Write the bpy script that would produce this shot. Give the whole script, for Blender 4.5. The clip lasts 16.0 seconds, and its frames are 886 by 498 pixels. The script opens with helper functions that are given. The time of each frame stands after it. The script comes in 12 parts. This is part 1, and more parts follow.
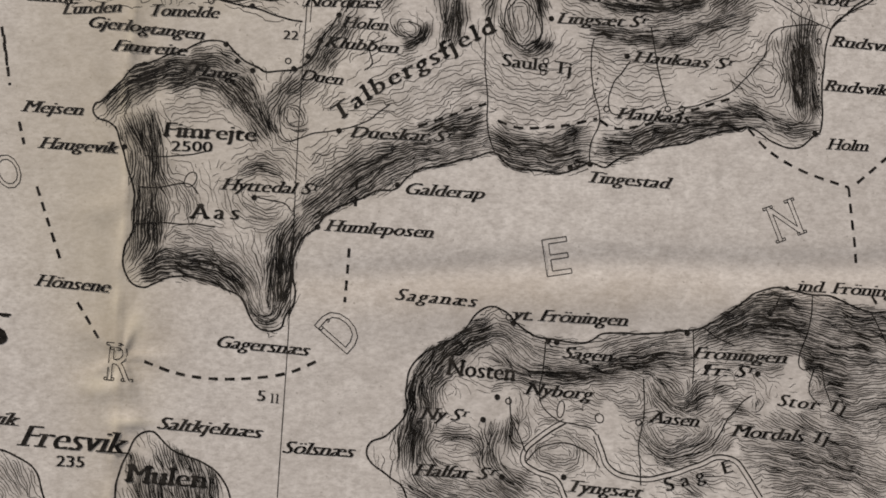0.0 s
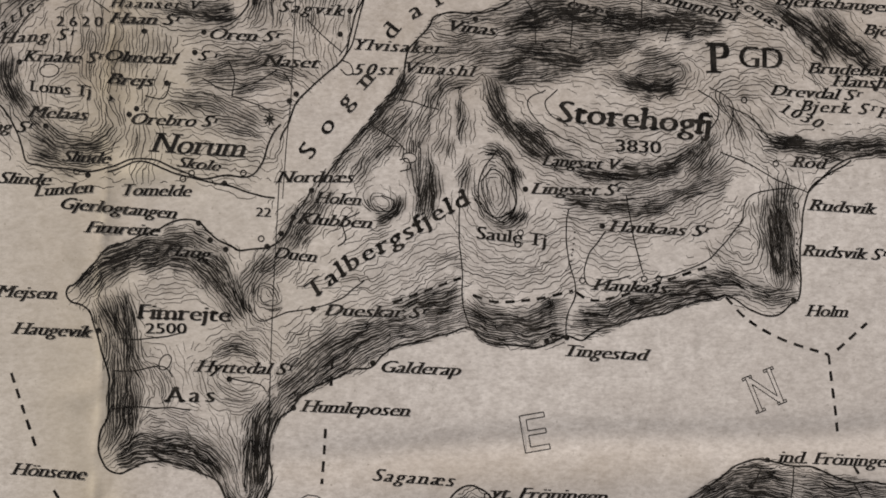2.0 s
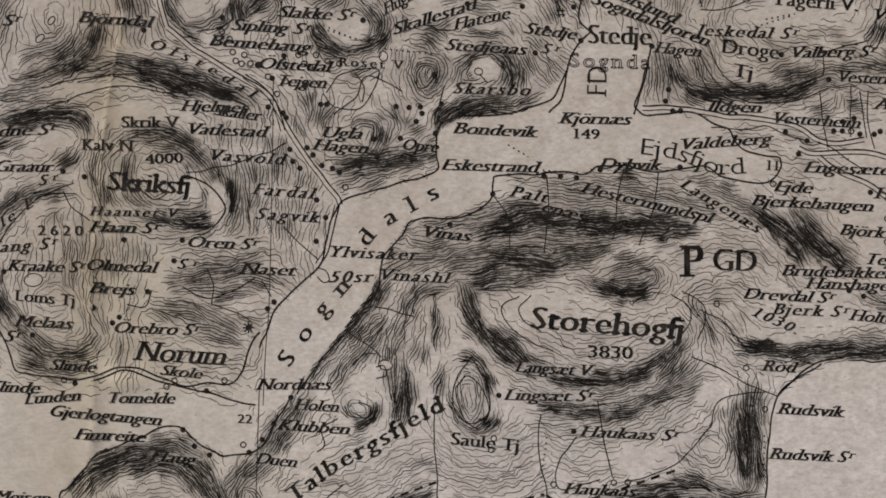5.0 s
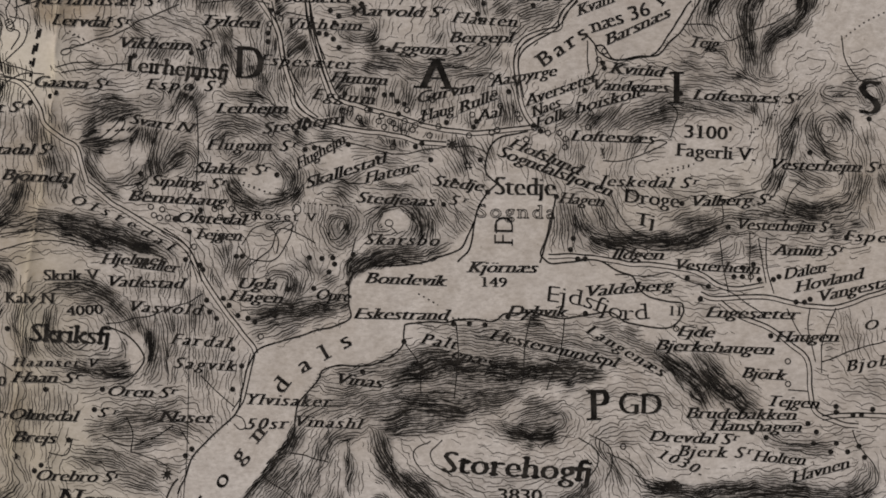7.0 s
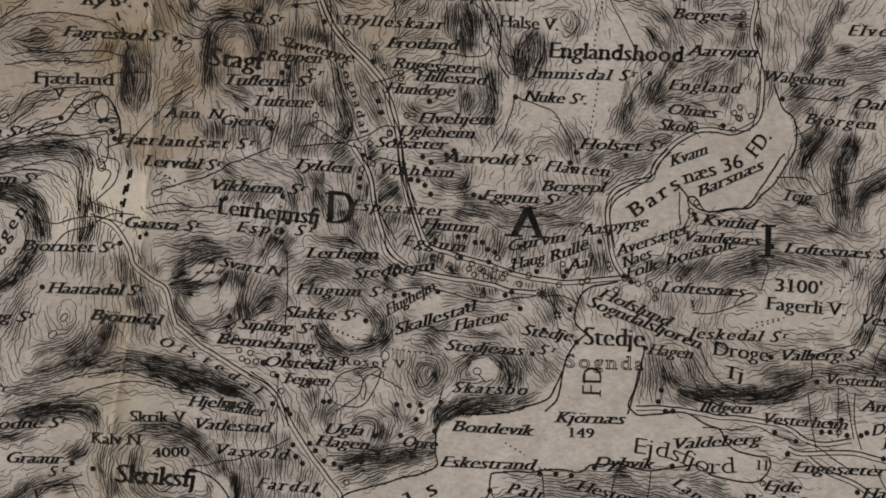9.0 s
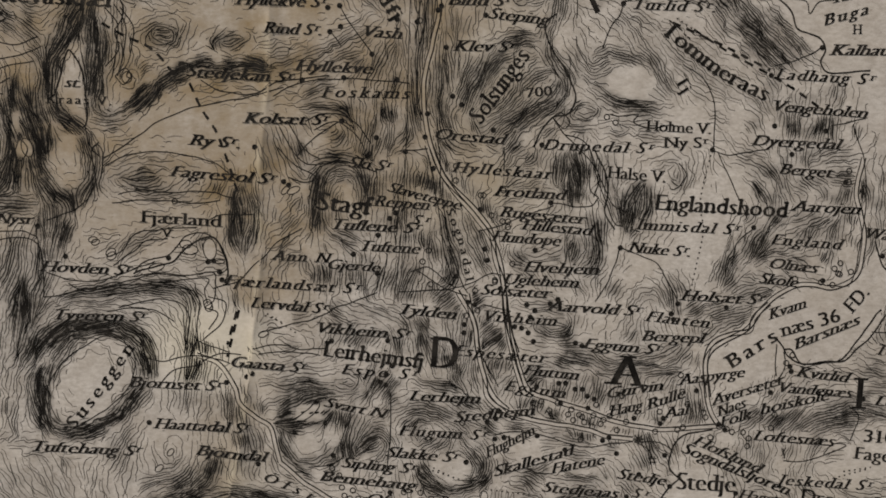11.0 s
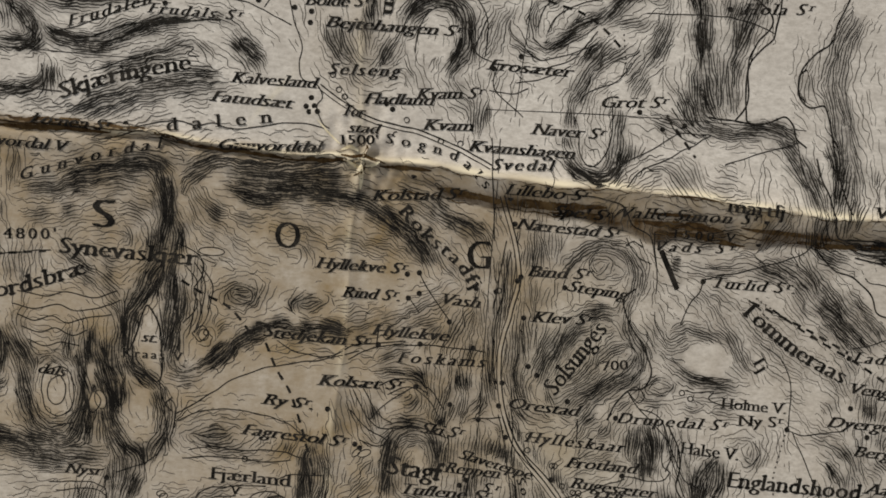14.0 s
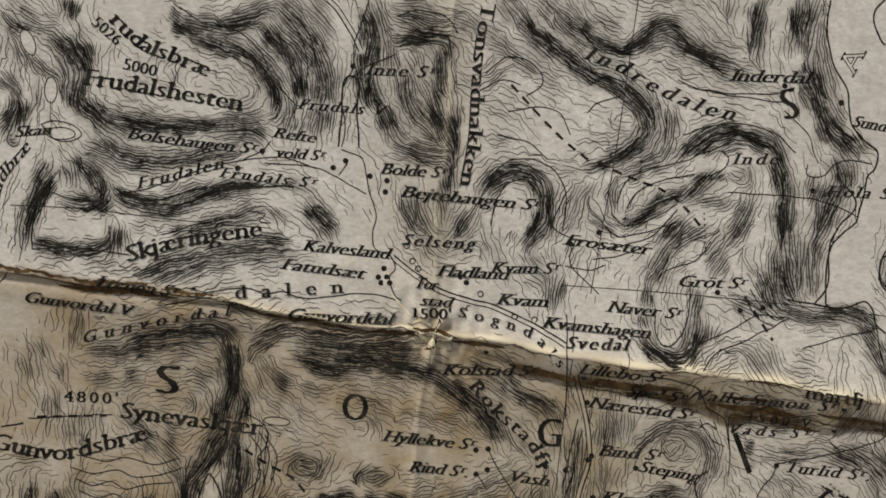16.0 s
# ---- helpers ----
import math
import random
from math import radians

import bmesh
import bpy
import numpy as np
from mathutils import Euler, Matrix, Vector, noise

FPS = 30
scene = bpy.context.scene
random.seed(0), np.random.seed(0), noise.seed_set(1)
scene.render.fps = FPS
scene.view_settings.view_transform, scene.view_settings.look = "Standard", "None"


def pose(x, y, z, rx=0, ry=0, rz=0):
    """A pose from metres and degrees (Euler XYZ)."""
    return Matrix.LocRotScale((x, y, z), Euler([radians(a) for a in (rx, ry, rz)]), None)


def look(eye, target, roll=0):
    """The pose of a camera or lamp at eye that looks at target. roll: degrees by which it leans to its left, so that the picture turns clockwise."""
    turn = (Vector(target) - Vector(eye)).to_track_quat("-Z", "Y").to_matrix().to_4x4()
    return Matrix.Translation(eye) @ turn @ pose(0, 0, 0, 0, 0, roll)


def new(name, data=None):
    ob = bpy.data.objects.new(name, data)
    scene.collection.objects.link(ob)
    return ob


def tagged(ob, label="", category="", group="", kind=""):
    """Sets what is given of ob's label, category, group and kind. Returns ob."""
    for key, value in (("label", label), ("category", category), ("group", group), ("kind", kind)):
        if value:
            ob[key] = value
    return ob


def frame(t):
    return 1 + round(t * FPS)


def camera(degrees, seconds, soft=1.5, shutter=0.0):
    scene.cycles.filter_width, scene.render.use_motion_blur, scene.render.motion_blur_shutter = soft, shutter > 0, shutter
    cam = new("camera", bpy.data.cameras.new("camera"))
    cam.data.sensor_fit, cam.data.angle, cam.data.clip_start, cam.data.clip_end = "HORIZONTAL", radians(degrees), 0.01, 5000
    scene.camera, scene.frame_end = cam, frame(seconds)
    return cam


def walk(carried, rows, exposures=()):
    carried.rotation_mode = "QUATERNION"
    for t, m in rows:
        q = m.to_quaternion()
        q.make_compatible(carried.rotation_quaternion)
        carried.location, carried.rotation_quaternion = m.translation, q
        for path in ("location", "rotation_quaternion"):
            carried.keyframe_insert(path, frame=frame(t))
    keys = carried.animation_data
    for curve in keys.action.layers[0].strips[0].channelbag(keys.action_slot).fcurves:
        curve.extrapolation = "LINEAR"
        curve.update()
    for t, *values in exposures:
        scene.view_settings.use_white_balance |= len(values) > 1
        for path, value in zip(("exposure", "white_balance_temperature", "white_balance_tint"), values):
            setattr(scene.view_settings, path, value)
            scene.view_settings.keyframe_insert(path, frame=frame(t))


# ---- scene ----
cam = camera(43.28, 16.0, soft=1.75)
# seconds, metres, degrees
PATH = [
    (0, -0.00591, -0.01247, 0.11567, 6.229, -2.246, 0.359),
    (0.5, -0.00697, -0.00581, 0.11430, 5.266, -1.737, 0.087),
    (1, -0.00475, -0.00352, 0.11415, 6.292, -1.648, -0.309),
    (1.5, -0.00353, 0.00142, 0.11598, 6.321, -1.881, -0.563),
    (2, -0.00227, 0.00614, 0.11708, 6.164, -1.607, -0.671),
    (2.5, -0.00230, 0.00820, 0.11722, 7.032, -1.830, -0.688),
    (3, -0.00351, 0.01095, 0.11802, 7.774, -2.008, -0.473),
    (3.5, -0.00550, 0.01371, 0.12099, 8.392, -2.232, -0.610),
    (3.7, -0.00588, 0.01699, 0.12086, 7.175, -2.285, -0.772),
    (5.8, 0.00903, 0.05105, 0.12300, -2.286, 1.115, -1.124),
    (6, 0.00838, 0.05130, 0.12373, -1.321, 0.449, -1.282),
    (6.5, 0.00701, 0.05379, 0.12475, -0.023, 0.000, -1.097),
    (7, 0.01410, 0.05463, 0.12506, 1.146, -0.049, -1.449),
    (7.5, 0.01217, 0.05781, 0.12422, 0.583, -0.053, -1.546),
    (8, 0.01060, 0.06187, 0.12450, 0.665, 0.027, -1.256),
    (8.5, 0.00906, 0.06701, 0.12536, 0.763, -0.083, -0.604),
    (9, 0.00457, 0.07209, 0.12502, 0.819, 0.019, -0.245),
    (11.3, -0.00988, 0.10115, 0.12577, -4.767, -0.924, 1.343),
    (11.5, -0.01012, 0.09922, 0.12489, -1.931, -0.429, 1.333),
    (12, -0.01379, 0.10453, 0.12415, -3.161, -0.726, 1.948),
    (12.5, -0.01123, 0.11273, 0.12562, -3.670, -0.528, 2.204),
    (13, -0.01063, 0.11836, 0.12502, -3.786, -0.073, 2.575),
    (13.5, -0.01680, 0.12352, 0.12340, -3.780, -0.380, 3.338),
    (14, -0.01758, 0.12575, 0.12367, -2.732, -0.139, 3.683),
    (14.5, -0.02317, 0.13098, 0.12307, -2.715, -0.129, 4.532),
    (15, -0.02130, 0.13555, 0.12093, -3.311, -0.011, 4.702),
    (15.5, -0.02376, 0.13879, 0.11886, -2.675, -0.517, 4.898),
    (16, -0.02787, 0.14390, 0.12024, -2.760, -0.509, 5.418),
]
walk(cam, [(t, pose(x, y, z, a, b, c)) for t, x, y, z, a, b, c in PATH],
     exposures=[(0.0, -0.16, 6400, 11), (3.5, -0.08, 6370, 12), (6.0, -0.23, 6280, 12), (9.0, -0.35, 6380, 11), (12.5, -0.23, 6460, 6), (16.0, -0.14, 6450, 4)])

# ---- light: a pale room and one broad window light falling across the sheet from its upper edge ----
world = bpy.data.worlds.new("room_light")
world.use_nodes = True
scene.world = world
world.node_tree.nodes["Background"].inputs[0].default_value = (0.93, 0.95, 1.0, 1)
world.node_tree.nodes["Background"].inputs[1].default_value = 0.40
lamp = bpy.data.lights.new("window_light", "SUN")
lamp.energy, lamp.angle, lamp.color = 3.3, radians(14), (1.0, 0.95, 0.88)
sun = new("window_light", lamp)
sun.matrix_world = look((-0.5, 0.78, 0.47), (0, 0.08, 0))

MM = 0.001


# ---- the relief of the sheet, in millimetres ----
def fold_y(x):
    return 129.3 - 0.055 * (x + 29) + 0.25 * np.sin(x * 0.21) + 0.12 * np.sin(x * 0.63 + 1)


def crease_x(y):
    return np.interp(y, (-60, -30, 30, 46, 78, 129, 200), (-34.4, -34.6, -34.4, -33.6, -28.4, -26.6, -28)) + 0.25 * np.sin(y * 0.3)


def fold_fall(x, side):
    return 0.75 + side * (2.5 + 2.0 * np.exp(-((x - 9) / 9) ** 2)) * (1 + 0.07 * np.sin(x * 0.4) + 0.05 * np.sin(x * 1.1 + 1))


def relief(x, y):
    x, y = np.asarray(x, float), np.asarray(y, float)
    d = y - fold_y(x)
    side = 0.5 + 0.5 * np.tanh((x + 21) / 4)
    tall = 0.5 + 1.05 * side + 0.12 * np.sin(x * 0.13 + 1) + 0.07 * np.sin(x * 0.5)
    up = np.exp(-np.clip(d, 0, None) / (0.38 + 0.85 * side)) * (d >= 0)
    fall = fold_fall(x, side)
    down = np.clip(1 + d / fall, 0, 1) ** (1.1 - 0.42 * side) * (d < 0)
    h = tall * (up + down)
    h -= 0.3 * np.exp(-((d + 0.75) / 0.38) ** 2) * (1 - side)
    h += 0.12 * np.exp(-((d + 2.2) / 0.8) ** 2) * (1 - side)
    c = x - crease_x(y)
    h += 0.3 * np.exp(-(np.abs(c) / 0.5)) * (0.7 + 0.5 * np.sin(y * 0.37) * np.sin(y * 1.3)) - 0.09 * np.exp(-((c - 1.8) / 1.3) ** 2) + 0.09 * np.sin(1.3 * c + 0.4 * y) * np.exp(-(c / 4) ** 2)
    r = np.hypot(c, d) / 5.5
    h += 0.22 * np.exp(-r * r) * np.sin(3.1 * c + 1.2 * d) * np.cos(1.7 * d - 0.8 * c)
    # the crushed star where fold and crease cross
    h += 1.25 * np.exp(-(1.9 * r) ** 2) * np.abs(np.cos(2.5 * np.arctan2(d, c + 1e-6) + 0.7)) ** 3 * np.clip(3 * r, 0, 1)
    h += 0.05 * np.exp(-np.abs(d) / 3) * np.sin(x * 1.9 + 1.3 * np.sin(x * 0.7 + d)) * np.sin(0.9 * d + x * 0.35)
    h += 0.7 * np.exp(-np.abs(d) / 13)
    # a lesser star of wrinkles on the south end of the crease
    e = y + 11.1
    q = np.hypot(c - 0.4, e) / 4.2
    h += 0.3 * np.exp(-q * q) * np.abs(np.cos(2.5 * np.arctan2(e, c - 0.4) + 0.15)) ** 6 * np.clip(3 * q, 0, 1)
    # soft waves of the old folds
    w = y + 2.0 - 0.028 * x - 0.4 * np.sin(x * 0.12)
    reach = 0.5 + 0.5 * np.tanh((x + 14) / 10)
    h += reach * (-0.42 * np.exp(-(w / 1.6) ** 2) + 0.28 * np.exp(-((w + 4) / 2.2) ** 2))
    h += 0.25 * np.sin(x * 0.055 + y * 0.03) + 0.2 * np.sin(y * 0.07 - x * 0.02 + 1)
    h += 0.02 * np.sin(x * 0.9 + 2 * np.sin(y * 0.23)) * np.sin(y * 0.7 + np.sin(x * 0.31))
    # small blisters beside the crease
    for bx, by, br, bh in ((-30.8, 27.4, 2.6, 0.5), (-33, -17.8, 1.6, 0.5), (-35.5, -14.5, 2.2, 0.35), (-36, 4, 2.4, 0.25), (-31.5, 52, 2.4, 0.3), (-30, 134, 2.0, 0.2), (-37, 135.5, 1.5, 0.2), (-37, -9, 3, 0.15)):
        h += bh * np.exp(-(((x - bx) / br) ** 2 + ((y - by) / (0.55 * br)) ** 2))
    return h


# ---- materials ----
def material(name):
    m = bpy.data.materials.new(name)
    m.use_nodes = True
    return m, m.node_tree.nodes, m.node_tree.links, m.node_tree.nodes["Principled BSDF"]


def noise_node(nodes, links, coord, scale, detail=4, rough=0.55, stretch=(1, 1, 1)):
    mp = nodes.new("ShaderNodeMapping")
    mp.inputs["Scale"].default_value = stretch
    links.new(coord, mp.inputs[0])
    n = nodes.new("ShaderNodeTexNoise")
    n.inputs["Scale"].default_value, n.inputs["Detail"].default_value, n.inputs["Roughness"].default_value = scale, detail, rough
    links.new(mp.outputs[0], n.inputs["Vector"])
    return n.outputs["Fac"]


def span(nodes, links, value, lo, hi, a=0.0, b=1.0):
    r = nodes.new("ShaderNodeMapRange")
    for key, v in zip(("From Min", "From Max", "To Min", "To Max"), (lo, hi, a, b)):
        r.inputs[key].default_value = v
    links.new(value, r.inputs["Value"])
    return r.outputs[0]


def blend(nodes, links, fac, a, b, mode="MIX"):
    n = nodes.new("ShaderNodeMix")
    n.data_type, n.blend_type = "RGBA", mode
    links.new(fac, n.inputs[0]) if not isinstance(fac, float) else setattr(n.inputs[0], "default_value", fac)
    for slot, v in ((6, a), (7, b)):
        if isinstance(v, tuple):
            n.inputs[slot].default_value = v
        else:
            links.new(v, n.inputs[slot])
    return n.outputs[2]


def paper_material():
    m, nodes, links, bsdf = material("aged_rag_paper")
    co = nodes.new("ShaderNodeTexCoord").outputs["Object"]
    big = span(nodes, links, noise_node(nodes, links, co, 38, 3), 0.35, 0.68)
    mid = span(nodes, links, noise_node(nodes, links, co, 520, 6, 0.68), 0.36, 0.68)
    fibre = noise_node(nodes, links, co, 2600, 4, 0.7, (0.55, 1, 1))
    col = blend(nodes, links, big, (0.76, 0.685, 0.615, 1), (0.64, 0.57, 0.508, 1))
    col = blend(nodes, links, span(nodes, links, mid, 0, 1, 0, 0.6), col, (0.46, 0.40, 0.35, 1))
    col = blend(nodes, links, span(nodes, links, fibre, 0.40, 0.72, 0, 0.65), col, (0.36, 0.31, 0.265, 1))
    speck = noise_node(nodes, links, co, 2400, 2, 0.5)
    col = blend(nodes, links, span(nodes, links, speck, 0.70, 0.76, 0, 0.5), col, (0.20, 0.165, 0.13, 1))
    at = nodes.new("ShaderNodeAttribute")
    at.attribute_name = "stain_shade"
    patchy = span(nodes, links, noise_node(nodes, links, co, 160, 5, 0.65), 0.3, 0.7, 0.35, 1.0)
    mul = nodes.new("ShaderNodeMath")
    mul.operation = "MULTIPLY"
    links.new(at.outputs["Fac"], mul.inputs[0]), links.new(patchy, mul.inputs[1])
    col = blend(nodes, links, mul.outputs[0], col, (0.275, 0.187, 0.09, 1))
    wash = nodes.new("ShaderNodeAttribute")
    wash.attribute_name = "wash"
    col = blend(nodes, links, wash.outputs["Fac"], col, (0.48, 0.405, 0.285, 1))
    film = nodes.new("ShaderNodeAttribute")
    film.attribute_name = "film"
    streak = span(nodes, links, noise_node(nodes, links, co, 1500, 4, 0.75), 0.32, 0.68, 0.35, 1.35)
    thin = nodes.new("ShaderNodeMath")
    thin.operation = "MULTIPLY"
    links.new(film.outputs["Fac"], thin.inputs[0]), links.new(streak, thin.inputs[1])
    col = blend(nodes, links, thin.outputs[0], col, (0.042, 0.036, 0.030, 1))
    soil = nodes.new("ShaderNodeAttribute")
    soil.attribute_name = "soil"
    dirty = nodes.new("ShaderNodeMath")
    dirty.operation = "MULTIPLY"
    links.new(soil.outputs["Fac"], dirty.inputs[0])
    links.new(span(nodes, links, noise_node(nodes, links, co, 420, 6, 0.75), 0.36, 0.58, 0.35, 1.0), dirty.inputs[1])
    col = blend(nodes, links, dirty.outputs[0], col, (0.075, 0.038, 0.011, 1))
    worn = nodes.new("ShaderNodeAttribute")
    worn.attribute_name = "worn"
    col = blend(nodes, links, worn.outputs["Fac"], col, (0.78, 0.67, 0.49, 1))
    links.new(col, bsdf.inputs["Base Color"])
    bsdf.inputs["Roughness"].default_value = 0.72
    bsdf.inputs["Specular IOR Level"].default_value = 0.12
    bump = nodes.new("ShaderNodeBump")
    bump.inputs["Strength"].default_value, bump.inputs["Distance"].default_value = 0.35, 0.0001
    links.new(blend(nodes, links, 0.5, mid, fibre), bump.inputs["Height"])
    links.new(bump.outputs[0], bsdf.inputs["Normal"])
    return m


def ink_material(name, dark, pale, worn=0.5):
    m, nodes, links, bsdf = material(name)
    co = nodes.new("ShaderNodeTexCoord").outputs["Object"]
    n = span(nodes, links, noise_node(nodes, links, co, 520, 4, 0.7), 0.42, 0.72, 0, worn)
    links.new(blend(nodes, links, n, dark, pale), bsdf.inputs["Base Color"])
    bsdf.inputs["Roughness"].default_value = 0.6
    bsdf.inputs["Specular IOR Level"].default_value = 0.05
    return m


PAPER = paper_material()
INK = ink_material("black_printing_ink", (0.010, 0.0085, 0.007, 1), (0.075, 0.063, 0.052, 1), 0.5)
FAINT = ink_material("thin_printing_ink", (0.032, 0.027, 0.022, 1), (0.16, 0.135, 0.11, 1), 0.75)
HATCH = ink_material("grey_printing_ink", (0.010, 0.0085, 0.007, 1), (0.06, 0.05, 0.04, 1), 0.5)
DIRT = ink_material("brown_dirt", (0.042, 0.022, 0.008, 1), (0.17, 0.105, 0.045, 1), 0.75)
TORN = ink_material("bare_torn_paper", (0.78, 0.67, 0.47, 1), (0.55, 0.43, 0.26, 1), 0.8)

# ---- the table and the sheet ----
def wood_material():
    m, nodes, links, bsdf = material("dark_table_wood")
    co = nodes.new("ShaderNodeTexCoord").outputs["Object"]
    g = span(nodes, links, noise_node(nodes, links, co, 12, 6, 0.6, (1, 14, 1)), 0.3, 0.7)
    links.new(blend(nodes, links, g, (0.12, 0.065, 0.032, 1), (0.22, 0.13, 0.07, 1)), bsdf.inputs["Base Color"])
    bsdf.inputs["Roughness"].default_value = 0.45
    return m


def block(bm, x0, x1, y0, y1, z0, z1, bevel=0.0):
    made = bmesh.ops.create_cube(bm, size=1)["verts"]
    for v in made:
        v.co = Vector((x0 + (v.co.x + 0.5) * (x1 - x0), y0 + (v.co.y + 0.5) * (y1 - y0), z0 + (v.co.z + 0.5) * (z1 - z0)))
    if bevel:
        bmesh.ops.bevel(bm, geom=list({e for v in made for e in v.link_edges}), offset=bevel, segments=2, affect="EDGES")


def part(name, bm, mat, parent, label=""):
    me = bpy.data.meshes.new(name)
    bm.to_mesh(me)
    bm.free()
    me.materials.append(mat)
    ob = new(name, me)
    ob.parent = parent
    return tagged(ob, label) if label else ob


WOOD = wood_material()
bm = bmesh.new()
block(bm, -0.19, 0.19, -0.15, 0.30, -0.0258, -0.0008, 0.003)
tagged(part("tabletop", bm, WOOD, None), "dark brown wooden tabletop under the map sheet", "tabletop", kind="structure")

sheet = tagged(new("map_sheet"), "old engraved map on creased, stained beige paper on a table", "map")


def smooth(a, lo, hi):
    q = np.clip((a - lo) / (hi - lo), 0, 1)
    return q * q * (3 - 2 * q)


def spot(x, y, cx, cy, rx, ry, p=1.0):
    return np.exp(-(((x - cx) / rx) ** 2 + ((y - cy) / ry) ** 2) ** p)


def build_paper():
    xs = np.concatenate([np.arange(-150, -75, 3.0), np.arange(-75, -34, 0.4), np.arange(-34, -20, 0.14), np.arange(-20, 66, 0.4), np.arange(66, 151, 3.0)])
    ys = np.concatenate([np.arange(-110, -32, 3.0), np.arange(-32, 121, 0.4), np.arange(121, 135, 0.14), np.arange(135, 175, 0.4), np.arange(175, 260, 3.0)])
    gx, gy = np.meshgrid(xs, ys)
    far = smooth(np.maximum(np.abs(gx) - 80, 0) + np.maximum(gy - 170, 0) + np.maximum(-35 - gy, 0), 0, 30)
    z = relief(gx, gy) * (1 - 0.7 * far)
    n, m = gx.shape
    top = np.stack([gx.ravel(), gy.ravel(), z.ravel()], 1) * MM
    low = top - (0, 0, 0.00018)
    i = np.arange(n * m).reshape(n, m)
    q = np.stack([i[:-1, :-1], i[:-1, 1:], i[1:, 1:], i[1:, :-1]], -1).reshape(-1, 4)
    rim = np.concatenate([i[0, :], i[1:, -1], i[-1, -2::-1], i[-2:0:-1, 0]])
    nxt = np.roll(rim, -1)
    wall = np.stack([rim + n * m, nxt + n * m, nxt, rim], -1)
    me = bpy.data.meshes.new("paper")
    me.from_pydata(np.concatenate([top, low]).tolist(), [], np.concatenate([q, q[:, ::-1] + n * m, wall]).tolist())
    me.materials.append(PAPER)
    me.polygons.foreach_set("use_smooth", np.ones(len(me.polygons), bool))
    x, y = gx.ravel(), gy.ravel()
    c, d = x - crease_x(y), y - fold_y(x)
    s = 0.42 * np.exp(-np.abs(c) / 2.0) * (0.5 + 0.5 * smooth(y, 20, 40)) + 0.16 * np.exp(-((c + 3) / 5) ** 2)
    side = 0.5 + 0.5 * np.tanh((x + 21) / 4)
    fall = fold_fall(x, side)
    # brown stain on the fold's downhill face, with its shade deepened in the colour
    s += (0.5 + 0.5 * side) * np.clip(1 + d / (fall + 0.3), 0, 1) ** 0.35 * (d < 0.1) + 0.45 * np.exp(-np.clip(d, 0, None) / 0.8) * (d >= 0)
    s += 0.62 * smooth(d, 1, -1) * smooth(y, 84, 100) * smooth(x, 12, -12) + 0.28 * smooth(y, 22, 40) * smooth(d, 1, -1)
    s += 0.6 * spot(x, y, -28.4, 85.2, 2.8, 2.0, 2) + 0.4 * spot(x, y, -24.5, 91, 5, 8) + 0.3 * spot(x, y, -33.5, -10.5, 5, 4) + 0.30 * spot(x, y, 8, -4.6, 34, 2.6)
    s -= 0.5 * spot(x, y, -34, 79, 8, 6, 2)
    s += 0.25 * spot(x, y, 62, 62, 6, 6)
    w = 0.34 * spot(x, y, -40, 14, 9, 22, 2) + 0.22 * spot(x, y, -20, 14, 14, 14, 2) + 0.5 * spot(x, y, -30, 34, 8, 8) + 0.4 * spot(x, y, -31, 52, 5, 13) + 0.35 * spot(x, y, -35, -8, 5, 16) + 0.18 * spot(x, y, 45, 62, 16, 4) + 0.25 * spot(x, y, -28, 28, 12, 3) + 0.2 * spot(x, y, -3, 109, 6, 7) + 0.2 * spot(x, y, -3, 96, 10, 5)
    # bare paper along crest and crease; the crest's highlight is painted in as well
    o = 0.9 * np.exp(-((d - 0.1 - 0.15 * side + 0.5 * smooth(x, -44, -56)) / (0.24 + 0.22 * side)) ** 2) * (0.65 + 0.35 * np.sin(x * 0.8 + np.sin(x * 0.37))) * smooth(x, -62, -54) + 0.35 * np.exp(-np.abs(c + 0.3) / 0.35) * (0.5 + 0.5 * np.sin(y * 0.9))
    o += 0.7 * spot(x, y, -26.6, 128.9, 1.7, 1.3) + 0.45 * spot(x, y, -30.8, 27.2, 2.4, 0.9) + 0.5 * spot(x, y, -33, -17.8, 2.2, 0.3) + 0.4 * spot(x, y, -36.5, -14, 1.4, 1.0) + 0.35 * spot(x, y, -33, -8, 1.0, 1.6) + 0.35 * spot(x, y, -32, 50, 1.2, 2.0) + 0.5 * spot(x, y, -34, 79, 7, 5, 2)
    o += 0.5 * np.exp(-np.abs((x + 37) - 0.8 * (y - 135)) / 0.3) * spot(x, y, -36, 135, 4, 3)
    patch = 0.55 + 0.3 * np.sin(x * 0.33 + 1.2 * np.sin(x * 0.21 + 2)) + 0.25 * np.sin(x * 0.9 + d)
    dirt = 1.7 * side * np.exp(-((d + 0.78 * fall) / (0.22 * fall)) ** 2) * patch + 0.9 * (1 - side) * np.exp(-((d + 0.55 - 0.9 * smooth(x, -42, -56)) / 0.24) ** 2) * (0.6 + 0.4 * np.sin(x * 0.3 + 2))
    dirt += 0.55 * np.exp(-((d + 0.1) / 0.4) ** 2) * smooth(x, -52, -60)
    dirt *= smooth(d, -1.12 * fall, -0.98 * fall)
    dirt += 0.3 * spot(x, y, -28.4, 85.2, 1.6, 1.2, 2)
    ray = np.arctan2(d, c + 1e-6)
    dirt += 0.9 * np.exp(-(np.hypot(c, d) / 1.9) ** 2) * (0.5 + 0.5 * np.cos(5 * ray + 4.5)) + 0.6 * spot(x, y, -28.8, 129.9, 2.2, 0.28)
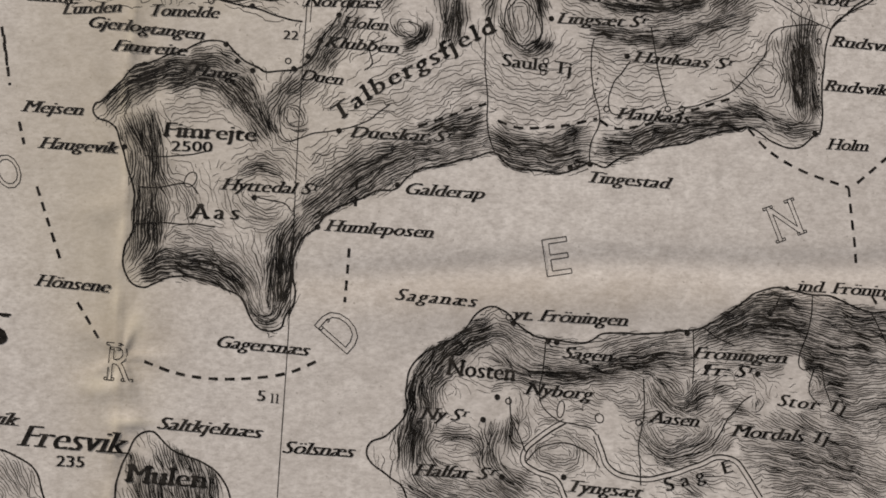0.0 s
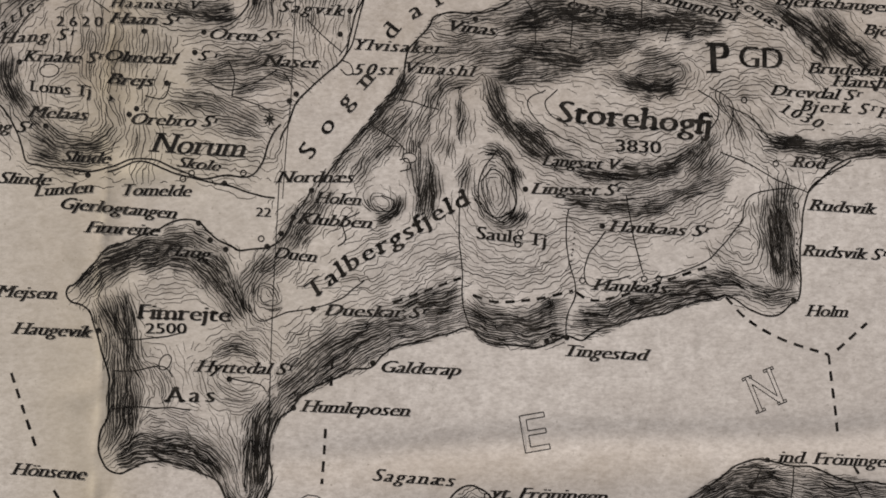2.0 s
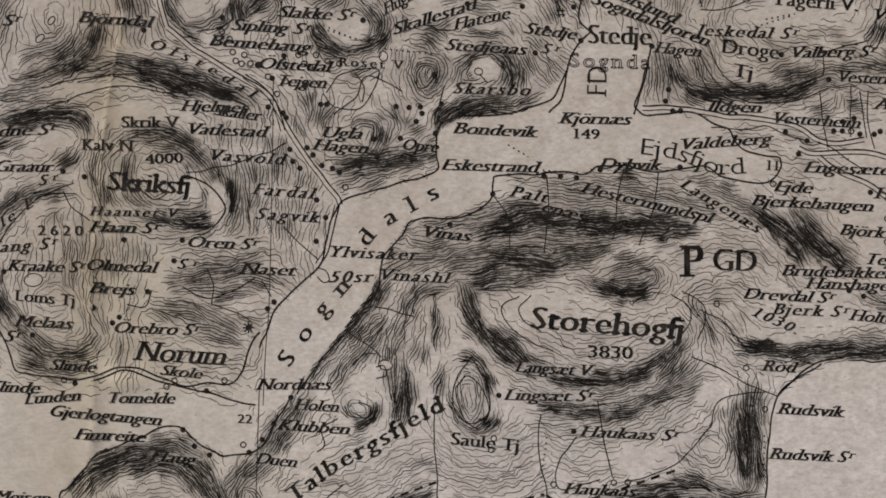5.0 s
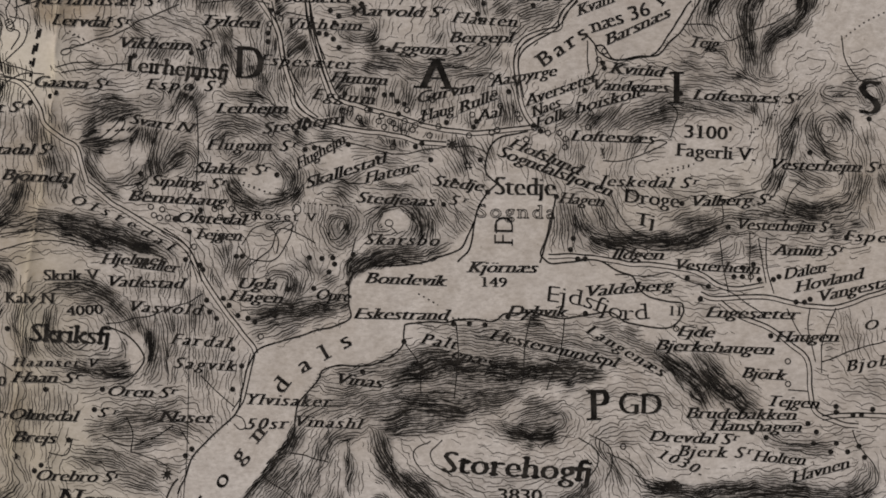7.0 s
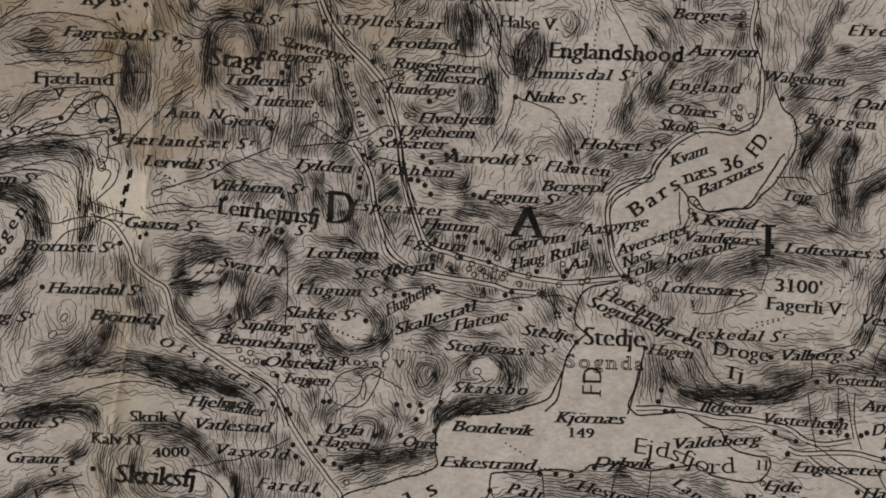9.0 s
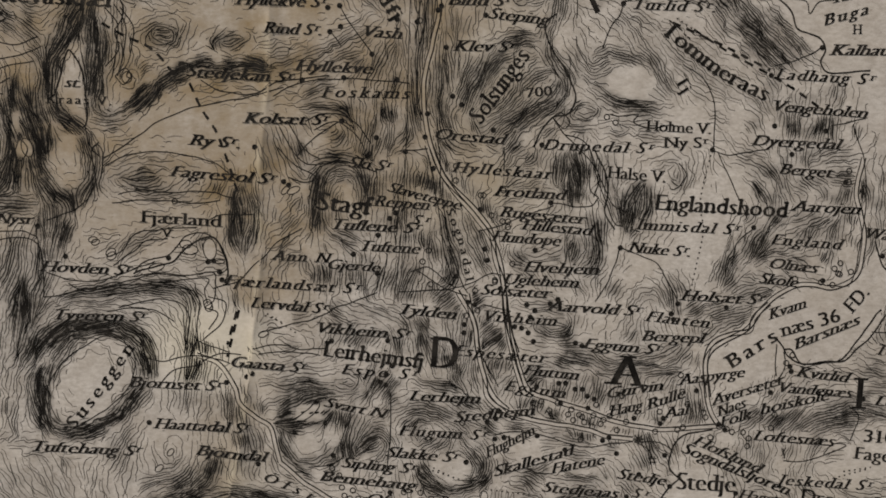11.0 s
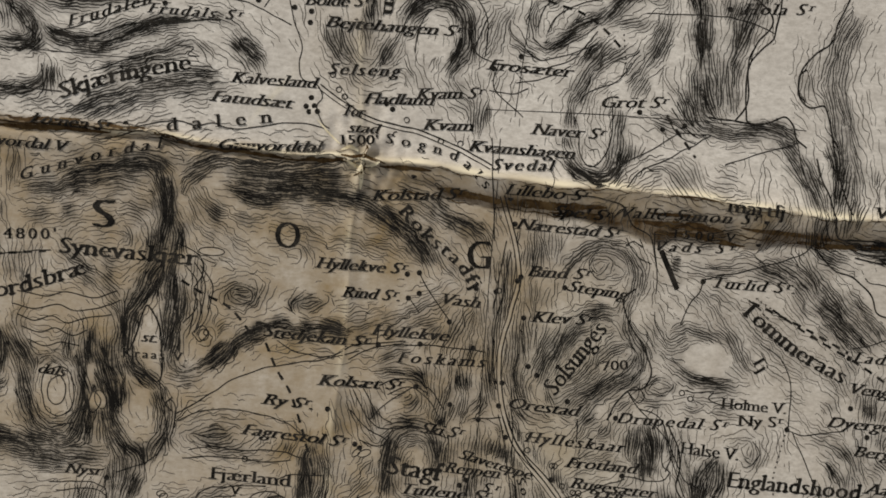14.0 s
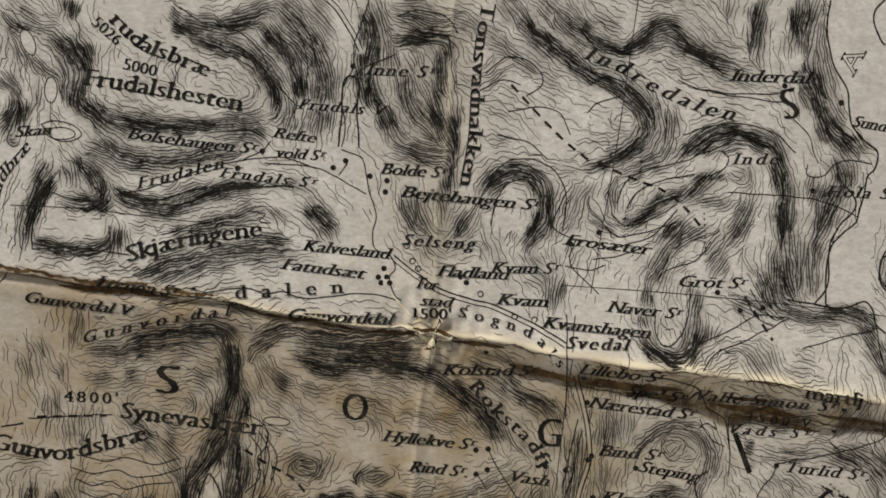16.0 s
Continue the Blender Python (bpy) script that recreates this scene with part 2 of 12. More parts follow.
    i, j = np.clip(((x - X0) / STEP).astype(int), 0, NX - 1), np.clip(((y - Y0) / STEP).astype(int), 0, NY - 1)
    film = FILM[i, j] * ((x > X0) & (x < X0 + NX * STEP) & (y > Y0) & (y < Y0 + NY * STEP))
    for key, v in (("stain_shade", s), ("wash", w), ("worn", o), ("film", film), ("soil", dirt)):
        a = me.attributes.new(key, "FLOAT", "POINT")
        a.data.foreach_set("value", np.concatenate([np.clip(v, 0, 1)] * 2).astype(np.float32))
    ob = new("paper", me)
    ob.parent = sheet



# ---- engraved strokes: thin ribbons of ink lying on the paper ----
class Strokes:
    def __init__(self):
        self.v, self.f, self.n = [], [], 0

    def ribbon(self, p, w, lift=0.02):
        """p: points in mm, w: half widths in mm."""
        if len(p) < 2:
            return
        t = np.gradient(p, axis=0)
        t /= np.maximum(np.linalg.norm(t, axis=1, keepdims=True), 1e-9)
        o = np.stack([-t[:, 1], t[:, 0]], 1) * np.reshape(w, (-1, 1))
        both = np.concatenate([p + o, p - o])
        z = relief(both[:, 0], both[:, 1]) + lift + 0.04 * np.exp(-((both[:, 1] - fold_y(both[:, 0])) / 3) ** 2)
        k = len(p)
        a = np.arange(k - 1) + self.n
        self.v.append(np.column_stack([both, z]))
        self.f.append(np.stack([a, a + k, a + k + 1, a + 1], 1))
        self.n += 2 * k

    def tris(self, v, f, lift=0.03):
        over = 0.012 + 0.13 * np.exp(-((v[:, 1] - fold_y(v[:, 0])) / 3.2) ** 2) + 0.05 * np.exp(-((v[:, 0] - crease_x(v[:, 1])) / 4) ** 2)
        self.v.append(np.column_stack([v, relief(v[:, 0], v[:, 1]) + lift + over]))
        self.f.append([[i + self.n for i in q] for q in f])
        self.n += len(v)

    def put(self, name, mat, kind="", label=""):
        if not self.n:
            return None
        me = bpy.data.meshes.new(name)
        faces = []
        for f in self.f:
            faces += f.tolist() if isinstance(f, np.ndarray) else f
        me.from_pydata((np.concatenate(self.v) * MM).tolist(), [], faces)
        me.materials.append(mat)
        ob = new(name, me)
        ob.parent = sheet
        return tagged(ob, label, kind=kind)


# the ground of the map, cell by cell
STEP = 0.25
X0, Y0, NX, NY = -78.0, -34.0, 588, 830
TONE = np.zeros((NX, NY))
LIE = np.zeros((NX, NY, 2))
WET = np.zeros((NX, NY), bool)
OPEN = np.ones((NX, NY))
ROUGH = np.zeros((NX, NY))
FILM = np.zeros((NX, NY))  # the grey of the finest engraving and of ink left on the plate
GX, GY = np.meshgrid(X0 + STEP * (np.arange(NX) + 0.5), Y0 + STEP * (np.arange(NY) + 0.5), indexing="ij")

rng = np.random.default_rng(7)


def waves(n):
    k = rng.uniform(0.25, 1.6, n)
    a = rng.uniform(0, 2 * np.pi, n)
    return k * np.cos(a), k * np.sin(a), rng.uniform(0, 6.3, n), 1 / (0.5 + k)


WX, WY, WP, WA = waves(14)
VX, VY, VP, VA = waves(14)


def ripple(p, fine=1.0):
    """A small wandering shift of points, the same for neighbours."""
    a = np.sin(p[:, :1] * WX * fine + p[:, 1:] * WY * fine + WP) @ WA
    b = np.sin(p[:, :1] * VX * fine + p[:, 1:] * VY * fine + VP) @ VA
    return np.stack([a, b], 1) / 4


def curve(v, step=0.35):
    """A smooth line through points in mm, sampled at even steps."""
    p = np.array(v, float).reshape(-1, 2)
    if len(p) == 2:
        k = max(2, int(np.hypot(*(p[1] - p[0])) / step) + 1)
        return p[0] + np.linspace(0, 1, k)[:, None] * (p[1] - p[0])
    q = np.concatenate([[2 * p[0] - p[1]], p, [2 * p[-1] - p[-2]]])
    out = []
    for a, b, c, d in zip(q[:-3], q[1:-2], q[2:-1], q[3:]):
        k = max(2, int(np.hypot(*(c - b)) / step) + 1)
        t = np.linspace(0, 1, k, endpoint=False)[:, None]
        out.append(0.5 * (2 * b + (c - a) * t + (2 * a - 5 * b + 4 * c - d) * t ** 2 + (3 * b - a - 3 * c + d) * t ** 3))
    return np.concatenate(out + [p[-1:]])


def cut(p, on, off, jitter=0.0):
    """Pieces of a line, on mm long and off mm apart."""
    s = np.concatenate([[0], np.cumsum(np.hypot(*np.diff(p, axis=0).T))])
    a, out = 0.0, []
    while a < s[-1] - 0.2 * on:
        b = min(s[-1], a + on * rng.uniform(1 - jitter, 1 + jitter))
        t = np.linspace(a, b, max(2, int((b - a) / 0.3) + 1))
        out.append(np.stack([np.interp(t, s, p[:, 0]), np.interp(t, s, p[:, 1])], 1))
        a = b + off * rng.uniform(1 - jitter, 1 + jitter)
    return out


def inked(p, half):
    return half * (0.85 + 0.3 * rng.random(len(p)))


def coast(*v):
    s = Strokes()
    p = curve(v, 0.25)
    p = p + 0.09 * ripple(p, 2.2)
    s.ribbon(p, inked(p, 0.092), 0.026)
    s.put("coastline", INK)


def stream(*v):
    s = Strokes()
    p = curve(v, 0.3)
    p = p + 0.10 * ripple(p, 2.2)
    s.ribbon(p, inked(p, 0.062), 0.024)
    s.put("stream_line", INK)


def meridian(*v):
    s = Strokes()
    p = curve(v, 1)
    s.ribbon(p, inked(p, 0.045), 0.022)
    s.put("meridian_line", INK)


def dashes(*v):
    for q in cut(curve(v), 1.0, 0.72, 0.08):
        s = Strokes()
        s.ribbon(q, inked(q, 0.145), 0.026)
        s.put("boundary_dash", INK)


def dots(*v):
    s = Strokes()
    for q in cut(curve(v), 0.2, 0.42):
        s.ribbon(q, np.full(len(q), 0.08), 0.026)
    s.put("dotted_path", INK)


def road(*v):
    s = Strokes()
    p = curve(v, 0.3)
    p = p + 0.07 * ripple(p, 2)
    t = np.gradient(p, axis=0)
    t /= np.maximum(np.linalg.norm(t, axis=1, keepdims=True), 1e-9)
    o = np.stack([-t[:, 1], t[:, 0]], 1)
    s.ribbon(p + 0.24 * o, inked(p, 0.078), 0.024)
    s.ribbon(p - 0.24 * o, inked(p, 0.055), 0.024)
    s.put("road_line", INK)
    for k in range(0, len(p), 2):
        i, j = int((p[k, 0] - X0) / STEP), int((p[k, 1] - Y0) / STEP)
        if 0 < i < NX - 1 and 0 < j < NY - 1:
            OPEN[i - 1:i + 2, j - 1:j + 2] = 0.0


def bar(*v):
    s = Strokes()
    p = curve(v)
    s.ribbon(p, np.full(len(p), 0.30), 0.03)
    s.put("letter_stroke", INK)


# ---- lettering ----
GLYPHS = {}
STYLE = {  # weight, slant, serif, how far the pen spreads upright strokes
    "i": (-0.016, 0.38, 0.10, 0.088), "I": (-0.019, 0.30, 0.10, 0.08), "r": (-0.014, 0.0, 0.09, 0.07), "b": (-0.015, 0.08, 0.07, 0.078),
    "o": (-0.018, 0.0, 0.10, 0.075), "B": (-0.020, 0.36, 0.09, 0.10), "R": (-0.026, 0.0, 0.11, 0.10), "t": (-0.019, 0.0, 0.09, 0.03), "h": (0.0, 0.0, 0.07, 0.0)}


def glyph_mesh(text, weight, turns=3):
    cu = bpy.data.curves.new("glyph", "FONT")
    cu.body, cu.size, cu.resolution_u, cu.offset = text, 1.0, turns, weight
    ob = new("glyph", cu)
    dg = bpy.context.evaluated_depsgraph_get()
    me = ob.evaluated_get(dg).to_mesh()
    v = np.array([p.co[:2] for p in me.vertices], float).reshape(-1, 2)
    f = [list(p.vertices) for p in me.polygons]
    bpy.data.objects.remove(ob)
    bpy.data.curves.remove(cu)
    return v, f


def outline(f):
    seen = {}
    for q in f:
        for a, b in zip(q, q[1:] + q[:1]):
            key = (min(a, b), max(a, b))
            seen[key] = seen.get(key, 0) + 1
    return [k for k, c in seen.items() if c == 1]


def glyph(ch, style):
    key = (ch, style)
    if key not in GLYPHS:
        weight, slant, serif, spread = STYLE[style]
        if ch == " ":
            GLYPHS[key] = (np.zeros((0, 2)), [], 0.26, [])
            return GLYPHS[key]
        turns = 2 if style == "b" else 3  # black letter is broken, not rounded
        v, f = glyph_mesh(ch, weight, turns)
        twice, _ = glyph_mesh(ch + ch, weight, turns)
        adv = float(np.ptp(twice[:, 0]) - np.ptp(v[:, 0]))
        rim = outline(f)
        extra, faces, lines, footed = [], [], [], set()
        n = len(v)
        for a, b in rim:
            (xa, ya), (xb, yb) = v[a], v[b]
            if abs(ya - yb) < 0.006 and 0.03 < abs(xa - xb) < 0.19 and ch not in ".,:'-":
                low = abs(ya) < 0.03
                if not low and ya < 0.4:
                    continue
                x0, x1 = min(xa, xb) - serif * (1 if low or style in "RI" else 1.2), max(xa, xb) + serif * (1 if low or ch.isupper() else 0.1)
                y0, y1 = (ya - 0.004, ya + 0.040) if low else (ya - 0.040, ya + 0.004)
                k = n + len(extra)
                footed.add((a, b))
                yt, yn = (y0, y1) if low else (y1, y0)
                xl, xr = min(xa, xb), max(xa, xb)
                lines += [((x0, yn), (x0, yt)), ((x0, yt), (x1, yt)), ((x1, yt), (x1, yn)), ((x0, yn), (xl, yn)), ((xr, yn), (x1, yn))]
                if style == "b":
                    yc, xc = (ya + 0.045 if low else ya - 0.045), (xa + xb) / 2
                    extra += [(x0, yc + 0.02), (xc - 0.01, yc - 0.075), (x1 + 0.02, yc - 0.01), (xc + 0.01, yc + 0.075)]
                else:
                    extra += [(x0, y0), (x1, y0), (x1, y1), (x0, y1)]
                faces.append([k, k + 1, k + 2, k + 3])
        v = np.concatenate([v, np.array(extra)]) if extra else v
        GLYPHS[key] = (v, f + faces, adv, [(v[a], v[b]) for a, b in rim if (a, b) not in footed] + lines)
    return GLYPHS[key]


CAP = float(np.ptp(glyph_mesh("H", 0.0)[0][:, 1]))
CELL = 0.12
MASK = np.zeros((int(150 / CELL), int(210 / CELL)), bool)


def name(style, tall, text, *v):
    """A word along a line of points in mm, with capitals so many mm tall, spread to fill the line."""
    p = curve(v, 0.2) - ((0.5 if v[1] < 112 else 0.2, 0.22) if style in "iI" else (0.12, 0.18))  # the italic leans from its foot
    s = np.concatenate([[0], np.cumsum(np.hypot(*np.diff(p, axis=0).T))])
    size = tall / CAP
    raised = [i for i, ch in enumerate(text) if ch == "r" and text[max(0, i - 1)] == "S" and (i + 1 == len(text) or not text[i + 1].isalpha()) and (i < 2 or text[i - 2] == " ")]
    advs = [glyph(ch, style)[2] * (0.85 if i in raised else 1) for i, ch in enumerate(text)]
    natural = sum(advs) * size
    f = s[-1] / natural
    stretch = f if f < 1.4 else 1.18
    stretch = max(stretch, 0.62)
    gap = (s[-1] - natural * stretch) / max(1, len(text) - 1) if f >= 1.4 else 0.0
    slant = STYLE[style][1]
    out, at = Strokes(), 0.0
    for i, (ch, adv) in enumerate(zip(text, advs)):
        g, faces, _, rim = glyph(ch, style)
        wide = adv * size * stretch
        mid = at + wide / 2
        if len(g):
            k = 0.68 if i in raised else 1.0
            c = np.array([np.interp(mid, s, p[:, 0]), np.interp(mid, s, p[:, 1])])
            h = max(0.3, wide / 2)
            a = np.array([np.interp(min(mid + h, s[-1]), s, p[:, 0]), np.interp(min(mid + h, s[-1]), s, p[:, 1])])
            b = np.array([np.interp(max(mid - h, 0), s, p[:, 0]), np.interp(max(mid - h, 0), s, p[:, 1])])
            t = (a - b) / max(1e-9, np.hypot(*(a - b)))

            def place(q):
                gx = (q[:, 0] * k + slant * q[:, 1] * k) * size * stretch - wide / 2 + (0.38 * tall * slant + 0.12 * tall if i in raised else 0)
                gy = q[:, 1] * k * size + (0.38 * tall if i in raised else 0)
                return c + gx[:, None] * t + gy[:, None] * np.array([-t[1], t[0]])

            if style == "h":
                for a2, b2 in rim:
                    e = place(np.array([a2, b2]))
                    out.ribbon(e, np.full(2, 0.045), 0.03)
            else:
                pen = STYLE[style][3]
                for n, dx in enumerate(np.linspace(-0.3 * pen, 0.7 * pen, int(pen / 0.03) + 2)):
                    out.tris(place(g + (dx, 0)), faces, 0.030 + 0.0012 * n)
            box = np.array([[x, y] for x in np.linspace(-0.5, 0.5, 8) for y in np.linspace(0, 0.8, 8)])
            box = c + box[:, :1] * wide * 1.05 * t + box[:, 1:] * tall * np.array([-t[1], t[0]])
            ij = ((box + (80, 35)) / CELL).astype(int)
            ok = (ij >= 0).all(1) & (ij[:, 0] < MASK.shape[0]) & (ij[:, 1] < MASK.shape[1])
            if style != "h":
                MASK[ij[ok, 0], ij[ok, 1]] = True
        at += wide + gap
    out.put("hollow_letter" if style == "h" else "place_name", INK)


# ---- hachures: strokes that follow the lie of the slopes, denser and bolder where the ground is steep ----
def under_name(p):
    ij = ((p + (80, 35)) / CELL).astype(int)
    ij = np.clip(ij, 0, (MASK.shape[0] - 1, MASK.shape[1] - 1))
    return MASK[ij[:, 0], ij[:, 1]]


def lay(p, t, tone):
    """Ground at the points p that slopes across the direction t, with that steepness."""
    i, j = ((p[:, 0] - X0) / STEP).astype(int), ((p[:, 1] - Y0) / STEP).astype(int)
    ok = (i >= 0) & (j >= 0) & (i < NX) & (j < NY)
    i, j, t, tone = i[ok], j[ok], t[ok], tone[ok]
    a = 2 * np.arctan2(t[:, 1], t[:, 0])
    np.add.at(LIE, (i, j), np.stack([np.cos(a), np.sin(a)], 1) * tone[:, None])
    np.maximum.at(TONE, (i, j), tone)


def slope(left, right, tone, *v):
    p = curve(v, 0.2)
    t = np.gradient(p, axis=0)
    t = np.stack([np.convolve(np.pad(c, 6, "edge"), np.ones(13) / 13, "valid") for c in t.T], 1)
    t /= np.maximum(np.linalg.norm(t, axis=1, keepdims=True), 1e-9)
    o = np.stack([-t[:, 1], t[:, 0]], 1)
    ends = np.clip(np.minimum(np.arange(len(p)), np.arange(len(p))[::-1]) / 8.0, 0.35, 1)
    for d in np.arange(-right - 0.5, left + 0.51, 0.18):
        e = abs(d) / ((left if d > 0 else right) + 0.5)
        lay(p + d * o, t, tone * (1.08 - 0.5 * e ** 2) * (0.6 + 0.4 * ends))


def hill(x, y, rx, ry, turn, rings, tone):
    c, n = np.cos(radians(turn)), np.sin(radians(turn))
    phase = x + y
    for f in np.arange(0.3, 1.08, 0.2 / max(rx, ry)):
        a = np.linspace(0, 2 * np.pi, int(30 * max(rx, ry)) + 12)
        u = np.stack([rx * np.cos(a), ry * np.sin(a)], 1) * f * (1 + 0.09 * np.sin(2 * a + phase) + 0.06 * np.sin(3 * a + 2 * phase))[:, None]
        q = np.stack([x + c * u[:, 0] - n * u[:, 1], y + n * u[:, 0] + c * u[:, 1]], 1)
        lay(q, np.gradient(q, axis=0), np.full(len(q), tone * (0.75 + 0.3 * f)))


def flank(x, y, rx, ry, turn, tone):
    u = np.stack(np.meshgrid(np.arange(-rx, rx, 0.2), np.arange(-ry, ry, 0.2)), -1).reshape(-1, 2)
    r = (u[:, 0] / rx) ** 2 + (u[:, 1] / ry) ** 2
    r = r + 0.45 * ripple(u + (x, y), 1.6)[:, 0]
    u, r = u[r < 1], np.clip(r[r < 1], 0, 1)
    t = np.tile((np.cos(radians(turn)), np.sin(radians(turn))), (len(u), 1))
    lay(u + (x, y), t, tone * (1.05 - 0.45 * r))


def water(*v):
    p = np.array(v).reshape(-1, 2)
    inside = np.zeros((NX, NY), bool)
    for (xa, ya), (xb, yb) in zip(p, np.roll(p, -1, 0)):
        if ya != yb:
            inside ^= ((ya > GY) != (yb > GY)) & (GX < (xb - xa) * (GY - ya) / (yb - ya) + xa)
    WET[inside] = True


def glade(x, y, rx, ry):
    OPEN[:] = np.minimum(OPEN, 1 - 0.75 * np.exp(-(((GX - x) / rx) ** 2 + ((GY - y) / ry) ** 2) ** 1.5))


def level(x, y, rx, ry, tone):
    """Ground no steeper than that."""
    r = ((GX - x) / rx) ** 2 + ((GY - y) / ry) ** 2
    TONE[:] = np.where(r < 1, np.minimum(TONE, tone), TONE)
    OPEN[:] = np.where(r < 1, np.minimum(OPEN, tone / 4), OPEN)


def rough(x, y, rx, ry, more):
    ROUGH[:] += more * np.exp(-(((GX - x) / rx) ** 2 + ((GY - y) / ry) ** 2) ** 1.5)


def pond(x, y, rx, ry, turn, rings, tone):
    s = Strokes()
    c, n = np.cos(radians(turn)), np.sin(radians(turn))
    a = np.linspace(0, 2 * np.pi, 26)
    u = np.stack([rx * np.cos(a), ry * np.sin(a)], 1) * (1 + 0.1 * np.sin(2 * a + x))[:, None]
    q = np.stack([x + c * u[:, 0] - n * u[:, 1], y + n * u[:, 0] + c * u[:, 1]], 1)
    s.ribbon(q, inked(q, 0.055), 0.022)
    s.put("pond_outline", INK)
    OPEN[((GX - x) * c + (GY - y) * n) ** 2 / rx ** 2 + ((GY - y) * c - (GX - x) * n) ** 2 / ry ** 2 < 1] = 0.0


def soften(a, mm):
    fx, fy = np.fft.fftfreq(a.shape[0], STEP), np.fft.rfftfreq(a.shape[1], STEP)
    g = np.exp(-2 * (np.pi * mm) ** 2 * (fx[:, None] ** 2 + fy[None, :] ** 2))
    return np.fft.irfft2(np.fft.rfft2(a) * g, a.shape)


def draw_hachures():
    lie = sum(k * np.stack([soften(LIE[..., c], mm) for c in (0, 1)], -1) for k, mm in ((1, 0.3), (0.3, 0.9), (0.12, 2.2), (0.03, 6)))
    angle = 0.5 * np.arctan2(lie[..., 1], lie[..., 0])
    near = np.clip(soften((TONE > 0).astype(float), 2.4) * 2.2, 0, 1)
    flat = np.column_stack([GX.ravel(), GY.ravel()])
    wob = ripple(flat, 2.4).reshape(NX, NY, 2)
    fine_wob = ripple(flat, 5.5).reshape(NX, NY, 2)
    angle += 0.22 * wob[..., 0] + 0.10 * fine_wob[..., 0]
    busy_land = smooth(GY, 36, 50) * smooth(GY, 118, 102) * smooth(GX, -32, -20)
    ragged = flat - (X0, Y0) + 0.42 * ripple(flat, 3.2)
    ri, rj = np.clip((ragged[:, 0] / STEP).astype(int), 0, NX - 1), np.clip((ragged[:, 1] / STEP).astype(int), 0, NY - 1)
    tone = np.maximum(soften(soften(TONE, 0.12)[ri, rj].reshape(NX, NY), 0.1), (BASE + 1.35 * busy_land + ROUGH) * near * (0.8 + 0.5 * wob[..., 1])) * OPEN
    tone = np.clip(tone + 0.75 * (tone - soften(tone, 0.9)), 0.5 * tone, 11.5)
    named = under_name(flat).reshape(NX, NY).astype(float)
    tone *= 1 - 0.68 * np.clip(soften(named, 0.32), 0, 1)
    tone[WET] = 0
    FILM[:] = 0.88 * np.clip((soften(tone, 0.3) - 2.2) / 6.6, 0, 1) ** 1.15 * (0.72 + 0.28 * smooth(GY, 4, 30)) * ~WET
    delicate = 0.70 + 0.18 * smooth(GY, 2, 26)  # the southern shores are engraved finer than the hills inland
    dx, dy = np.cos(angle).tolist(), np.sin(angle).tolist()
    T = tone.tolist()
    fine = 0.04
    busy = np.zeros((int(NX * STEP / fine) + 120, int(NY * STEP / fine) + 120), np.uint8)
    near_by = busy.copy()
    discs = {}
    for r in range(1, 19):
        a = np.arange(-r, r + 1)
        discs[r] = (a[:, None] ** 2 + a[None, :] ** 2 <= r * r + 0.5).astype(np.uint8)
    step = 0.16
    pick = np.random.default_rng(3)
    seeds = np.argwhere(tone > 1.0)
    order = np.argsort(-tone[seeds[:, 0], seeds[:, 1]] + 3.0 * pick.random(len(seeds)))
    tiles = {}
    for si, sj in seeds[order].tolist():
        jx, jy = pick.random(2).tolist()
        sx, sy = (si + jx) * STEP, (sj + jy) * STEP
        if busy[int(sx / fine) + 40, int(sy / fine) + 40]:
            continue
        reach = (2.0 + 6.0 * pick.random() ** 1.3) * (2.6 if T[si][sj] < 4.2 else 1.0)
        arms = []
        for way in (1, -1):
            x, y, n, arm = sx, sy, 0, []
            ux, uy = dx[si][sj] * way, dy[si][sj] * way
            while n < reach / step:
                i, j = int(x / STEP), int(y / STEP)
                if x < 0 or y < 0 or not (i < NX and j < NY) or T[i][j] < 0.9 or near_by[int(x / fine) + 40, int(y / fine) + 40]:
                    break
                arm.append((x, y))
                vx, vy = dx[i][j], dy[i][j]
                if vx * ux + vy * uy < 0:
                    vx, vy = -vx, -vy
                if vx * ux + vy * uy < 0.5:
                    break
                ux, uy = 0.6 * ux + 0.4 * vx, 0.6 * uy + 0.4 * vy
                x, y, n = x + step * ux, y + step * uy, n + 1
            arms.append(arm)
        p = arms[1][:0:-1] + arms[0]
        if len(p) < 4:
            continue
        p = np.array(p)
        t = tone[np.clip((p[:, 0] / STEP).astype(int), 0, NX - 1), np.clip((p[:, 1] / STEP).astype(int), 0, NY - 1)]
        fineness = float(delicate[si, sj])
        for (x, y), k in zip(p.tolist(), t.tolist()):
            r = min(18, max(2, round(float(np.interp(k, GRADE, PITCH)) * fineness / fine)))
            a, b = int(x / fine) + 40, int(y / fine) + 40
            busy[a - r:a + r + 1, b - r:b + r + 1] |= discs[r]
            r = max(1, round(0.58 * r))
            near_by[a - r:a + r + 1, b - r:b + r + 1] |= discs[r]
        q = p + (X0, Y0)
        u = np.linspace(0, 1, len(q))
        w = np.interp(t, GRADE, WIDTH) * fineness * pick.uniform(0.7, 1.2) * (0.42 + 0.65 * np.sin(np.pi * (0.03 + 0.94 * u)) ** 0.6) * (0.9 + 0.2 * pick.random(len(q)))
        w = np.where(under_name(q), w * 0.45, w)
        q = q + (0.10 + 0.08 * np.clip(6.0 - t, 0, 2.5))[:, None] * ripple(q, 4.8) + pick.normal(0, 0.012, q.shape)
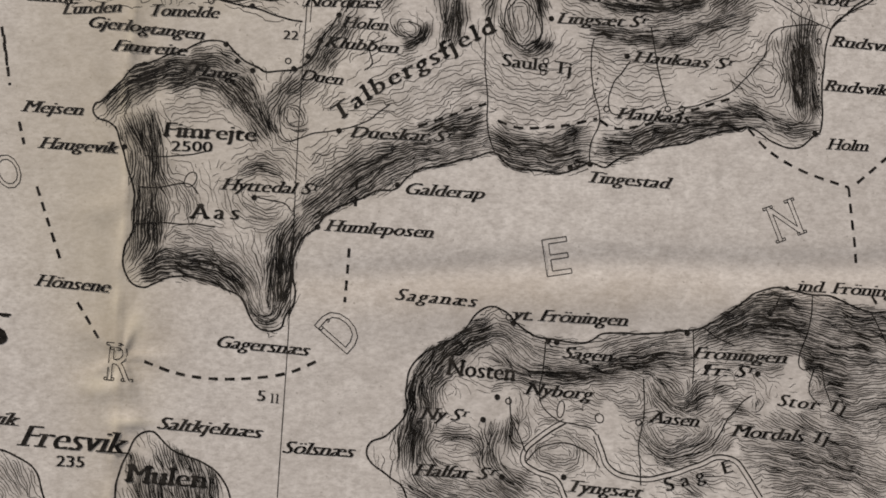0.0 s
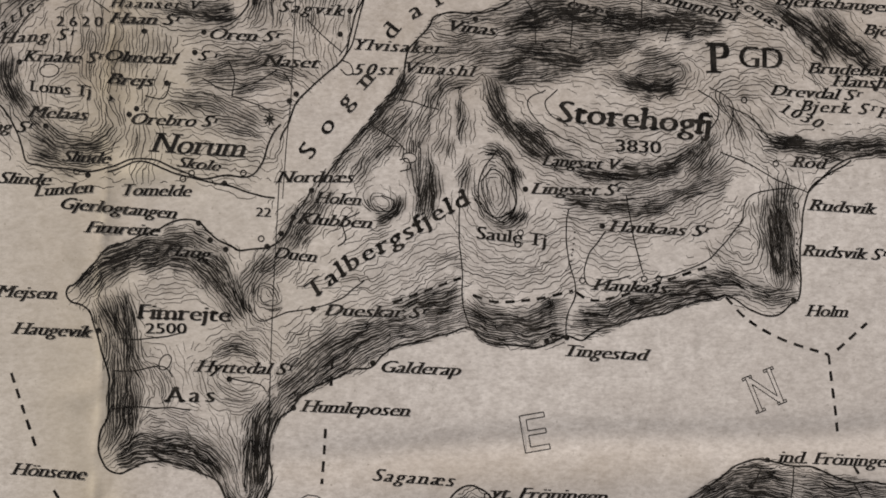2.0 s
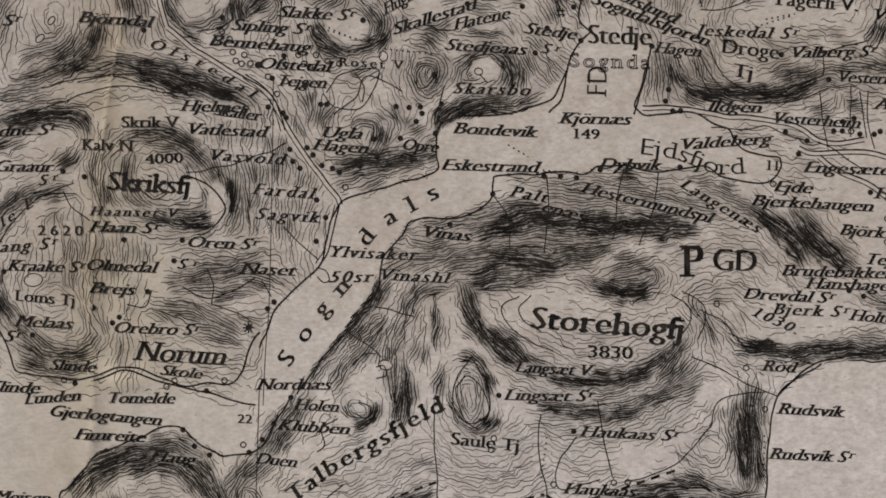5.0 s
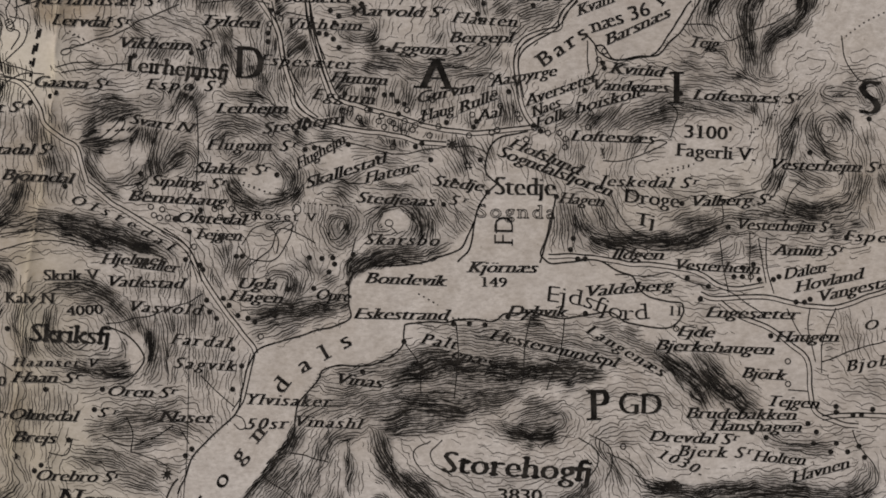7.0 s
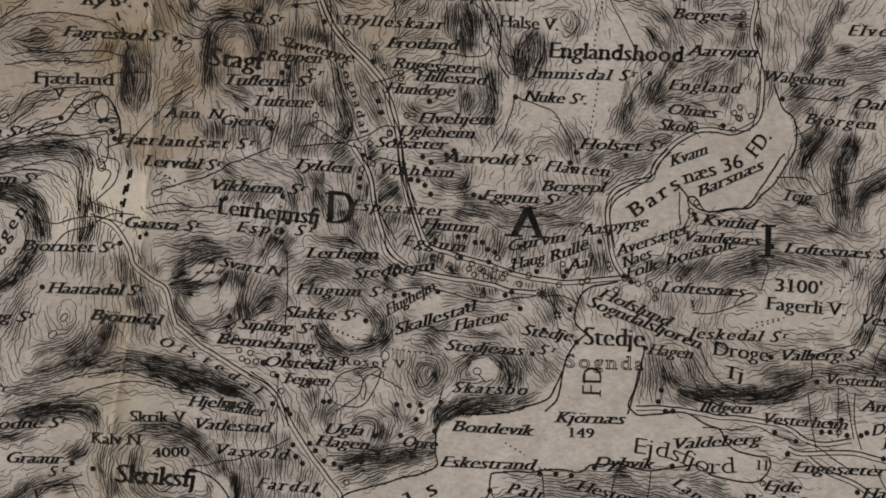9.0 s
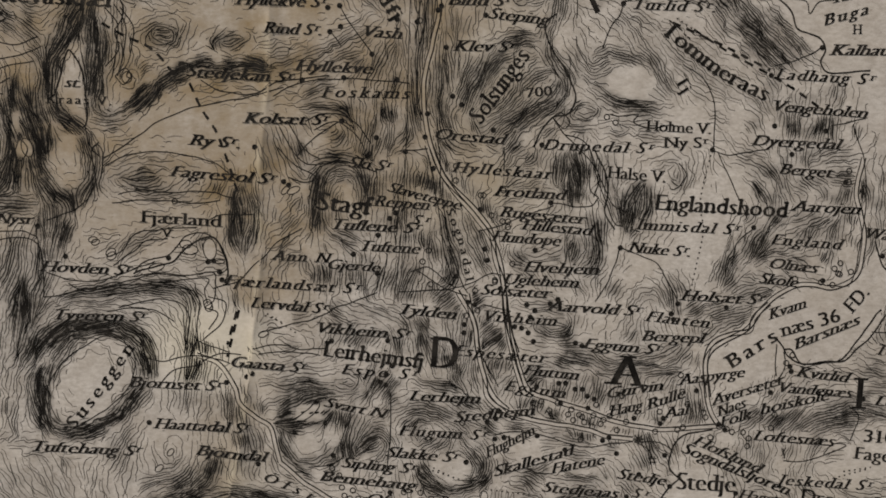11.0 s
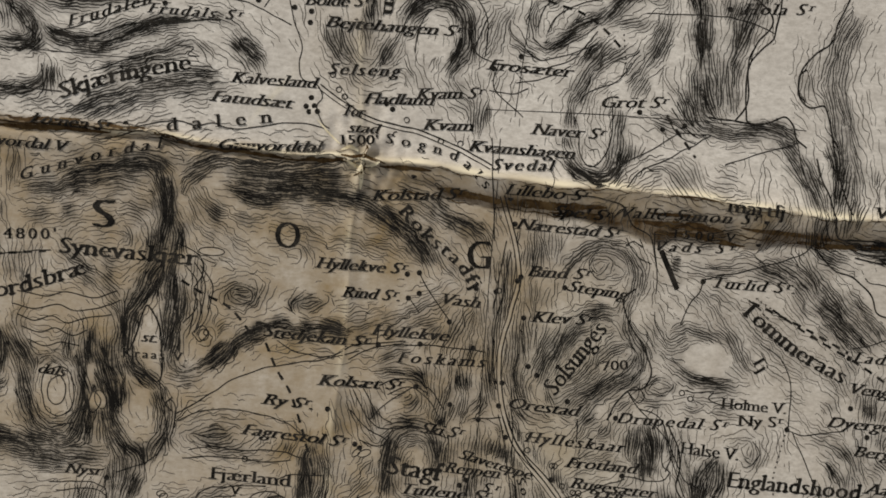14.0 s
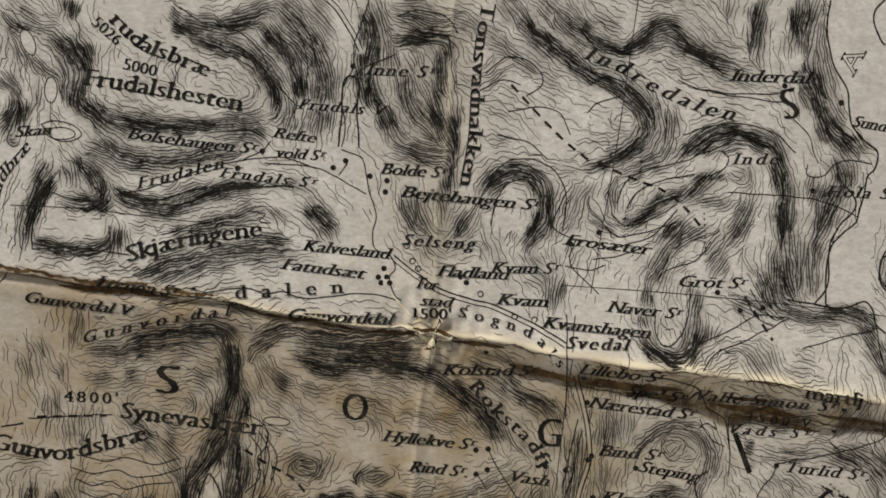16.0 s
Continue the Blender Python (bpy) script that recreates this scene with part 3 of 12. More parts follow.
        key = (int(q[0, 0] // 14), int(q[0, 1] // 14), t.mean() < 4.3)
        tiles.setdefault(key, Strokes()).ribbon(q, w, 0.018)
    for key in sorted(tiles):
        tiles[key].put("hachure", FAINT if key[2] else HATCH, "stuff")


BASE = 3.5
GRADE = (1, 3, 4, 5.5, 7.5, 9.5)  # steepness, and for each the spacing and half width of the strokes in mm
PITCH = (0.70, 0.52, 0.40, 0.285, 0.225, 0.195)
WIDTH = (0.040, 0.042, 0.046, 0.052, 0.070, 0.094)


# ---- farm signs ----
def disc(r, n=10):
    a = np.linspace(0, 2 * np.pi, n, endpoint=False)
    return np.stack([np.cos(a), np.sin(a)], 1) * r


def sign_mesh(key, v, f, mat):
    me = bpy.data.meshes.new(key)
    me.from_pydata([(a * MM, b * MM, 0) for a, b in v], [], f)
    me.materials.append(mat)
    return me


FARM = sign_mesh("farm_dot", disc(0.31), [list(range(10))], INK)
RING = sign_mesh("farm_ring", np.concatenate([disc(0.36, 12), disc(0.24, 12)]), [[i, (i + 1) % 12, 12 + (i + 1) % 12, 12 + i] for i in range(12)], INK)


def sign(me, x, y, turn=0.0):
    ob = new(me.name.split(".")[0], me)
    ob.parent = sheet
    ob.location = (x * MM, y * MM, (float(relief(x, y)) + 0.034) * MM)
    ob.rotation_euler = (0, 0, turn)


def farm(x, y):
    sign(FARM, x, y, rng.uniform(0, 6))


def ring(x, y):
    sign(RING, x, y)


def church(x, y):
    s = Strokes()
    for a in range(0, 180, 45):
        d = np.array([np.cos(radians(a)), np.sin(radians(a))]) * 0.62
        s.ribbon(np.array([(x, y) - d, (x, y) + d]), np.full(2, 0.075), 0.034)
    s.tris(np.array([x, y]) + disc(0.3), [list(range(10))], 0.036)
    s.put("church_sign", INK)


def chapel(x, y):
    s = Strokes()
    for dx, dy in ((-0.22, 0), (0.22, 0)):
        s.ribbon(np.array([(x + dx, y - 0.5), (x + dx, y + 0.5)]), np.full(2, 0.06), 0.034)
        s.ribbon(np.array([(x - 0.5, y + dx), (x + 0.5, y + dx)]), np.full(2, 0.06), 0.036)
    s.put("chapel_sign", INK)


# ---- lakes, fjords and open ground ----
water(-50.8, 29.7, -40.6, 25.6, -30.5, 25.2, -23.4, 25.3, -18.6, 23.6, -16.5, 23, -16.7, 19.4, -20.3, 19, -22.7, 20.4, -24.5, 22.2, -27.5, 21.9, -31, 20.5, -34.2, 19.2, -36.4, 16.7, -38.2, 15, -38, 13.6, -35.7, 12.2, -34.6, 9.4, -33.6, 5.5, -33.8, 1.7, -34.6, -1.6, -33.5, -4.2, -29.6, -3.3, -25.3, -3.8, -22.3, -5.2, -20.5, -8.4, -19.1, -8.8, -17.5, -26.4, -22.5, -26.4, -24.5, -22.5, -29.7, -19.6, -32, -18.5, -33.8, -21.9, -34.5, -26.4, -40.9, -26.4, -42.5, -22.5, -46, -20.3, -49.4, -19.7)
water(-19.1, -8.8, -17.6, -7.8, -16.5, -5.8, -16.8, -2.9, -15.8, 1, -13.5, 3.4, -10, 5.2, -6.5, 6.1, -4.4, 8, -0.6, 9, 3.6, 10.1, 5.7, 8.4, 10.5, 8, 15.6, 8.7, 21.3, 10.9, 21.1, -8.3, 18.4, -8.1, 13.4, -9.2, 8.1, -8.5, 3.6, -5.5, 0.7, -8, -3.7, -10.6, -5.2, -14.4, -5.5, -17.6, -9.1, -19.9, -9.3, -21, -6.7, -23.5, -5.4, -26.4, -17.5, -26.4)
water(21.3, 10.9, 26.5, 12.2, 30.8, 13.2, 33.5, 11.7, 36.5, 11.1, 38.7, 12.8, 39.4, 20.9, 41, 25, 46, 27.9, 54.8, 28.1, 53.3, -5.5, 45.3, -5.7, 39.1, -4.1, 34.6, -3.3, 30.4, -4.5, 25.5, -7.6, 21.1, -8.1)
glade(-25.4, 10.7, 3.6, 4.2)
glade(25.4, 18.2, 4.2, 1.8)
glade(-12.5, 13.6, 3.6, 1.2)
glade(1.3, -16.1, 3.0, 2.4)
glade(34.3, -14.2, 2.4, 1.8)
glade(15.9, -18.9, 1.8, 2.4)
water(-15.9, 24.2, -15.6, 31, -13.8, 34.5, -9.5, 38.9, -8.6, 41.1, -7, 45.9, -1.9, 47.5, 2.8, 48.8, 3.8, 50.1, 3.7, 53.4, 5.8, 54.9, 13.5, 55.8, 17.5, 59.5, 18.2, 61.5, 26, 61.5, 25.3, 56.1, 30.3, 55.2, 34.1, 53.8, 35.7, 52.2, 39.2, 50.9, 40.4, 49.5, 39, 48, 34.5, 48.9, 29.4, 49.5, 23.9, 50.2, 19.7, 49.3, 10.1, 49.2, 9.3, 46.6, 6.2, 44.8, 0.5, 44.3, -2.6, 39.8, -3.9, 36.3, -7, 32.2, -11.3, 27.3, -14.4, 24.2)
glade(45.2, 32.6, 3.0, 1.8)
glade(-45.6, 50.7, 3.0, 1.8)
glade(-29.0, 56.6, 3.6, 1.2)
glade(-4.6, 26.0, 2.4, 2.4)
glade(4.7, 29.1, 1.2, 3.6)
glade(36.1, 54.8, 7.2, 1.2)
glade(33.9, 25.1, 2.4, 1.8)
glade(-20.1, 45.6, 1.2, 2.4)
water(15.9, 55.6, 18.3, 61.5, 20.5, 64, 27.2, 62.9, 25.1, 55.3)
glade(45.4, 69.1, 5.4, 2.4)
glade(55.2, 77.1, 3.6, 3.0)
glade(44.1, 66.0, 7.2, 1.8)
glade(49.7, 44.9, 4.2, 3.0)
glade(-31.1, 80.6, 3.6, 2.4)
glade(46.2, 32.4, 4.8, 1.8)
glade(59.1, 81.2, 3.6, 2.4)
glade(10.2, 81.5, 2.4, 1.8)
glade(2.9, 67.0, 2.4, 1.2)
water(23.9, 76.4, 23.6, 78.9, 27.7, 81.4, 30.9, 85.2, 33.5, 86.5, 39.2, 86.8, 41.1, 89, 42.1, 91.5, 43.6, 88.4, 43.9, 85.8, 42, 81.7, 39.1, 78.9, 34.4, 78.2, 32.2, 79.8, 30.9, 76.4, 25.8, 75.1)
glade(14.5, 88.5, 3.6, 3.0)
glade(-33.1, 81.1, 3.0, 2.4)
glade(22.1, 90.4, 2.4, 4.8)
glade(50.1, 97.9, 2.4, 1.8)
glade(10.7, 84.1, 2.4, 1.8)
glade(-40.0, 69.1, 2.4, 3.0)
water(28.8, 119.3, 31.6, 115.3, 34.9, 112.9, 36.3, 111.1, 42.1, 111.5, 41.4, 122, 31.9, 121)
glade(-38.6, 103.7, 6.6, 1.8)
glade(-24.4, 115.7, 6.0, 3.0)
glade(19.4, 105.2, 3.0, 3.6)
glade(13.4, 109.5, 2.4, 1.2)
glade(-33.2, 115.9, 3.6, 1.8)
glade(-43.5, 93.3, 3.6, 2.4)
glade(25.1, 106.1, 1.8, 2.4)
glade(-48.8, 107.1, 1.2, 3.0)
glade(-35.4, 101.3, 3.6, 1.8)
water(12.5, 168.7, 12.9, 163.9, 15.9, 157.5, 19.8, 152.7, 18.5, 148.3, 17.9, 144.9, 15.2, 141.6, 15.7, 136.1, 20.4, 137.1, 19.8, 139.6, 20.1, 142.1, 20.2, 145.1, 22.4, 151.5, 20.1, 171.8, 12.5, 171.1)
glade(-15.6, 152.1, 4.2, 3.6)
glade(1.7, 150.1, 3.0, 0.9)
glade(-38.9, 160.1, 1.2, 3.6)
glade(-19.5, 142.0, 1.8, 1.2)
glade(-54.4, 150.8, 3.6, 1.2)
glade(11.1, 154.0, 1.2, 3.0)
glade(-36.2, 137.4, 3.0, 2.4)
glade(-44.0, 142.1, 3.6, 1.2)
glade(-39.5, 133.4, 5.4, 1.2)
glade(1.1, 144.5, 3.6, 1.2)
glade(-65.4, 137.0, 3.0, 1.2)
glade(12.3, 132.1, 3.6, 1.8)
glade(-36.6, 68.6, 3.6, 3.0)
glade(-21.8, 68.4, 1.4, 1.6)
glade(-5.0, 65.1, 1.6, 1.2)
glade(-34.8, 59.1, 5.4, 1.2)
glade(-36.7, 53.4, 3.0, 1.8)
glade(-10.7, 67.1, 1.2, 1.0)
glade(-2.5, 58.7, 1.8, 1.2)
rough(-7.7, 92.4, 10.8, 8.4, 1.5)
rough(-7.1, 74.6, 9.6, 7.2, 1.2)
rough(27.8, 92.2, 9.6, 6.0, 0.8)
rough(48.7, 92.1, 6.0, 8.4, 1.2)
rough(-41.3, 77.9, 7.2, 12.0, -1.2)
rough(-37.5, 57.7, 8.4, 8.4, -1.0)
rough(0.6, 77.2, 12.0, 8.4, 1.0)
rough(53.4, 61.9, 9.6, 7.2, 1.0)
rough(50.0, 53.8, 12.0, 3.6, 0.8)
rough(-50.4, 123.4, 15.1, 6.0, 0.8)
rough(-20.2, 105.7, 9.6, 7.8, 1.5)
rough(35.0, 101.3, 7.2, 12.0, 1.2)
rough(31.9, -17.1, 13.3, 8.4, 1.4)
rough(5.4, -20.7, 9.6, 4.8, 1.0)
rough(-54.5, 123.3, 18.1, 4.8, 0.8)
rough(-17.8, 124.3, 15.7, 4.8, 1.0)
glade(-46.9, 74.2, 3.6, 3.3)
rough(11.2, -19.5, 14.5, 7.2, 0.8)
glade(-58.9, 101.4, 2.5, 3.1)
glade(-49.5, 98.7, 2.3, 2.2)
glade(-58.1, 110.7, 4.5, 2.7)
glade(-65.0, 111.8, 2.4, 2.4)
glade(13.6, 34.4, 5.1, 2.5)
glade(4.8, 34.1, 1.3, 2.4)
glade(10.2, 24.1, 1.8, 1.8)
glade(-19.6, 68.7, 1.7, 1.2)
glade(-22.9, 48.0, 1.2, 1.8)
glade(-5.4, 64.3, 1.6, 1.3)
glade(8.4, 60.8, 0.8, 0.8)

# ---- the engraved map: lettering ----
name("i", 1.23, "Mejsen", -45.08, 14.42, -38.84, 14.09)
name("i", 1.23, "Haugevik", -43.16, 10.55, -35.18, 10.07)
name("i", 1.23, "Gjerlogtangen", -38.87, 23.68, -26.55, 22.43)
name("i", 1.23, "Fimreite", -36.01, 21.1, -28.33, 20.63)
name("i", 1.23, "Haug", -27.86, 18.62, -23, 18.1)
name("b", 1.57, "Fimrejte", -30.81, 11.93, -21, 11.47)
name("r", 1.08, "2500", -29.89, 10.38, -25.5, 10.33)
name("b", 1.57, "Aas", -27.62, 3.27, -22.55, 3.21)
name("i", 1.23, "Hyttedal Sr", -24.22, 6.4, -14.24, 5.93)
name("i", 1.23, "Duen", -16.3, 18.21, -11.83, 17.67)
name("i", 1.23, "Klubben", -13.81, 21.8, -6.03, 21.2)
name("i", 1.23, "Holen", -11.93, 23.99, -7.13, 23.65)
name("i", 1.23, "Nordnæs", -15.98, 26.21, -7.88, 26.11)
name("b", 1.81, "Talbergsfjeld", -12.48, 13.59, -7.77, 17.01, -3.01, 19.54, 1.18, 22.07, 4.2, 23.68)
name("i", 1.23, "Dueskar Sr", -10.98, 12.1, -0.27, 11.65)
name("r", 1.33, "Saule Tj", 4.68, 19.98, 12.17, 19.05)
name("i", 1.23, "Lingsæt Sr", 10.87, 24.73, 20.5, 24.41)
name("i", 1.23, "Haukaas Sr", 19.05, 20.66, 29.73, 19.97)
name("i", 1.23, "Haukaas", 17.16, 14.47, 25.03, 13.97)
name("i", 1.23, "Tingestad", 13.9, 7.61, 22.67, 7)
name("i", 1.23, "Galderap", -5.28, 6.16, 3.15, 5.67)
name("i", 1.23, "Humleposen", -13.35, 2.19, -2.17, 1.55)
name("i", 1.23, "Saganæs", -6.05, -4.93, 2.34, -5.62)
name("i", 1.23, "yt. Fröningen", 6.11, -6.87, 18.1, -7.48)
name("i", 1.23, "ind. Fröningen", 36.11, -3.66, 48.48, -4.38)
name("i", 1.23, "Holm", 39.79, 11.49, 44.2, 11.31)
name("i", 1.23, "Rudsvik", 40.58, 22.78, 47.69, 22.28)
name("i", 1.23, "Rudsvik Sr", 39.62, 17.9, 48.74, 17.3)
name("i", 1.23, "Hönsene", -42.8, -3.8, -35.33, -4.43)
name("i", 1.23, "Gagersnæs", -24.46, -9.9, -14.86, -10.76)
name("r", 1.08, "5", -20.35, -15.39, -19.38, -15.45)
name("r", 0.96, "11", -19.03, -15.61, -17.99, -15.67)
name("i", 1.23, "Saltkjelnæs", -30.1, -18.23, -19.52, -19.15)
name("i", 1.23, "Sölsnæs", -17.37, -20.62, -10.08, -21.05)
name("I", 2.17, "Fresvik", -43.76, -19.98, -33.3, -20.79)
name("R", 3.4, "S", -48.4, -9.85, -45.2, -10.1)
name("i", 1.3, "vik", -46.9, -17.75, -44.1, -18.0)
name("r", 1.08, "235", -40.3, -22.05, -37.37, -22.15)
name("b", 1.81, "Mulen", -33.47, -23.6, -25.25, -24.25)
name("b", 1.69, "Nosten", -1.02, -12.64, 6.11, -13.29)
name("i", 1.23, "Nyborg", 7.45, -14.55, 14.31, -15.09)
name("i", 1.23, "Sagen", 11.28, -10.81, 16.46, -11.24)
name("i", 1.23, "Fröningen", 24.88, -10.72, 34.76, -11.24)
name("i", 1.23, "Fr: Sr", 25.91, -12.47, 31.26, -12.73)
name("i", 1.23, "Aasen", 20.34, -17.38, 25.46, -17.82)
name("i", 1.23, "Stor Tj", 33.68, -15.57, 40.81, -16.35)
name("i", 1.23, "Mordals Tj", 28.86, -18.73, 38.92, -19.5)
name("i", 1.23, "Ny Sr", -3.31, -17.14, 1.45, -17.35)
name("i", 1.23, "Halfar Sr", -3.96, -22.85, 4.36, -23.28)
name("i", 1.23, "Tyngsæt", 11.67, -24.4, 19.35, -25.06)
name("r", 1.33, "Sag E", 21.7, -24.49, 28.78, -22.41)
name("h", 3.86, "E", 9.07, -2.49, 13.11, -1.86)
name("h", 3.86, "N", 33.78, 1.34, 37.08, 2.58)
name("h", 4.46, "D", -11.39, -10.85, -9.22, -8.34)
name("h", 3.73, "R", -35.79, -13.31, -33.16, -13.52)
name("h", 3.61, "O", -46.92, 5.76, -44.44, 6.97)
name("r", 0.96, "22", -18.48, 22.58, -16.81, 22.49)
name("i", 1.23, "Kraake Sr", -43.04, 39.58, -34.66, 39.25)
name("r", 1.20, "Loms Tj", -42.6, 36.26, -36.02, 35.61)
name("i", 1.23, "Melaas", -42.37, 33.52, -36.12, 33.12)
name("i", 1.23, "Slinde", -38.69, 28.69, -33.56, 28.35)
name("i", 1.23, "Slinde", -45.33, 26.41, -39.81, 26.13)
name("i", 1.23, "Lunden", -41.44, 24.92, -35.27, 25.3)
name("i", 1.23, "Eng Sr", -47.25, 32, -41.82, 31.79)
name("i", 1.23, "Tomelde", -32.43, 24.98, -25.01, 24.8)
name("i", 1.23, "Örebro Sr", -31.67, 32.67, -22.27, 32.19)
name("I", 2.17, "Norum", -29.35, 29.62, -19.42, 28.88)
name("i", 1.12, "Skole", -26.58, 28, -22.02, 27.48)
name("i", 1.23, "Brejs", -34.11, 37.05, -29.21, 36.72)
name("i", 1.23, "Olmedal", -34.49, 39.56, -26.81, 39.1)
name("i", 1.12, "Sr", -24.48, 39.54, -22.38, 39.35)
name("i", 1.23, "Ören Sr", -23.47, 41.89, -15.72, 41.43)
name("i", 1.23, "Haan Sr", -34, 43.69, -26.4, 43.36)
name("i", 1.01, "Haanset V", -33.86, 45.47, -24.45, 45.09)
name("r", 1.08, "2620", -39.94, 43.37, -34.91, 43.24)
name("i", 1.23, "Hang Sr", -45.55, 41.48, -37.63, 41.91)
name("r", 1.20, "Kalv N", -34.87, 52.57, -29.26, 52.32)
name("r", 1.20, "Skrik V", -30.57, 54.93, -24.31, 54.82)
name("r", 1.08, "4000", -27.99, 50.89, -23.81, 51.03)
name("b", 2.05, "Skriksfj", -32.27, 48.17, -23.25, 47.53)
name("i", 1.23, "Graaur", -44.27, 50.42, -37.9, 50.23)
name("i", 1.12, "Sr", -39.4, 48.81, -37.43, 48.94)
name("i", 1.12, "Fatle E", -46.49, 42.11, -39.93, 46.56)
name("i", 1.23, "Eodne Sr", -46.4, 54.11, -37.41, 54.33)
name("i", 1.23, "Hage Sr", -51.49, 57.36, -44.07, 57.91)
name("i", 1.23, "Hjelmes", -23.71, 56.66, -16.46, 56.29)
name("i", 1.23, "Vatlestad", -23.23, 54.16, -14.55, 53.66)
name("i", 1.23, "Vasvold", -20.81, 51.29, -12.64, 50.65)
name("i", 1.23, "Fardal", -16.08, 47.53, -9.5, 46.89)
name("i", 1.23, "Sagvik", -15.87, 44.82, -9, 44.3)
name("i", 1.23, "Naset", -17.68, 38.89, -11.67, 38.56)
name("i", 1.23, "Ylvisaker", -7.94, 40.59, 1.63, 40.05)
name("i", 1.23, "50sr", -7.94, 37.79, -3.27, 37.77)
name("i", 1.23, "Vinashl", -2.52, 38.03, 4.97, 37.5)
name("i", 1.23, "Vinas", 2.1, 42.68, 7.44, 42.03)
name("o", 1.81, "Sogn", -12.69, 28.41, -10.42, 31.63, -8.88, 33.82, -5.77, 37.27)
name("o", 1.81, "dals", -4, 41.41, -2.29, 43.33, -0.08, 44.62, 4.06, 46.89)
name("i", 1.23, "Bondevik", 5.76, 53.77, 14.71, 53.2)
name("i", 1.23, "Eskestrand", 4.42, 49.82, 14.93, 49.37)
name("i", 1.23, "Opre", 0.19, 52.11, 4.13, 51.72)
name("i", 1.23, "Ugla", -8.55, 53.54, -4.11, 53.29)
name("i", 1.23, "Hagen", -9.5, 52.23, -3.49, 51.71)
name("i", 1.23, "Skarsbo", 5.84, 58.09, 14.2, 57.72)
name("i", 1.23, "Tejgen", -13.31, 59.22, -7.9, 58.84)
name("i", 1.23, "Dybvik", 21.57, 49.67, 28.19, 49.41)
name("i", 1.23, "Kjörnæs", 17.35, 54.68, 25.1, 54.43)
name("r", 1.08, "149", 18.38, 52.99, 21.46, 52.86)
name("t", 1.81, "Ejdsfjord", 25.61, 51.19, 29.59, 50.54, 34.04, 48.89, 37.28, 48.89)
name("r", 1.08, "11", 39.4, 49.26, 41.02, 49.13)
name("i", 1.23, "Valdeberg", 30.38, 51.58, 40.3, 52.13)
name("i", 1.23, "Ildgen", 33.45, 55.76, 39.32, 55.51)
name("i", 1.23, "Vesterheim", 40.46, 54.44, 50.06, 53.66)
name("i", 1.23, "Palt", 11.86, 46.89, 15.79, 46.1)
name("i", 1.23, "enæs", 15.13, 45.26, 19.86, 43.96)
name("i", 1.23, "Hestermundspl", 19.53, 47.21, 33.61, 43.62)
name("i", 1.23, "Langenæs", 30.31, 47.68, 38.74, 42.44)
name("R", 3.61, "P", 30.12, 37.68, 32.41, 37.67)
name("R", 2.41, "GD", 33.35, 38.44, 38.32, 38.17)
name("b", 2.41, "Storehogfj", 13.38, 32.46, 30.12, 30.93)
name("r", 1.33, "3830", 19.67, 29.22, 24.68, 28.94)
name("i", 1.23, "Langsæt V", 12.13, 27.77, 20.22, 27.22)
name("i", 1.23, "Drevdal Sr", 37.01, 35.35, 46.89, 34.67)
name("i", 1.23, "Bjerk Sr", 40.23, 33.61, 48.39, 33.13)
name("i", 1.12, "1030.", 37.87, 33.62, 42.84, 31.37)
name("i", 1.23, "Brudebakken", 41.24, 37.79, 53.57, 37.24)
name("i", 1.23, "Hanshagen", 43.84, 36.35, 54.11, 35.87)
name("i", 1.23, "Röd", 38.98, 27.48, 42.58, 27.2)
name("i", 1.23, "Ejde", 40.52, 46.95, 44.73, 46.68)
name("i", 1.23, "Bjerkehaugen", 38.07, 45.45, 51.31, 44.59)
name("i", 1.23, "Engesæter", 43.8, 48.98, 54.22, 48.46)
name("t", 2.2, "FD", 22.27, 57.48, 22.4, 60.84)
name("i", 1.23, "Tylden", -12.02, 83.16, -5.36, 82.61)
name("i", 1.23, "Vikheim", -2.37, 82.54, 6.07, 82.07)
name("i", 1.23, "Aarvold Sr", 5.03, 83.82, 15.64, 83.36)
name("i", 1.23, "Flaaten", 16.26, 82.84, 23.55, 82.14)
name("i", 1.23, "Bergepl", 15.88, 80.55, 23, 80.37)
name("i", 1.23, "Eggum Sr", 9.19, 79.57, 18.07, 78.96)
name("i", 1.23, "Hutum", 2.44, 76.42, 8.78, 75.88)
name("i", 1.23, "Eggum", 0.37, 74.56, 7.33, 73.75)
name("i", 1.23, "Lervdal Sr", -28.5, 83.56, -19.94, 82.96)
name("i", 1.23, "Vikheim Sr", -21.28, 80.84, -10.49, 80.19)
name("b", 1.81, "Leirhejmsfj", -20.7, 78.09, -9.3, 76.85)
name("i", 1.23, "Espe Sr", -18.2, 76.11, -9.64, 75.58)
name("i", 1.23, "Gaasta Sr", -30.88, 76.75, -22.32, 76.15)
name("i", 1.23, "Lerhejm", -10.45, 73.18, -2.4, 72.98)
name("i", 1.23, "Espesæter", -5.45, 78.53, 5.01, 77.76)
name("i", 1.23, "Stedhejm", -5.3, 70.7, 3.92, 71.74)
name("i", 1.23, "Flughejm", -1.27, 66.59, 4.18, 69.51)
name("i", 1.12, "Svart N", -20.18, 72.34, -13.22, 71.09)
name("i", 1.23, "Flugum Sr", -11.55, 69.14, -1.54, 68.7)
name("i", 1.23, "Slakke Sr", -13, 66.63, -4.77, 66.05)
name("i", 1.23, "Sipling Sr", -18.1, 65.3, -9.56, 64.64)
name("i", 1.23, "Bennehaug", -20.54, 63.65, -9.6, 62.74)
name("i", 1.23, "Öfstedal", -15.33, 61.11, -7.43, 60.59)
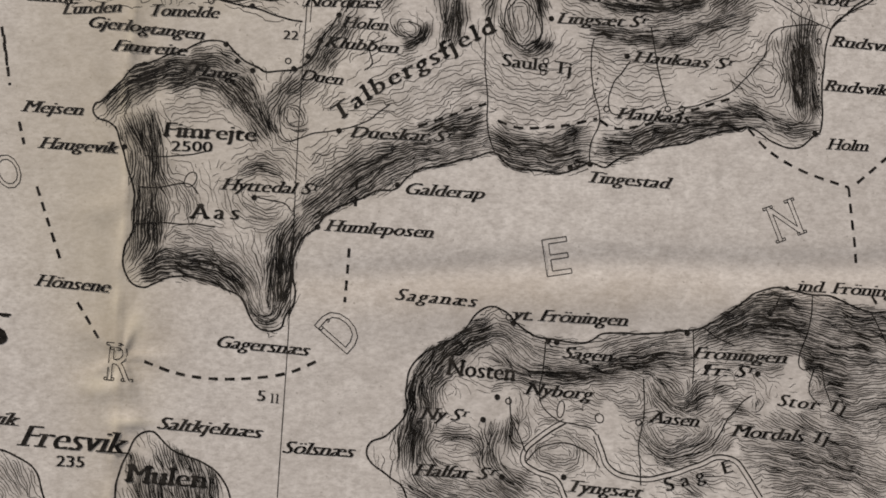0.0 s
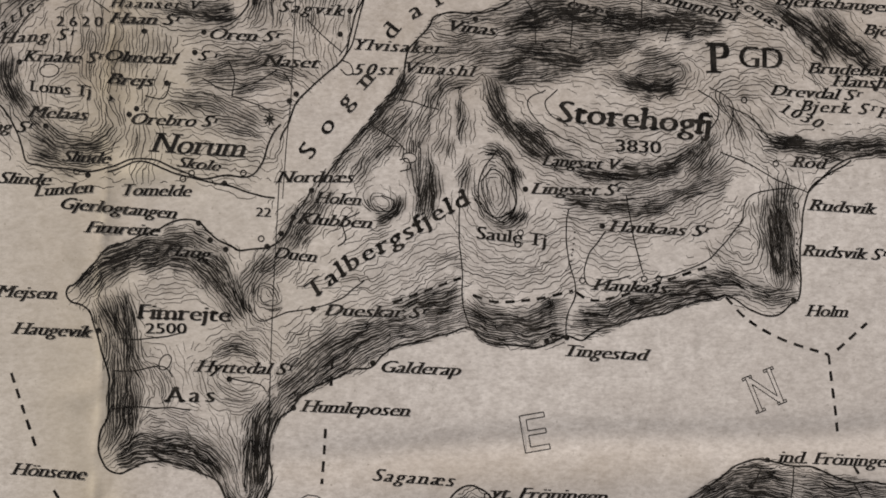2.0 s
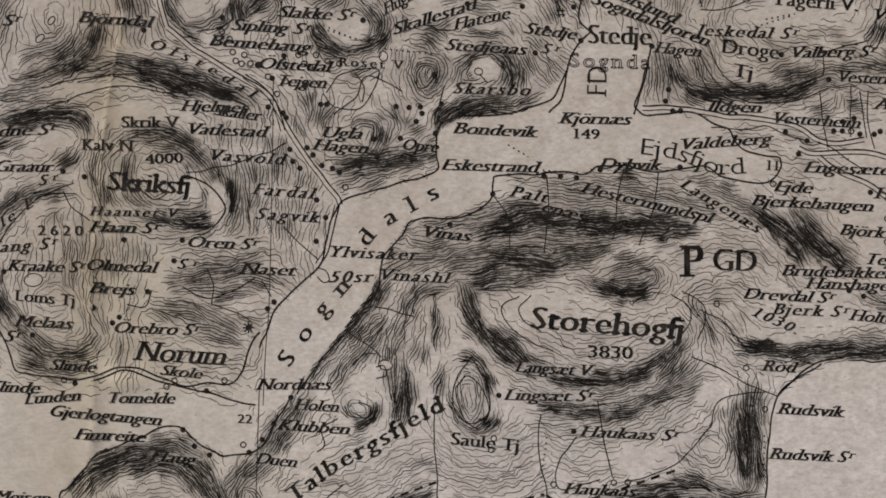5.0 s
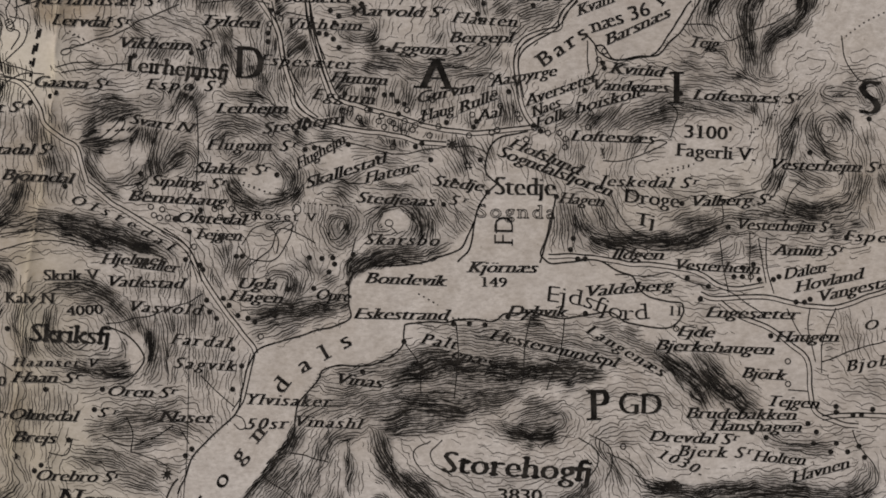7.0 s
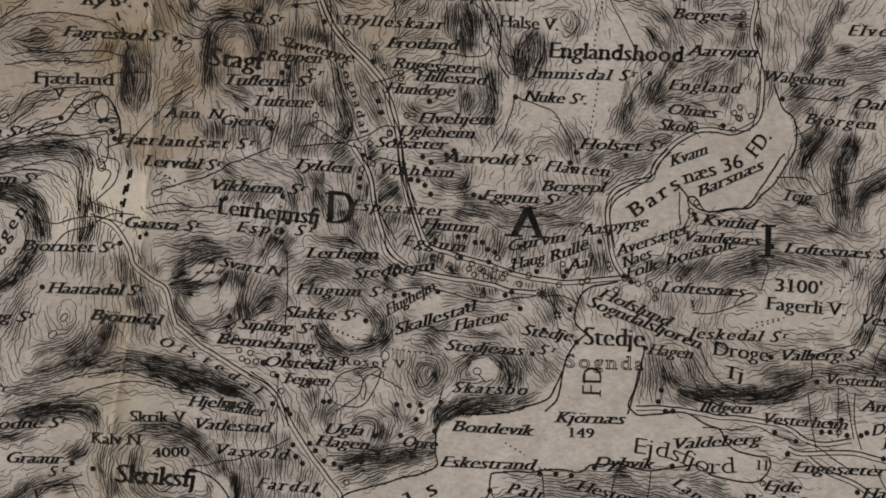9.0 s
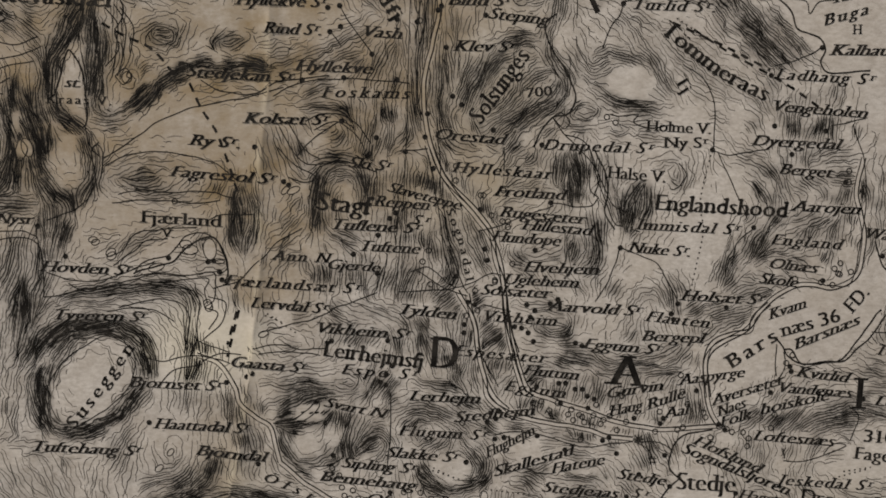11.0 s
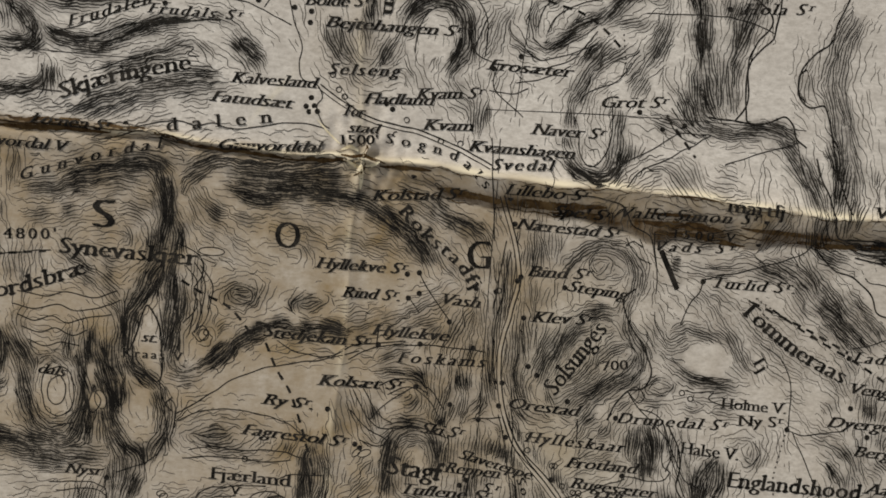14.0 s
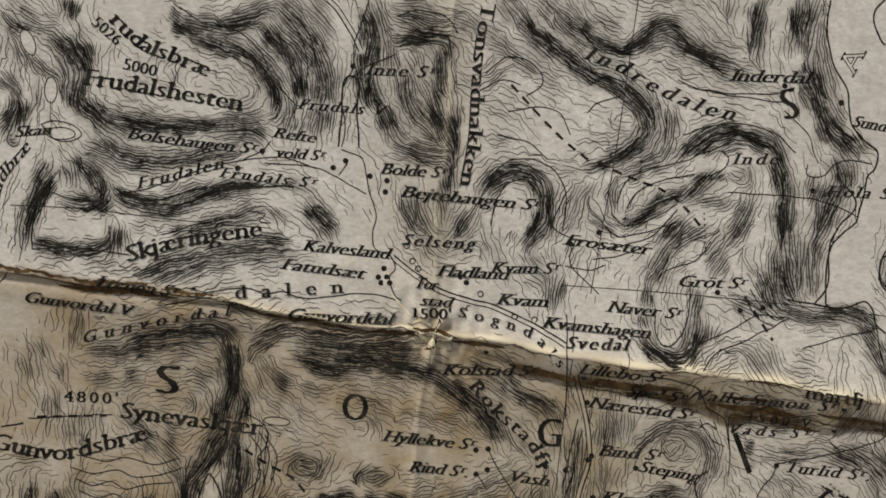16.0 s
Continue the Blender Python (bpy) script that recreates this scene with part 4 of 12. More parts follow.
name("r", 0.96, "Roset V", -6.78, 61.21, 0.17, 60.72)
name("i", 1.23, "Skallestad", -0.5, 64.42, 8.57, 67.17)
name("i", 1.23, "Flatene", 6.1, 64.88, 12.22, 66.13)
name("i", 1.23, "Stedjeaas", 4.98, 62.82, 13.83, 62.15)
name("i", 1.12, "Sr", 15.42, 62.36, 17.31, 62.06)
name("i", 1.23, "Stedje", 13.57, 64.5, 19.26, 63.73)
name("R", 2.05, "Stedje", 20.2, 63.26, 27.16, 62.96)
name("h", 1.45, "Sognda", 18.23, 60.77, 27.09, 60.42)
name("i", 1.23, "Gurvin", 12.03, 73.76, 18.6, 74.87)
name("i", 1.23, "Haug", 12.61, 71.71, 16.31, 72.51)
name("i", 1.23, "Rulle", 16.95, 72.49, 21.3, 74.04)
name("i", 1.23, "Aal", 18.95, 71.55, 21.7, 72.12)
name("i", 1.23, "Aaspyrge", 20.52, 75.46, 27.98, 76.55)
name("i", 1.23, "Aversæter", 24.46, 73.13, 32.59, 75.79)
name("i", 1.23, "Naes", 25.18, 71.84, 28.39, 73.03)
name("i", 1.23, "Folk", 25.47, 70.56, 28.99, 71.74)
name("i", 1.23, "hoiskole", 29.95, 72.16, 37.95, 74.06)
name("i", 1.23, "Barsnæs", 33.66, 79.72, 41.06, 82.92)
name("i", 1.23, "Kvam", 30.58, 83.18, 34.75, 84.67)
name("r", 1.65, "Bars", 26.09, 77.36, 31.47, 80.92)
name("r", 1.57, "næs 36", 31.79, 81.23, 38.53, 83.17)
name("i", 1.23, "Kvitlid", 33.89, 76.72, 39.91, 76.12)
name("i", 1.23, "Vandenæs", 31.74, 74.86, 40.49, 74.32)
name("i", 1.23, "Tejg", 42.87, 79.49, 46.23, 79.15)
name("i", 1.23, "Loftesnæs Sr", 43.14, 73.49, 55.37, 72.67)
name("i", 1.23, "Loftesnæs", 29.24, 69.19, 38.74, 68.63)
name("r", 1.45, "3100'", 41.74, 69.2, 47.19, 68.8)
name("r", 1.45, "Fagerli V.", 40.79, 67.18, 49.78, 66.32)
name("i", 1.23, "Hofslund", 22.24, 68.73, 30.08, 65.36)
name("B", 1.33, "Sogndalsfjoren", 20.5, 67.7, 33.18, 62.74)
name("i", 1.23, "Jeskedal Sr", 32.45, 64.03, 43.34, 63.44)
name("o", 1.57, "Droge", 34.74, 62.07, 41.06, 61.27)
name("r", 1.45, "Tj", 35.94, 59.5, 38.15, 59.13)
name("i", 1.23, "Valberg Sr", 42.52, 61.43, 51.85, 61.44)
name("i", 1.23, "Hagen", 27.78, 62.24, 32.83, 61.67)
name("i", 1.23, "Vesterhejm Sr", 51.53, 65.45, 64.19, 64.69)
name("i", 1.23, "Vesterhejm Sr", 47.64, 58.76, 58.4, 58.11)
name("i", 1.23, "Amlin Sr", 51.67, 55.74, 59.58, 55.42)
name("i", 1.23, "Espe", 59.63, 57.19, 64.38, 56.82)
name("i", 1.23, "Dalen", 52.85, 52.93, 57.62, 53.69)
name("i", 1.23, "Hovland", 54.06, 51.44, 61.71, 52.83)
name("i", 1.23, "Vangestad", 56.56, 50.3, 65.8, 52.09)
name("i", 1.23, "Haugen", 51.55, 46.01, 58.63, 45.83)
name("i", 1.23, "Björk", 47.64, 42.13, 52.49, 41.69)
name("i", 1.23, "Tejgen", 50.32, 38.91, 56.18, 38.45)
name("i", 1.23, "Holten", 48.62, 32.85, 54.4, 32.2)
name("i", 1.23, "Havnen", 52.95, 30.23, 59.44, 31.76)
name("i", 1.12, "Ol", 61.52, 47.14, 64.37, 47.07)
name("i", 1.23, "Bjobe", 59.47, 42.46, 65.51, 43.25)
name("R", 3.86, "D", -8.66, 76.96, -5.3, 76.74)
name("R", 3.61, "A", 12.07, 75.35, 15.74, 75.13)
name("R", 3.86, "I", 40.45, 72.92, 41.59, 72.89)
name("R", 3.86, "S", 61.36, 71.25, 64.03, 71.18)
name("i", 1.23, "Skaller", -20.18, 56.17, -15.13, 55.41)
name("i", 1.23, "Fagrestol Sr", -37.62, 98.11, -25.95, 97.43)
name("r", 1.33, "Fjærland", -41.17, 92.85, -32.1, 92.49)
name("r", 0.96, "V.", -38.76, 91.25, -37.37, 91.12)
name("i", 1.23, "Fjærlandsæt Sr", -31.47, 86.01, -16.26, 85.31)
name("i", 1.12, "Slaveteppe", -13.38, 96.99, -5.14, 95.05)
name("b", 2.05, "Stagf", -21.64, 94.67, -15.61, 94.2)
name("i", 1.23, "Reppen", -14.78, 95.28, -8.63, 94.93)
name("i", 1.12, "Sr", -10.54, 93.35, -8.64, 93.15)
name("i", 1.23, "Tuflene Sr", -19.74, 92.57, -9.59, 92.27)
name("i", 1.23, "Tuftene", -16.44, 90.2, -9.6, 89.98)
name("i", 1.12, "Gjerde", -20.06, 88.12, -14.04, 87.84)
name("i", 1.12, "Ann N", -26.08, 88.97, -19.74, 88.75)
name("i", 1.23, "Ski Sr", -17.82, 99.55, -13.06, 99.15)
name("i", 1.23, "Hylleskaar", -6.08, 99.25, 5.02, 98.69)
name("i", 1.23, "Frotland", -1.33, 96.68, 6.6, 96.39)
name("i", 1.23, "Rugesæter", -0.7, 94.39, 8.93, 93.71)
name("i", 1.23, "Hillestad", 1.83, 92.98, 9.75, 92.44)
name("i", 1.23, "Hundope", -1.48, 91.6, 6.26, 91.18)
name("i", 1.23, "Elvehjem", 2.13, 88.21, 10.68, 87.99)
name("i", 1.23, "Ugleheim", -0.1, 86.76, 8.45, 86.47)
name("i", 1.23, "Solsæter", -2.64, 85.51, 5.28, 85.22)
name("r", 1.33, "Halse V.", 11.05, 98.98, 17.71, 98.51)
name("b", 1.81, "Englandshood", 16.43, 95.46, 31.64, 94.89)
name("i", 1.23, "Immisdal Sr", 14.83, 93.24, 26.56, 92.87)
name("i", 1.23, "Nuke Sr.", 13.99, 90.64, 21.15, 90.23)
name("i", 1.23, "Holsæt Sr", 20.17, 85.28, 29.67, 84.92)
name("i", 1.23, "Berget", 30.73, 99.85, 36.75, 99.57)
name("i", 1.23, "Aarojen", 32.41, 95.71, 40.21, 95.48)
name("i", 1.23, "Walgeloren", 40.82, 92.81, 50.01, 92.14)
name("i", 1.23, "England", 30.23, 91.9, 38.27, 91.42)
name("i", 1.23, "Olnæs", 30.02, 89.17, 35.72, 88.7)
name("i", 1.23, "Skole", 29.05, 87.46, 33.49, 87)
name("i", 1.23, "Dal", 50.94, 89.72, 54.42, 89.45)
name("i", 1.23, "Björgen", 45.53, 88.03, 53.45, 87.29)
name("i", 1.23, "Elve", 50.38, 97.86, 54.82, 97.71)
name("r", 1.69, "FD.", 39.8, 84.05, 41.72, 86.46)
name("i", 1.23, "Bjornset Sr", -42.23, 74.14, -31.79, 73.85)
name("i", 1.23, "Haattadal Sr", -39.38, 69.39, -28.63, 69.02)
name("i", 1.23, "Björndal", -34.63, 66.4, -26.73, 65.73)
name("i", 1.12, "Öfstedal", -27.05, 63.65, -21.68, 61.42, -16, 57.92)
name("r", 0.96, "Sognadal", -7.05, 94.93, -5.47, 91.11, -4.53, 86.97)
name("R", 3.13, "S", -55.83, 119.96, -53.13, 120.06)
name("R", 3.01, "O", -35.5, 118.99, -32.54, 119.05)
name("R", 3.13, "G", -14.2, 118.06, -11.29, 118.18)
name("b", 1.81, "Synevaskjær", -59.36, 116.93, -43.95, 116.47)
name("i", 1.23, "Hyllekve Sr.", -30.73, 117.17, -20.3, 117.07)
name("i", 1.23, "Rind Sr.", -27.61, 114.14, -21.15, 114.01)
name("i", 1.23, "Stedjekan Sr", -35.89, 109.2, -24.15, 108.7)
name("i", 1.23, "Hyllekve", -23.87, 110.1, -15.3, 109.93)
name("i", 1.23, "Foskams", -20.8, 107.24, -11.07, 107.29)
name("i", 1.23, "Kolsæt Sr", -29.41, 104.17, -20.06, 104.14)
name("i", 1.23, "Ry Sr.", -35.5, 101.64, -29.77, 101.34)
name("i", 1.23, "Vash", -16.84, 114.05, -12.39, 113.84)
name("b", 1.5, "Rokstadfj", -22.1, 123.91, -18.85, 120.9, -15.61, 118.51, -13.29, 115.77)
name("i", 1.23, "Kolstad Sr", -24.97, 124.92, -14.92, 125.75)
name("i", 1.23, "Lillebo Sr", -10.54, 126.55, -1.38, 126.35)
name("i", 1.23, "Nærestad Sr", -8.94, 122.86, 2.59, 122.49)
name("i", 1.23, "Bind Sr", -7.34, 117.7, -0.37, 117.72)
name("i", 1.23, "Steping", -2.85, 116.36, 3.84, 115.8)
name("i", 1.23, "Klev Sr", -6.51, 112.67, 0.17, 112.68)
name("b", 2.05, "Solsunges", -3.3, 104.39, 2.1, 112.24)
name("r", 1.08, "700", 1.66, 107.65, 4.65, 108.01)
name("i", 1.23, "Örestad", -8.35, 102.92, -0.35, 102.45)
name("i", 1.23, "Drupedal Sr", 4.03, 101.98, 16.34, 101.8)
name("r", 1.20, "Holme V.", 15.25, 104.32, 22.63, 104.09)
name("r", 1.20, "Ny Sr", 17.27, 102.48, 22.4, 102.54)
name("i", 1.23, "Turlid Sr.", 13.1, 117.74, 22.53, 117.59)
name("b", 1.81, "Tömmeraas", 16.28, 115.33, 19.59, 112.92, 23.58, 110.2, 28.51, 107.84)
name("r", 1.45, "Tj", 18.15, 110, 19.19, 108.44)
name("i", 1.23, "Ladhaug Sr", 29.83, 110.44, 40.89, 110.03)
name("i", 1.23, "Vengeholen", 29.53, 106.92, 40.36, 106.3)
name("i", 1.23, "Dyergedal", 27.51, 102.99, 37.49, 102.72)
name("i", 1.23, "Kalhaug", 35.56, 113.21, 43.24, 113.31)
name("i", 1.23, "Buga", 34.72, 116.36, 39.62, 117.81)
name("r", 1.08, "H", 37.97, 115.53, 38.99, 115.57)
name("i", 1.23, "Kvaer", 35.72, 118.93, 40.88, 120.08)
name("i", 1.23, "Skjer", 34.91, 123.63, 39.32, 124.44)
name("i", 1.23, "Valle Simon Sr", 2.16, 124.86, 17.36, 124.96)
name("i", 1.23, "Spel Sr", -5.09, 124.58, 1.24, 124.32)
name("r", 0.96, "1500 V", 8.27, 122.9, 15.25, 122.86)
name("i", 1.12, "Vads Sr", 6.44, 121.39, 15.31, 121.61)
name("i", 1.23, "Velle Sr", 29.97, 126.58, 37.28, 126.56)
name("i", 1.23, "Hovden Sr", -52.14, 87.13, -42.04, 86.85)
name("i", 1.23, "Tygeren Sr", -50.89, 81.66, -40.32, 81.59)
name("i", 1.12, "Nysr", -57.13, 92.43, -52.99, 92.39)
name("i", 1.12, "st.", -49.33, 107.73, -47.43, 107.68)
name("r", 0.96, "Kraas V.", -51.63, 105.87, -44.35, 105.77)
name("i", 1.12, "dals", -60.76, 103.49, -57.6, 103.23)
name("b", 1.69, "rudalsbræ", -63.85, 159.24, -60.32, 156.58, -56.61, 155.44, -52.89, 154.29)
name("r", 1.20, "5026", -65.62, 158.77, -62.74, 156.65)
name("r", 1.20, "5000", -61.95, 154.32, -58.29, 153.83)
name("b", 1.81, "Frudalshesten", -66.01, 152.25, -59.33, 151.86, -48.98, 151.04)
name("i", 1.23, "Bolsehaugen Sr", -60.88, 147.06, -53.77, 146.77, -47.09, 146.68)
name("i", 1.23, "Frudalen", -59.23, 141.76, -50.27, 144.86)
name("i", 1.12, "Frudals Sr", -50.67, 143.91, -40.44, 143.67)
name("b", 1.81, "Skjæringene", -59.68, 133.79, -53.77, 136, -45.54, 138)
name("i", 1.12, "Refte", -45.44, 148.66, -40.87, 148.49)
name("i", 1.12, "vold Sr", -44.95, 146.58, -39.79, 146.65)
name("i", 1.23, "Inne Sr", -36.1, 156.2, -28.86, 156.59)
name("i", 1.12, "Frudals V", -42.99, 151.92, -33.9, 152.06)
name("i", 1.23, "Bolde Sr", -33.63, 145.83, -26.64, 146.07)
name("i", 1.23, "Bejtehaugen Sr", -31.29, 143.62, -16.31, 143.51)
name("i", 1.23, "Selseng", -30.69, 138.48, -22.88, 138.73)
name("i", 1.23, "Kalvesland", -41.17, 136.88, -31.88, 136.84)
name("i", 1.23, "Fatudsæt", -43.3, 134.72, -34.42, 134.46)
name("i", 1.23, "Fladland", -26.56, 135.5, -18.92, 135.79)
name("i", 1.23, "Kvam Sr", -20.82, 136.35, -13.51, 136.92)
name("i", 1.23, "Tor", -28.87, 134.06, -26.41, 133.98)
name("i", 1.12, "stad", -28.09, 132.29, -24.72, 132.3)
name("r", 1.08, "1500'", -28.99, 130.79, -24.6, 131.07)
name("r", 1.12, "Sogndals", -23.9, 131.3, -19.5, 130.8, -15.6, 129.6, -12.6, 126.9)
name("i", 1.23, "Kvam", -19.88, 133.06, -14.37, 133.27)
name("i", 1.23, "Kvamshagen", -14.77, 131.07, -3.05, 130.94)
name("i", 1.23, "Naver Sr", -7.93, 133.38, 0.1, 133.27)
name("i", 1.23, "Svedal", -12.12, 129.16, -5.37, 129.48)
name("i", 1.23, "Gröt Sr", -0.62, 136.8, 6.84, 137.2)
name("i", 1.23, "Frosæter", -13.22, 140.14, -3.98, 139.9)
name("i", 1.23, "Hola Sr", 14.52, 147.97, 22.17, 148.38)
name("i", 1.23, "Sund", 16.41, 155.77, 20.12, 155.51)
name("i", 1.33, "Inderdal", 2.85, 159.33, 11.36, 159.84)
name("i", 1.57, "Indredalen", -13.1, 160.21, -9.03, 159.09, -5.19, 157.35, -0.13, 155.71, 3.6, 155.15)
name("i", 1.23, "Inde", 4.11, 150.46, 8.97, 150.92)
name("R", 3.37, "S", 9.07, 155.55, 10.85, 156.15)
name("h", 2.05, "A", 16.1, 161.2, 17.05, 163.59)
name("r", 1.57, "Tonsvadnakken", -24.51, 165.13, -24.84, 160.29, -24.8, 155.47, -24.64, 150.64, -25.05, 145.43)
name("i", 1.23, "Gunvordal V", -70.52, 128.6, -58.92, 128.16)
name("r", 1.45, "dalen", -47.87, 131.04, -41.83, 131.92, -36.4, 132.73)
name("i", 1.23, "Gunvorddal", -42.22, 129.42, -30.93, 129.86)
name("i", 1.23, "Gunvordal", -63.82, 124.63, -59.07, 126.3, -53.11, 128.09, -48.32, 129.16)
name("r", 1.20, "4800'", -65.44, 118.12, -59.53, 118.42)
name("b", 1.81, "Gunvordsbræ", -73.25, 112.31, -65.85, 111.63, -60.46, 113.18, -55.99, 114.84)
name("i", 1.12, "Skan", -72.77, 146.05, -68.89, 146.72)
name("i", 1.23, "Gaastadbræ", -73.4, 134.45, -73.56, 140.52, -70.88, 145.02)
name("o", 1.5, "martfj", 13.8, 126.2, 20.2, 125.8)
name("i", 1.23, "Lomen Sr", -62.79, 131.05, -54.05, 130.68)
name("b", 1.45, "Suseggen", -48.76, 68.88, -45.64, 72.98, -41.79, 78.49)
name("i", 1.23, "Tuftehaug Sr", -53.48, 66.48, -40.98, 66.1)

# ---- coasts, streams, roads and boundaries ----
coast(-12.67, 25.22, -13.54, 23.66, -15, 21.48, -15.86, 19.93, -16.92, 19.18, -18.22, 18.97, -20.29, 18.75, -21.19, 19.35, -22.7, 20.11, -24.52, 21.92, -25.71, 22.2, -27.47, 21.68, -29.22, 20.92, -30.97, 20.28, -33.01, 19.45, -34.17, 19, -35.29, 17.77, -36.42, 16.54, -37.37, 15.44, -37.95, 15.19, -38.15, 14.4, -37.65, 13.63, -36.59, 13.28, -35.68, 12.46, -35.22, 11.15, -34.59, 9.66, -34.04, 7.58, -33.5, 5.51)
coast(-33.5, 5.51, -33.6, 3.44, -33.71, 1.67, -34.24, 0.2, -34.35, -1.56, -33.95, -3.02, -33.34, -3.77, -32.18, -4.05, -31.05, -3.57, -29.63, -2.98, -27.32, -2.95, -25.28, -3.52, -23.81, -4.21, -22.34, -4.95, -21.43, -6.69, -20.53, -8.02, -19.19, -8.53, -18.1, -8.12, -17.66, -6.95, -16.82, -5.78, -16.73, -4.32, -16.99, -2.86, -16.91, -1.39, -16.65, 0.09, -15.8, 1.57, -14.64, 2.18)
coast(-14.64, 2.18, -13.5, 3.68, -11.75, 4.77, -9.99, 5.51, -8.53, 6.12, -6.46, 6.45, -5.29, 7.66, -4.41, 8.27, -2.93, 8.77, -0.56, 9.35, 1.53, 9.86, 3.61, 10.49, 4.81, 9.6, 5.71, 8.89, 7.8, 8.62, 10.49, 8.35, 11.99, 8.67, 13.19, 9.11, 14.09, 9.43, 15.59, 9.02, 16.8, 9.77, 19.23, 10.59, 21.35, 11.23, 24.08, 11.7, 26.52, 12.52, 28.97, 13.17, 30.8, 13.51)
coast(30.8, 13.51, 32.01, 13.03, 33.51, 12.01, 35.02, 11.36, 36.55, 11.44, 37.8, 12.51, 38.74, 13.13, 38.99, 15.29, 39, 17.77, 39.29, 20.88, 39.79, 23.08, 40.65, 24.98, 42.25, 26.26, 45.1, 27.9)
coast(-4.97, -25.34, -5.56, -24.21, -6.72, -23.25, -8.46, -21.84, -9.05, -20.7, -8.6, -19.56, -7.05, -18.99, -5.51, -17.55, -5.06, -16.12, -5.19, -14.39, -4.81, -12.37, -3.66, -10.91, -1.04, -9.44, 0.71, -8.26, 2.17, -6.5, 3.64, -5.78, 5.11, -6.47, 6.29, -7.64, 8.05, -8.79, 10.7, -9.18, 13.35, -9.51, 15.43, -8.56, 18.39, -8.42, 21.95, -8.28, 25.53, -7.9)
coast(25.53, -7.9, 27.94, -6.58, 30.37, -4.78, 32.5, -3.69, 34.61, -3.56, 36.7, -4.13, 39.1, -4.41, 41.18, -5.28, 43.57, -6.04, 45.26, -6.02, 48.4, -6.41)
coast(-34.37, -25.39, -34.17, -23.04, -33.3, -20.79, -32.22, -19.09, -30.81, -18.8, -29.64, -19.93, -27.9, -21.05, -26.18, -21.61, -24.44, -22.73, -23.27, -24.14, -22.78, -25.37, -22.53, -26.38)
coast(-47.68, -20.28, -45.98, -20.55, -43.69, -21.67, -42.23, -22.78, -41.27, -25.41)
meridian(-16.1, 26.08, -16.76, 11.41, -17.26, -6.95, -18.12, -25.36)
dashes(-47.78, 22.41, -46.88, 16.97)
dashes(-45.71, 13.09, -45.08, 10.71)
dashes(-43.55, 6.27, -40.6, -1.92)
dashes(-38.89, -5.68, -36.57, -9.3)
dashes(-31.92, -11.68, -28.73, -12.81, -25.28, -13.36, -21.27, -13.33, -17.25, -12.74, -13.81, -11.27)
dashes(-10.49, 7.29, -10.68, 3.71)
dashes(-11.21, 0.15, -11.59, -5.44)
dashes(-4.16, 13.11, -0.58, 14.38, 3.01, 15.65)
dashes(4.21, 13.84, 6.61, 13.09, 10.81, 13.33, 14.74, 14.18)
dashes(15.04, 14.01, 16.84, 13.12, 20.48, 13.78, 25.36, 15.39, 29.35, 16.68)
dashes(30.92, 13.32, 33.18, 10.91, 36.78, 8.82, 41.6, 7.18)
dashes(41.6, 7.18, 41.93, 2.51, 42.4, -1.69)
dashes(42.54, 7.68, 45.88, 10.47)
dashes(43.63, -4.37, 44.49, -5.85)
stream(2.99, 23.34, 2.88, 20.25, 3, 15.96, 3.13, 12.91, 3.91, 10.5)
stream(14.51, 22.93, 14.18, 20.45, 14.58, 16.76, 15.04, 14.01, 14.11, 11.25, 13.91, 9.42)
stream(18.44, 20.52, 16.59, 18.02, 15.96, 15.86, 16.55, 14.64, 19.29, 15.3, 20.81, 15.63)
stream(-12.47, 12.56, -14.83, 12.34, -16.59, 11.72, -18.06, 11.39, -18.95, 11.98)
stream(-12.47, 12.56, -9.52, 13.63, -7.16, 15.49)
stream(-25.67, 10.38, -27.12, 9.94, -28.87, 9.74, -32.66, 9.69)
stream(-33.13, 6.41, -30.51, 6.44, -28.2, 6.77, -27.3, 6.18, -26.99, 5.59)
stream(-33.28, 2.44, -30.39, 2.59, -27.48, 2.51, -25.15, 2.36)
stream(-20.86, 5.37, -18.21, 4.81, -17.31, 3.93)
stream(5.4, -14.91, 5.69, -17.21, 6.57, -19.51, 7.15, -20.65)
stream(9.23, -9.37, 9.04, -11.99, 8.62, -14.31, 8.91, -16.05, 10.66, -17.48, 13.58, -18.04, 14.45, -18.9)
road(14.45, -18.9, 15.02, -20.62, 15.59, -22.05, 17.04, -23.02, 19.96, -23.35, 24.67, -22.02, 27.04, -21.15, 28.8, -21.44, 29.95, -22.87, 31.36, -25.27)
road(11.24, -17.48, 8.9, -18.92, 7.15, -20.36, 6.85, -21.79, 8.3, -22.64, 10.33, -23.49, 11.2, -25.31)
stream(7.14, -21.79, 8.89, -20.07, 11.23, -19.77, 13.56, -20.63, 14.71, -22.34)
stream(24.63, -8.08, 24.75, -11.31, 24.53, -13.64)
stream(37.3, -4.13, 37.03, -7.1, 36.56, -8.87, 35.71, -11.23, 36.17, -12.11, 37.97, -11.81, 38.49, -14.15, 39.04, -15.9)
stream(25.82, -7.89, 27.29, -8.94, 29.07, -9.52)
stream(43.57, -6.15, 44.42, -7.63, 45.14, -9.4)
stream(19.51, -13.09, 19.34, -17.15, 18.83, -20.03, 19.07, -24.04)
stream(19.42, -20.03, 21.16, -21.17, 24.1, -20.88, 26.48, -20.01, 28.31, -17.11, 30.73, -14.77)
pond(10.8, -16.3, 0.4, 0.8, -10, 1, 5.5)
pond(14.8, -17.2, 0.4, 0.5, -0, 1, 5.5)
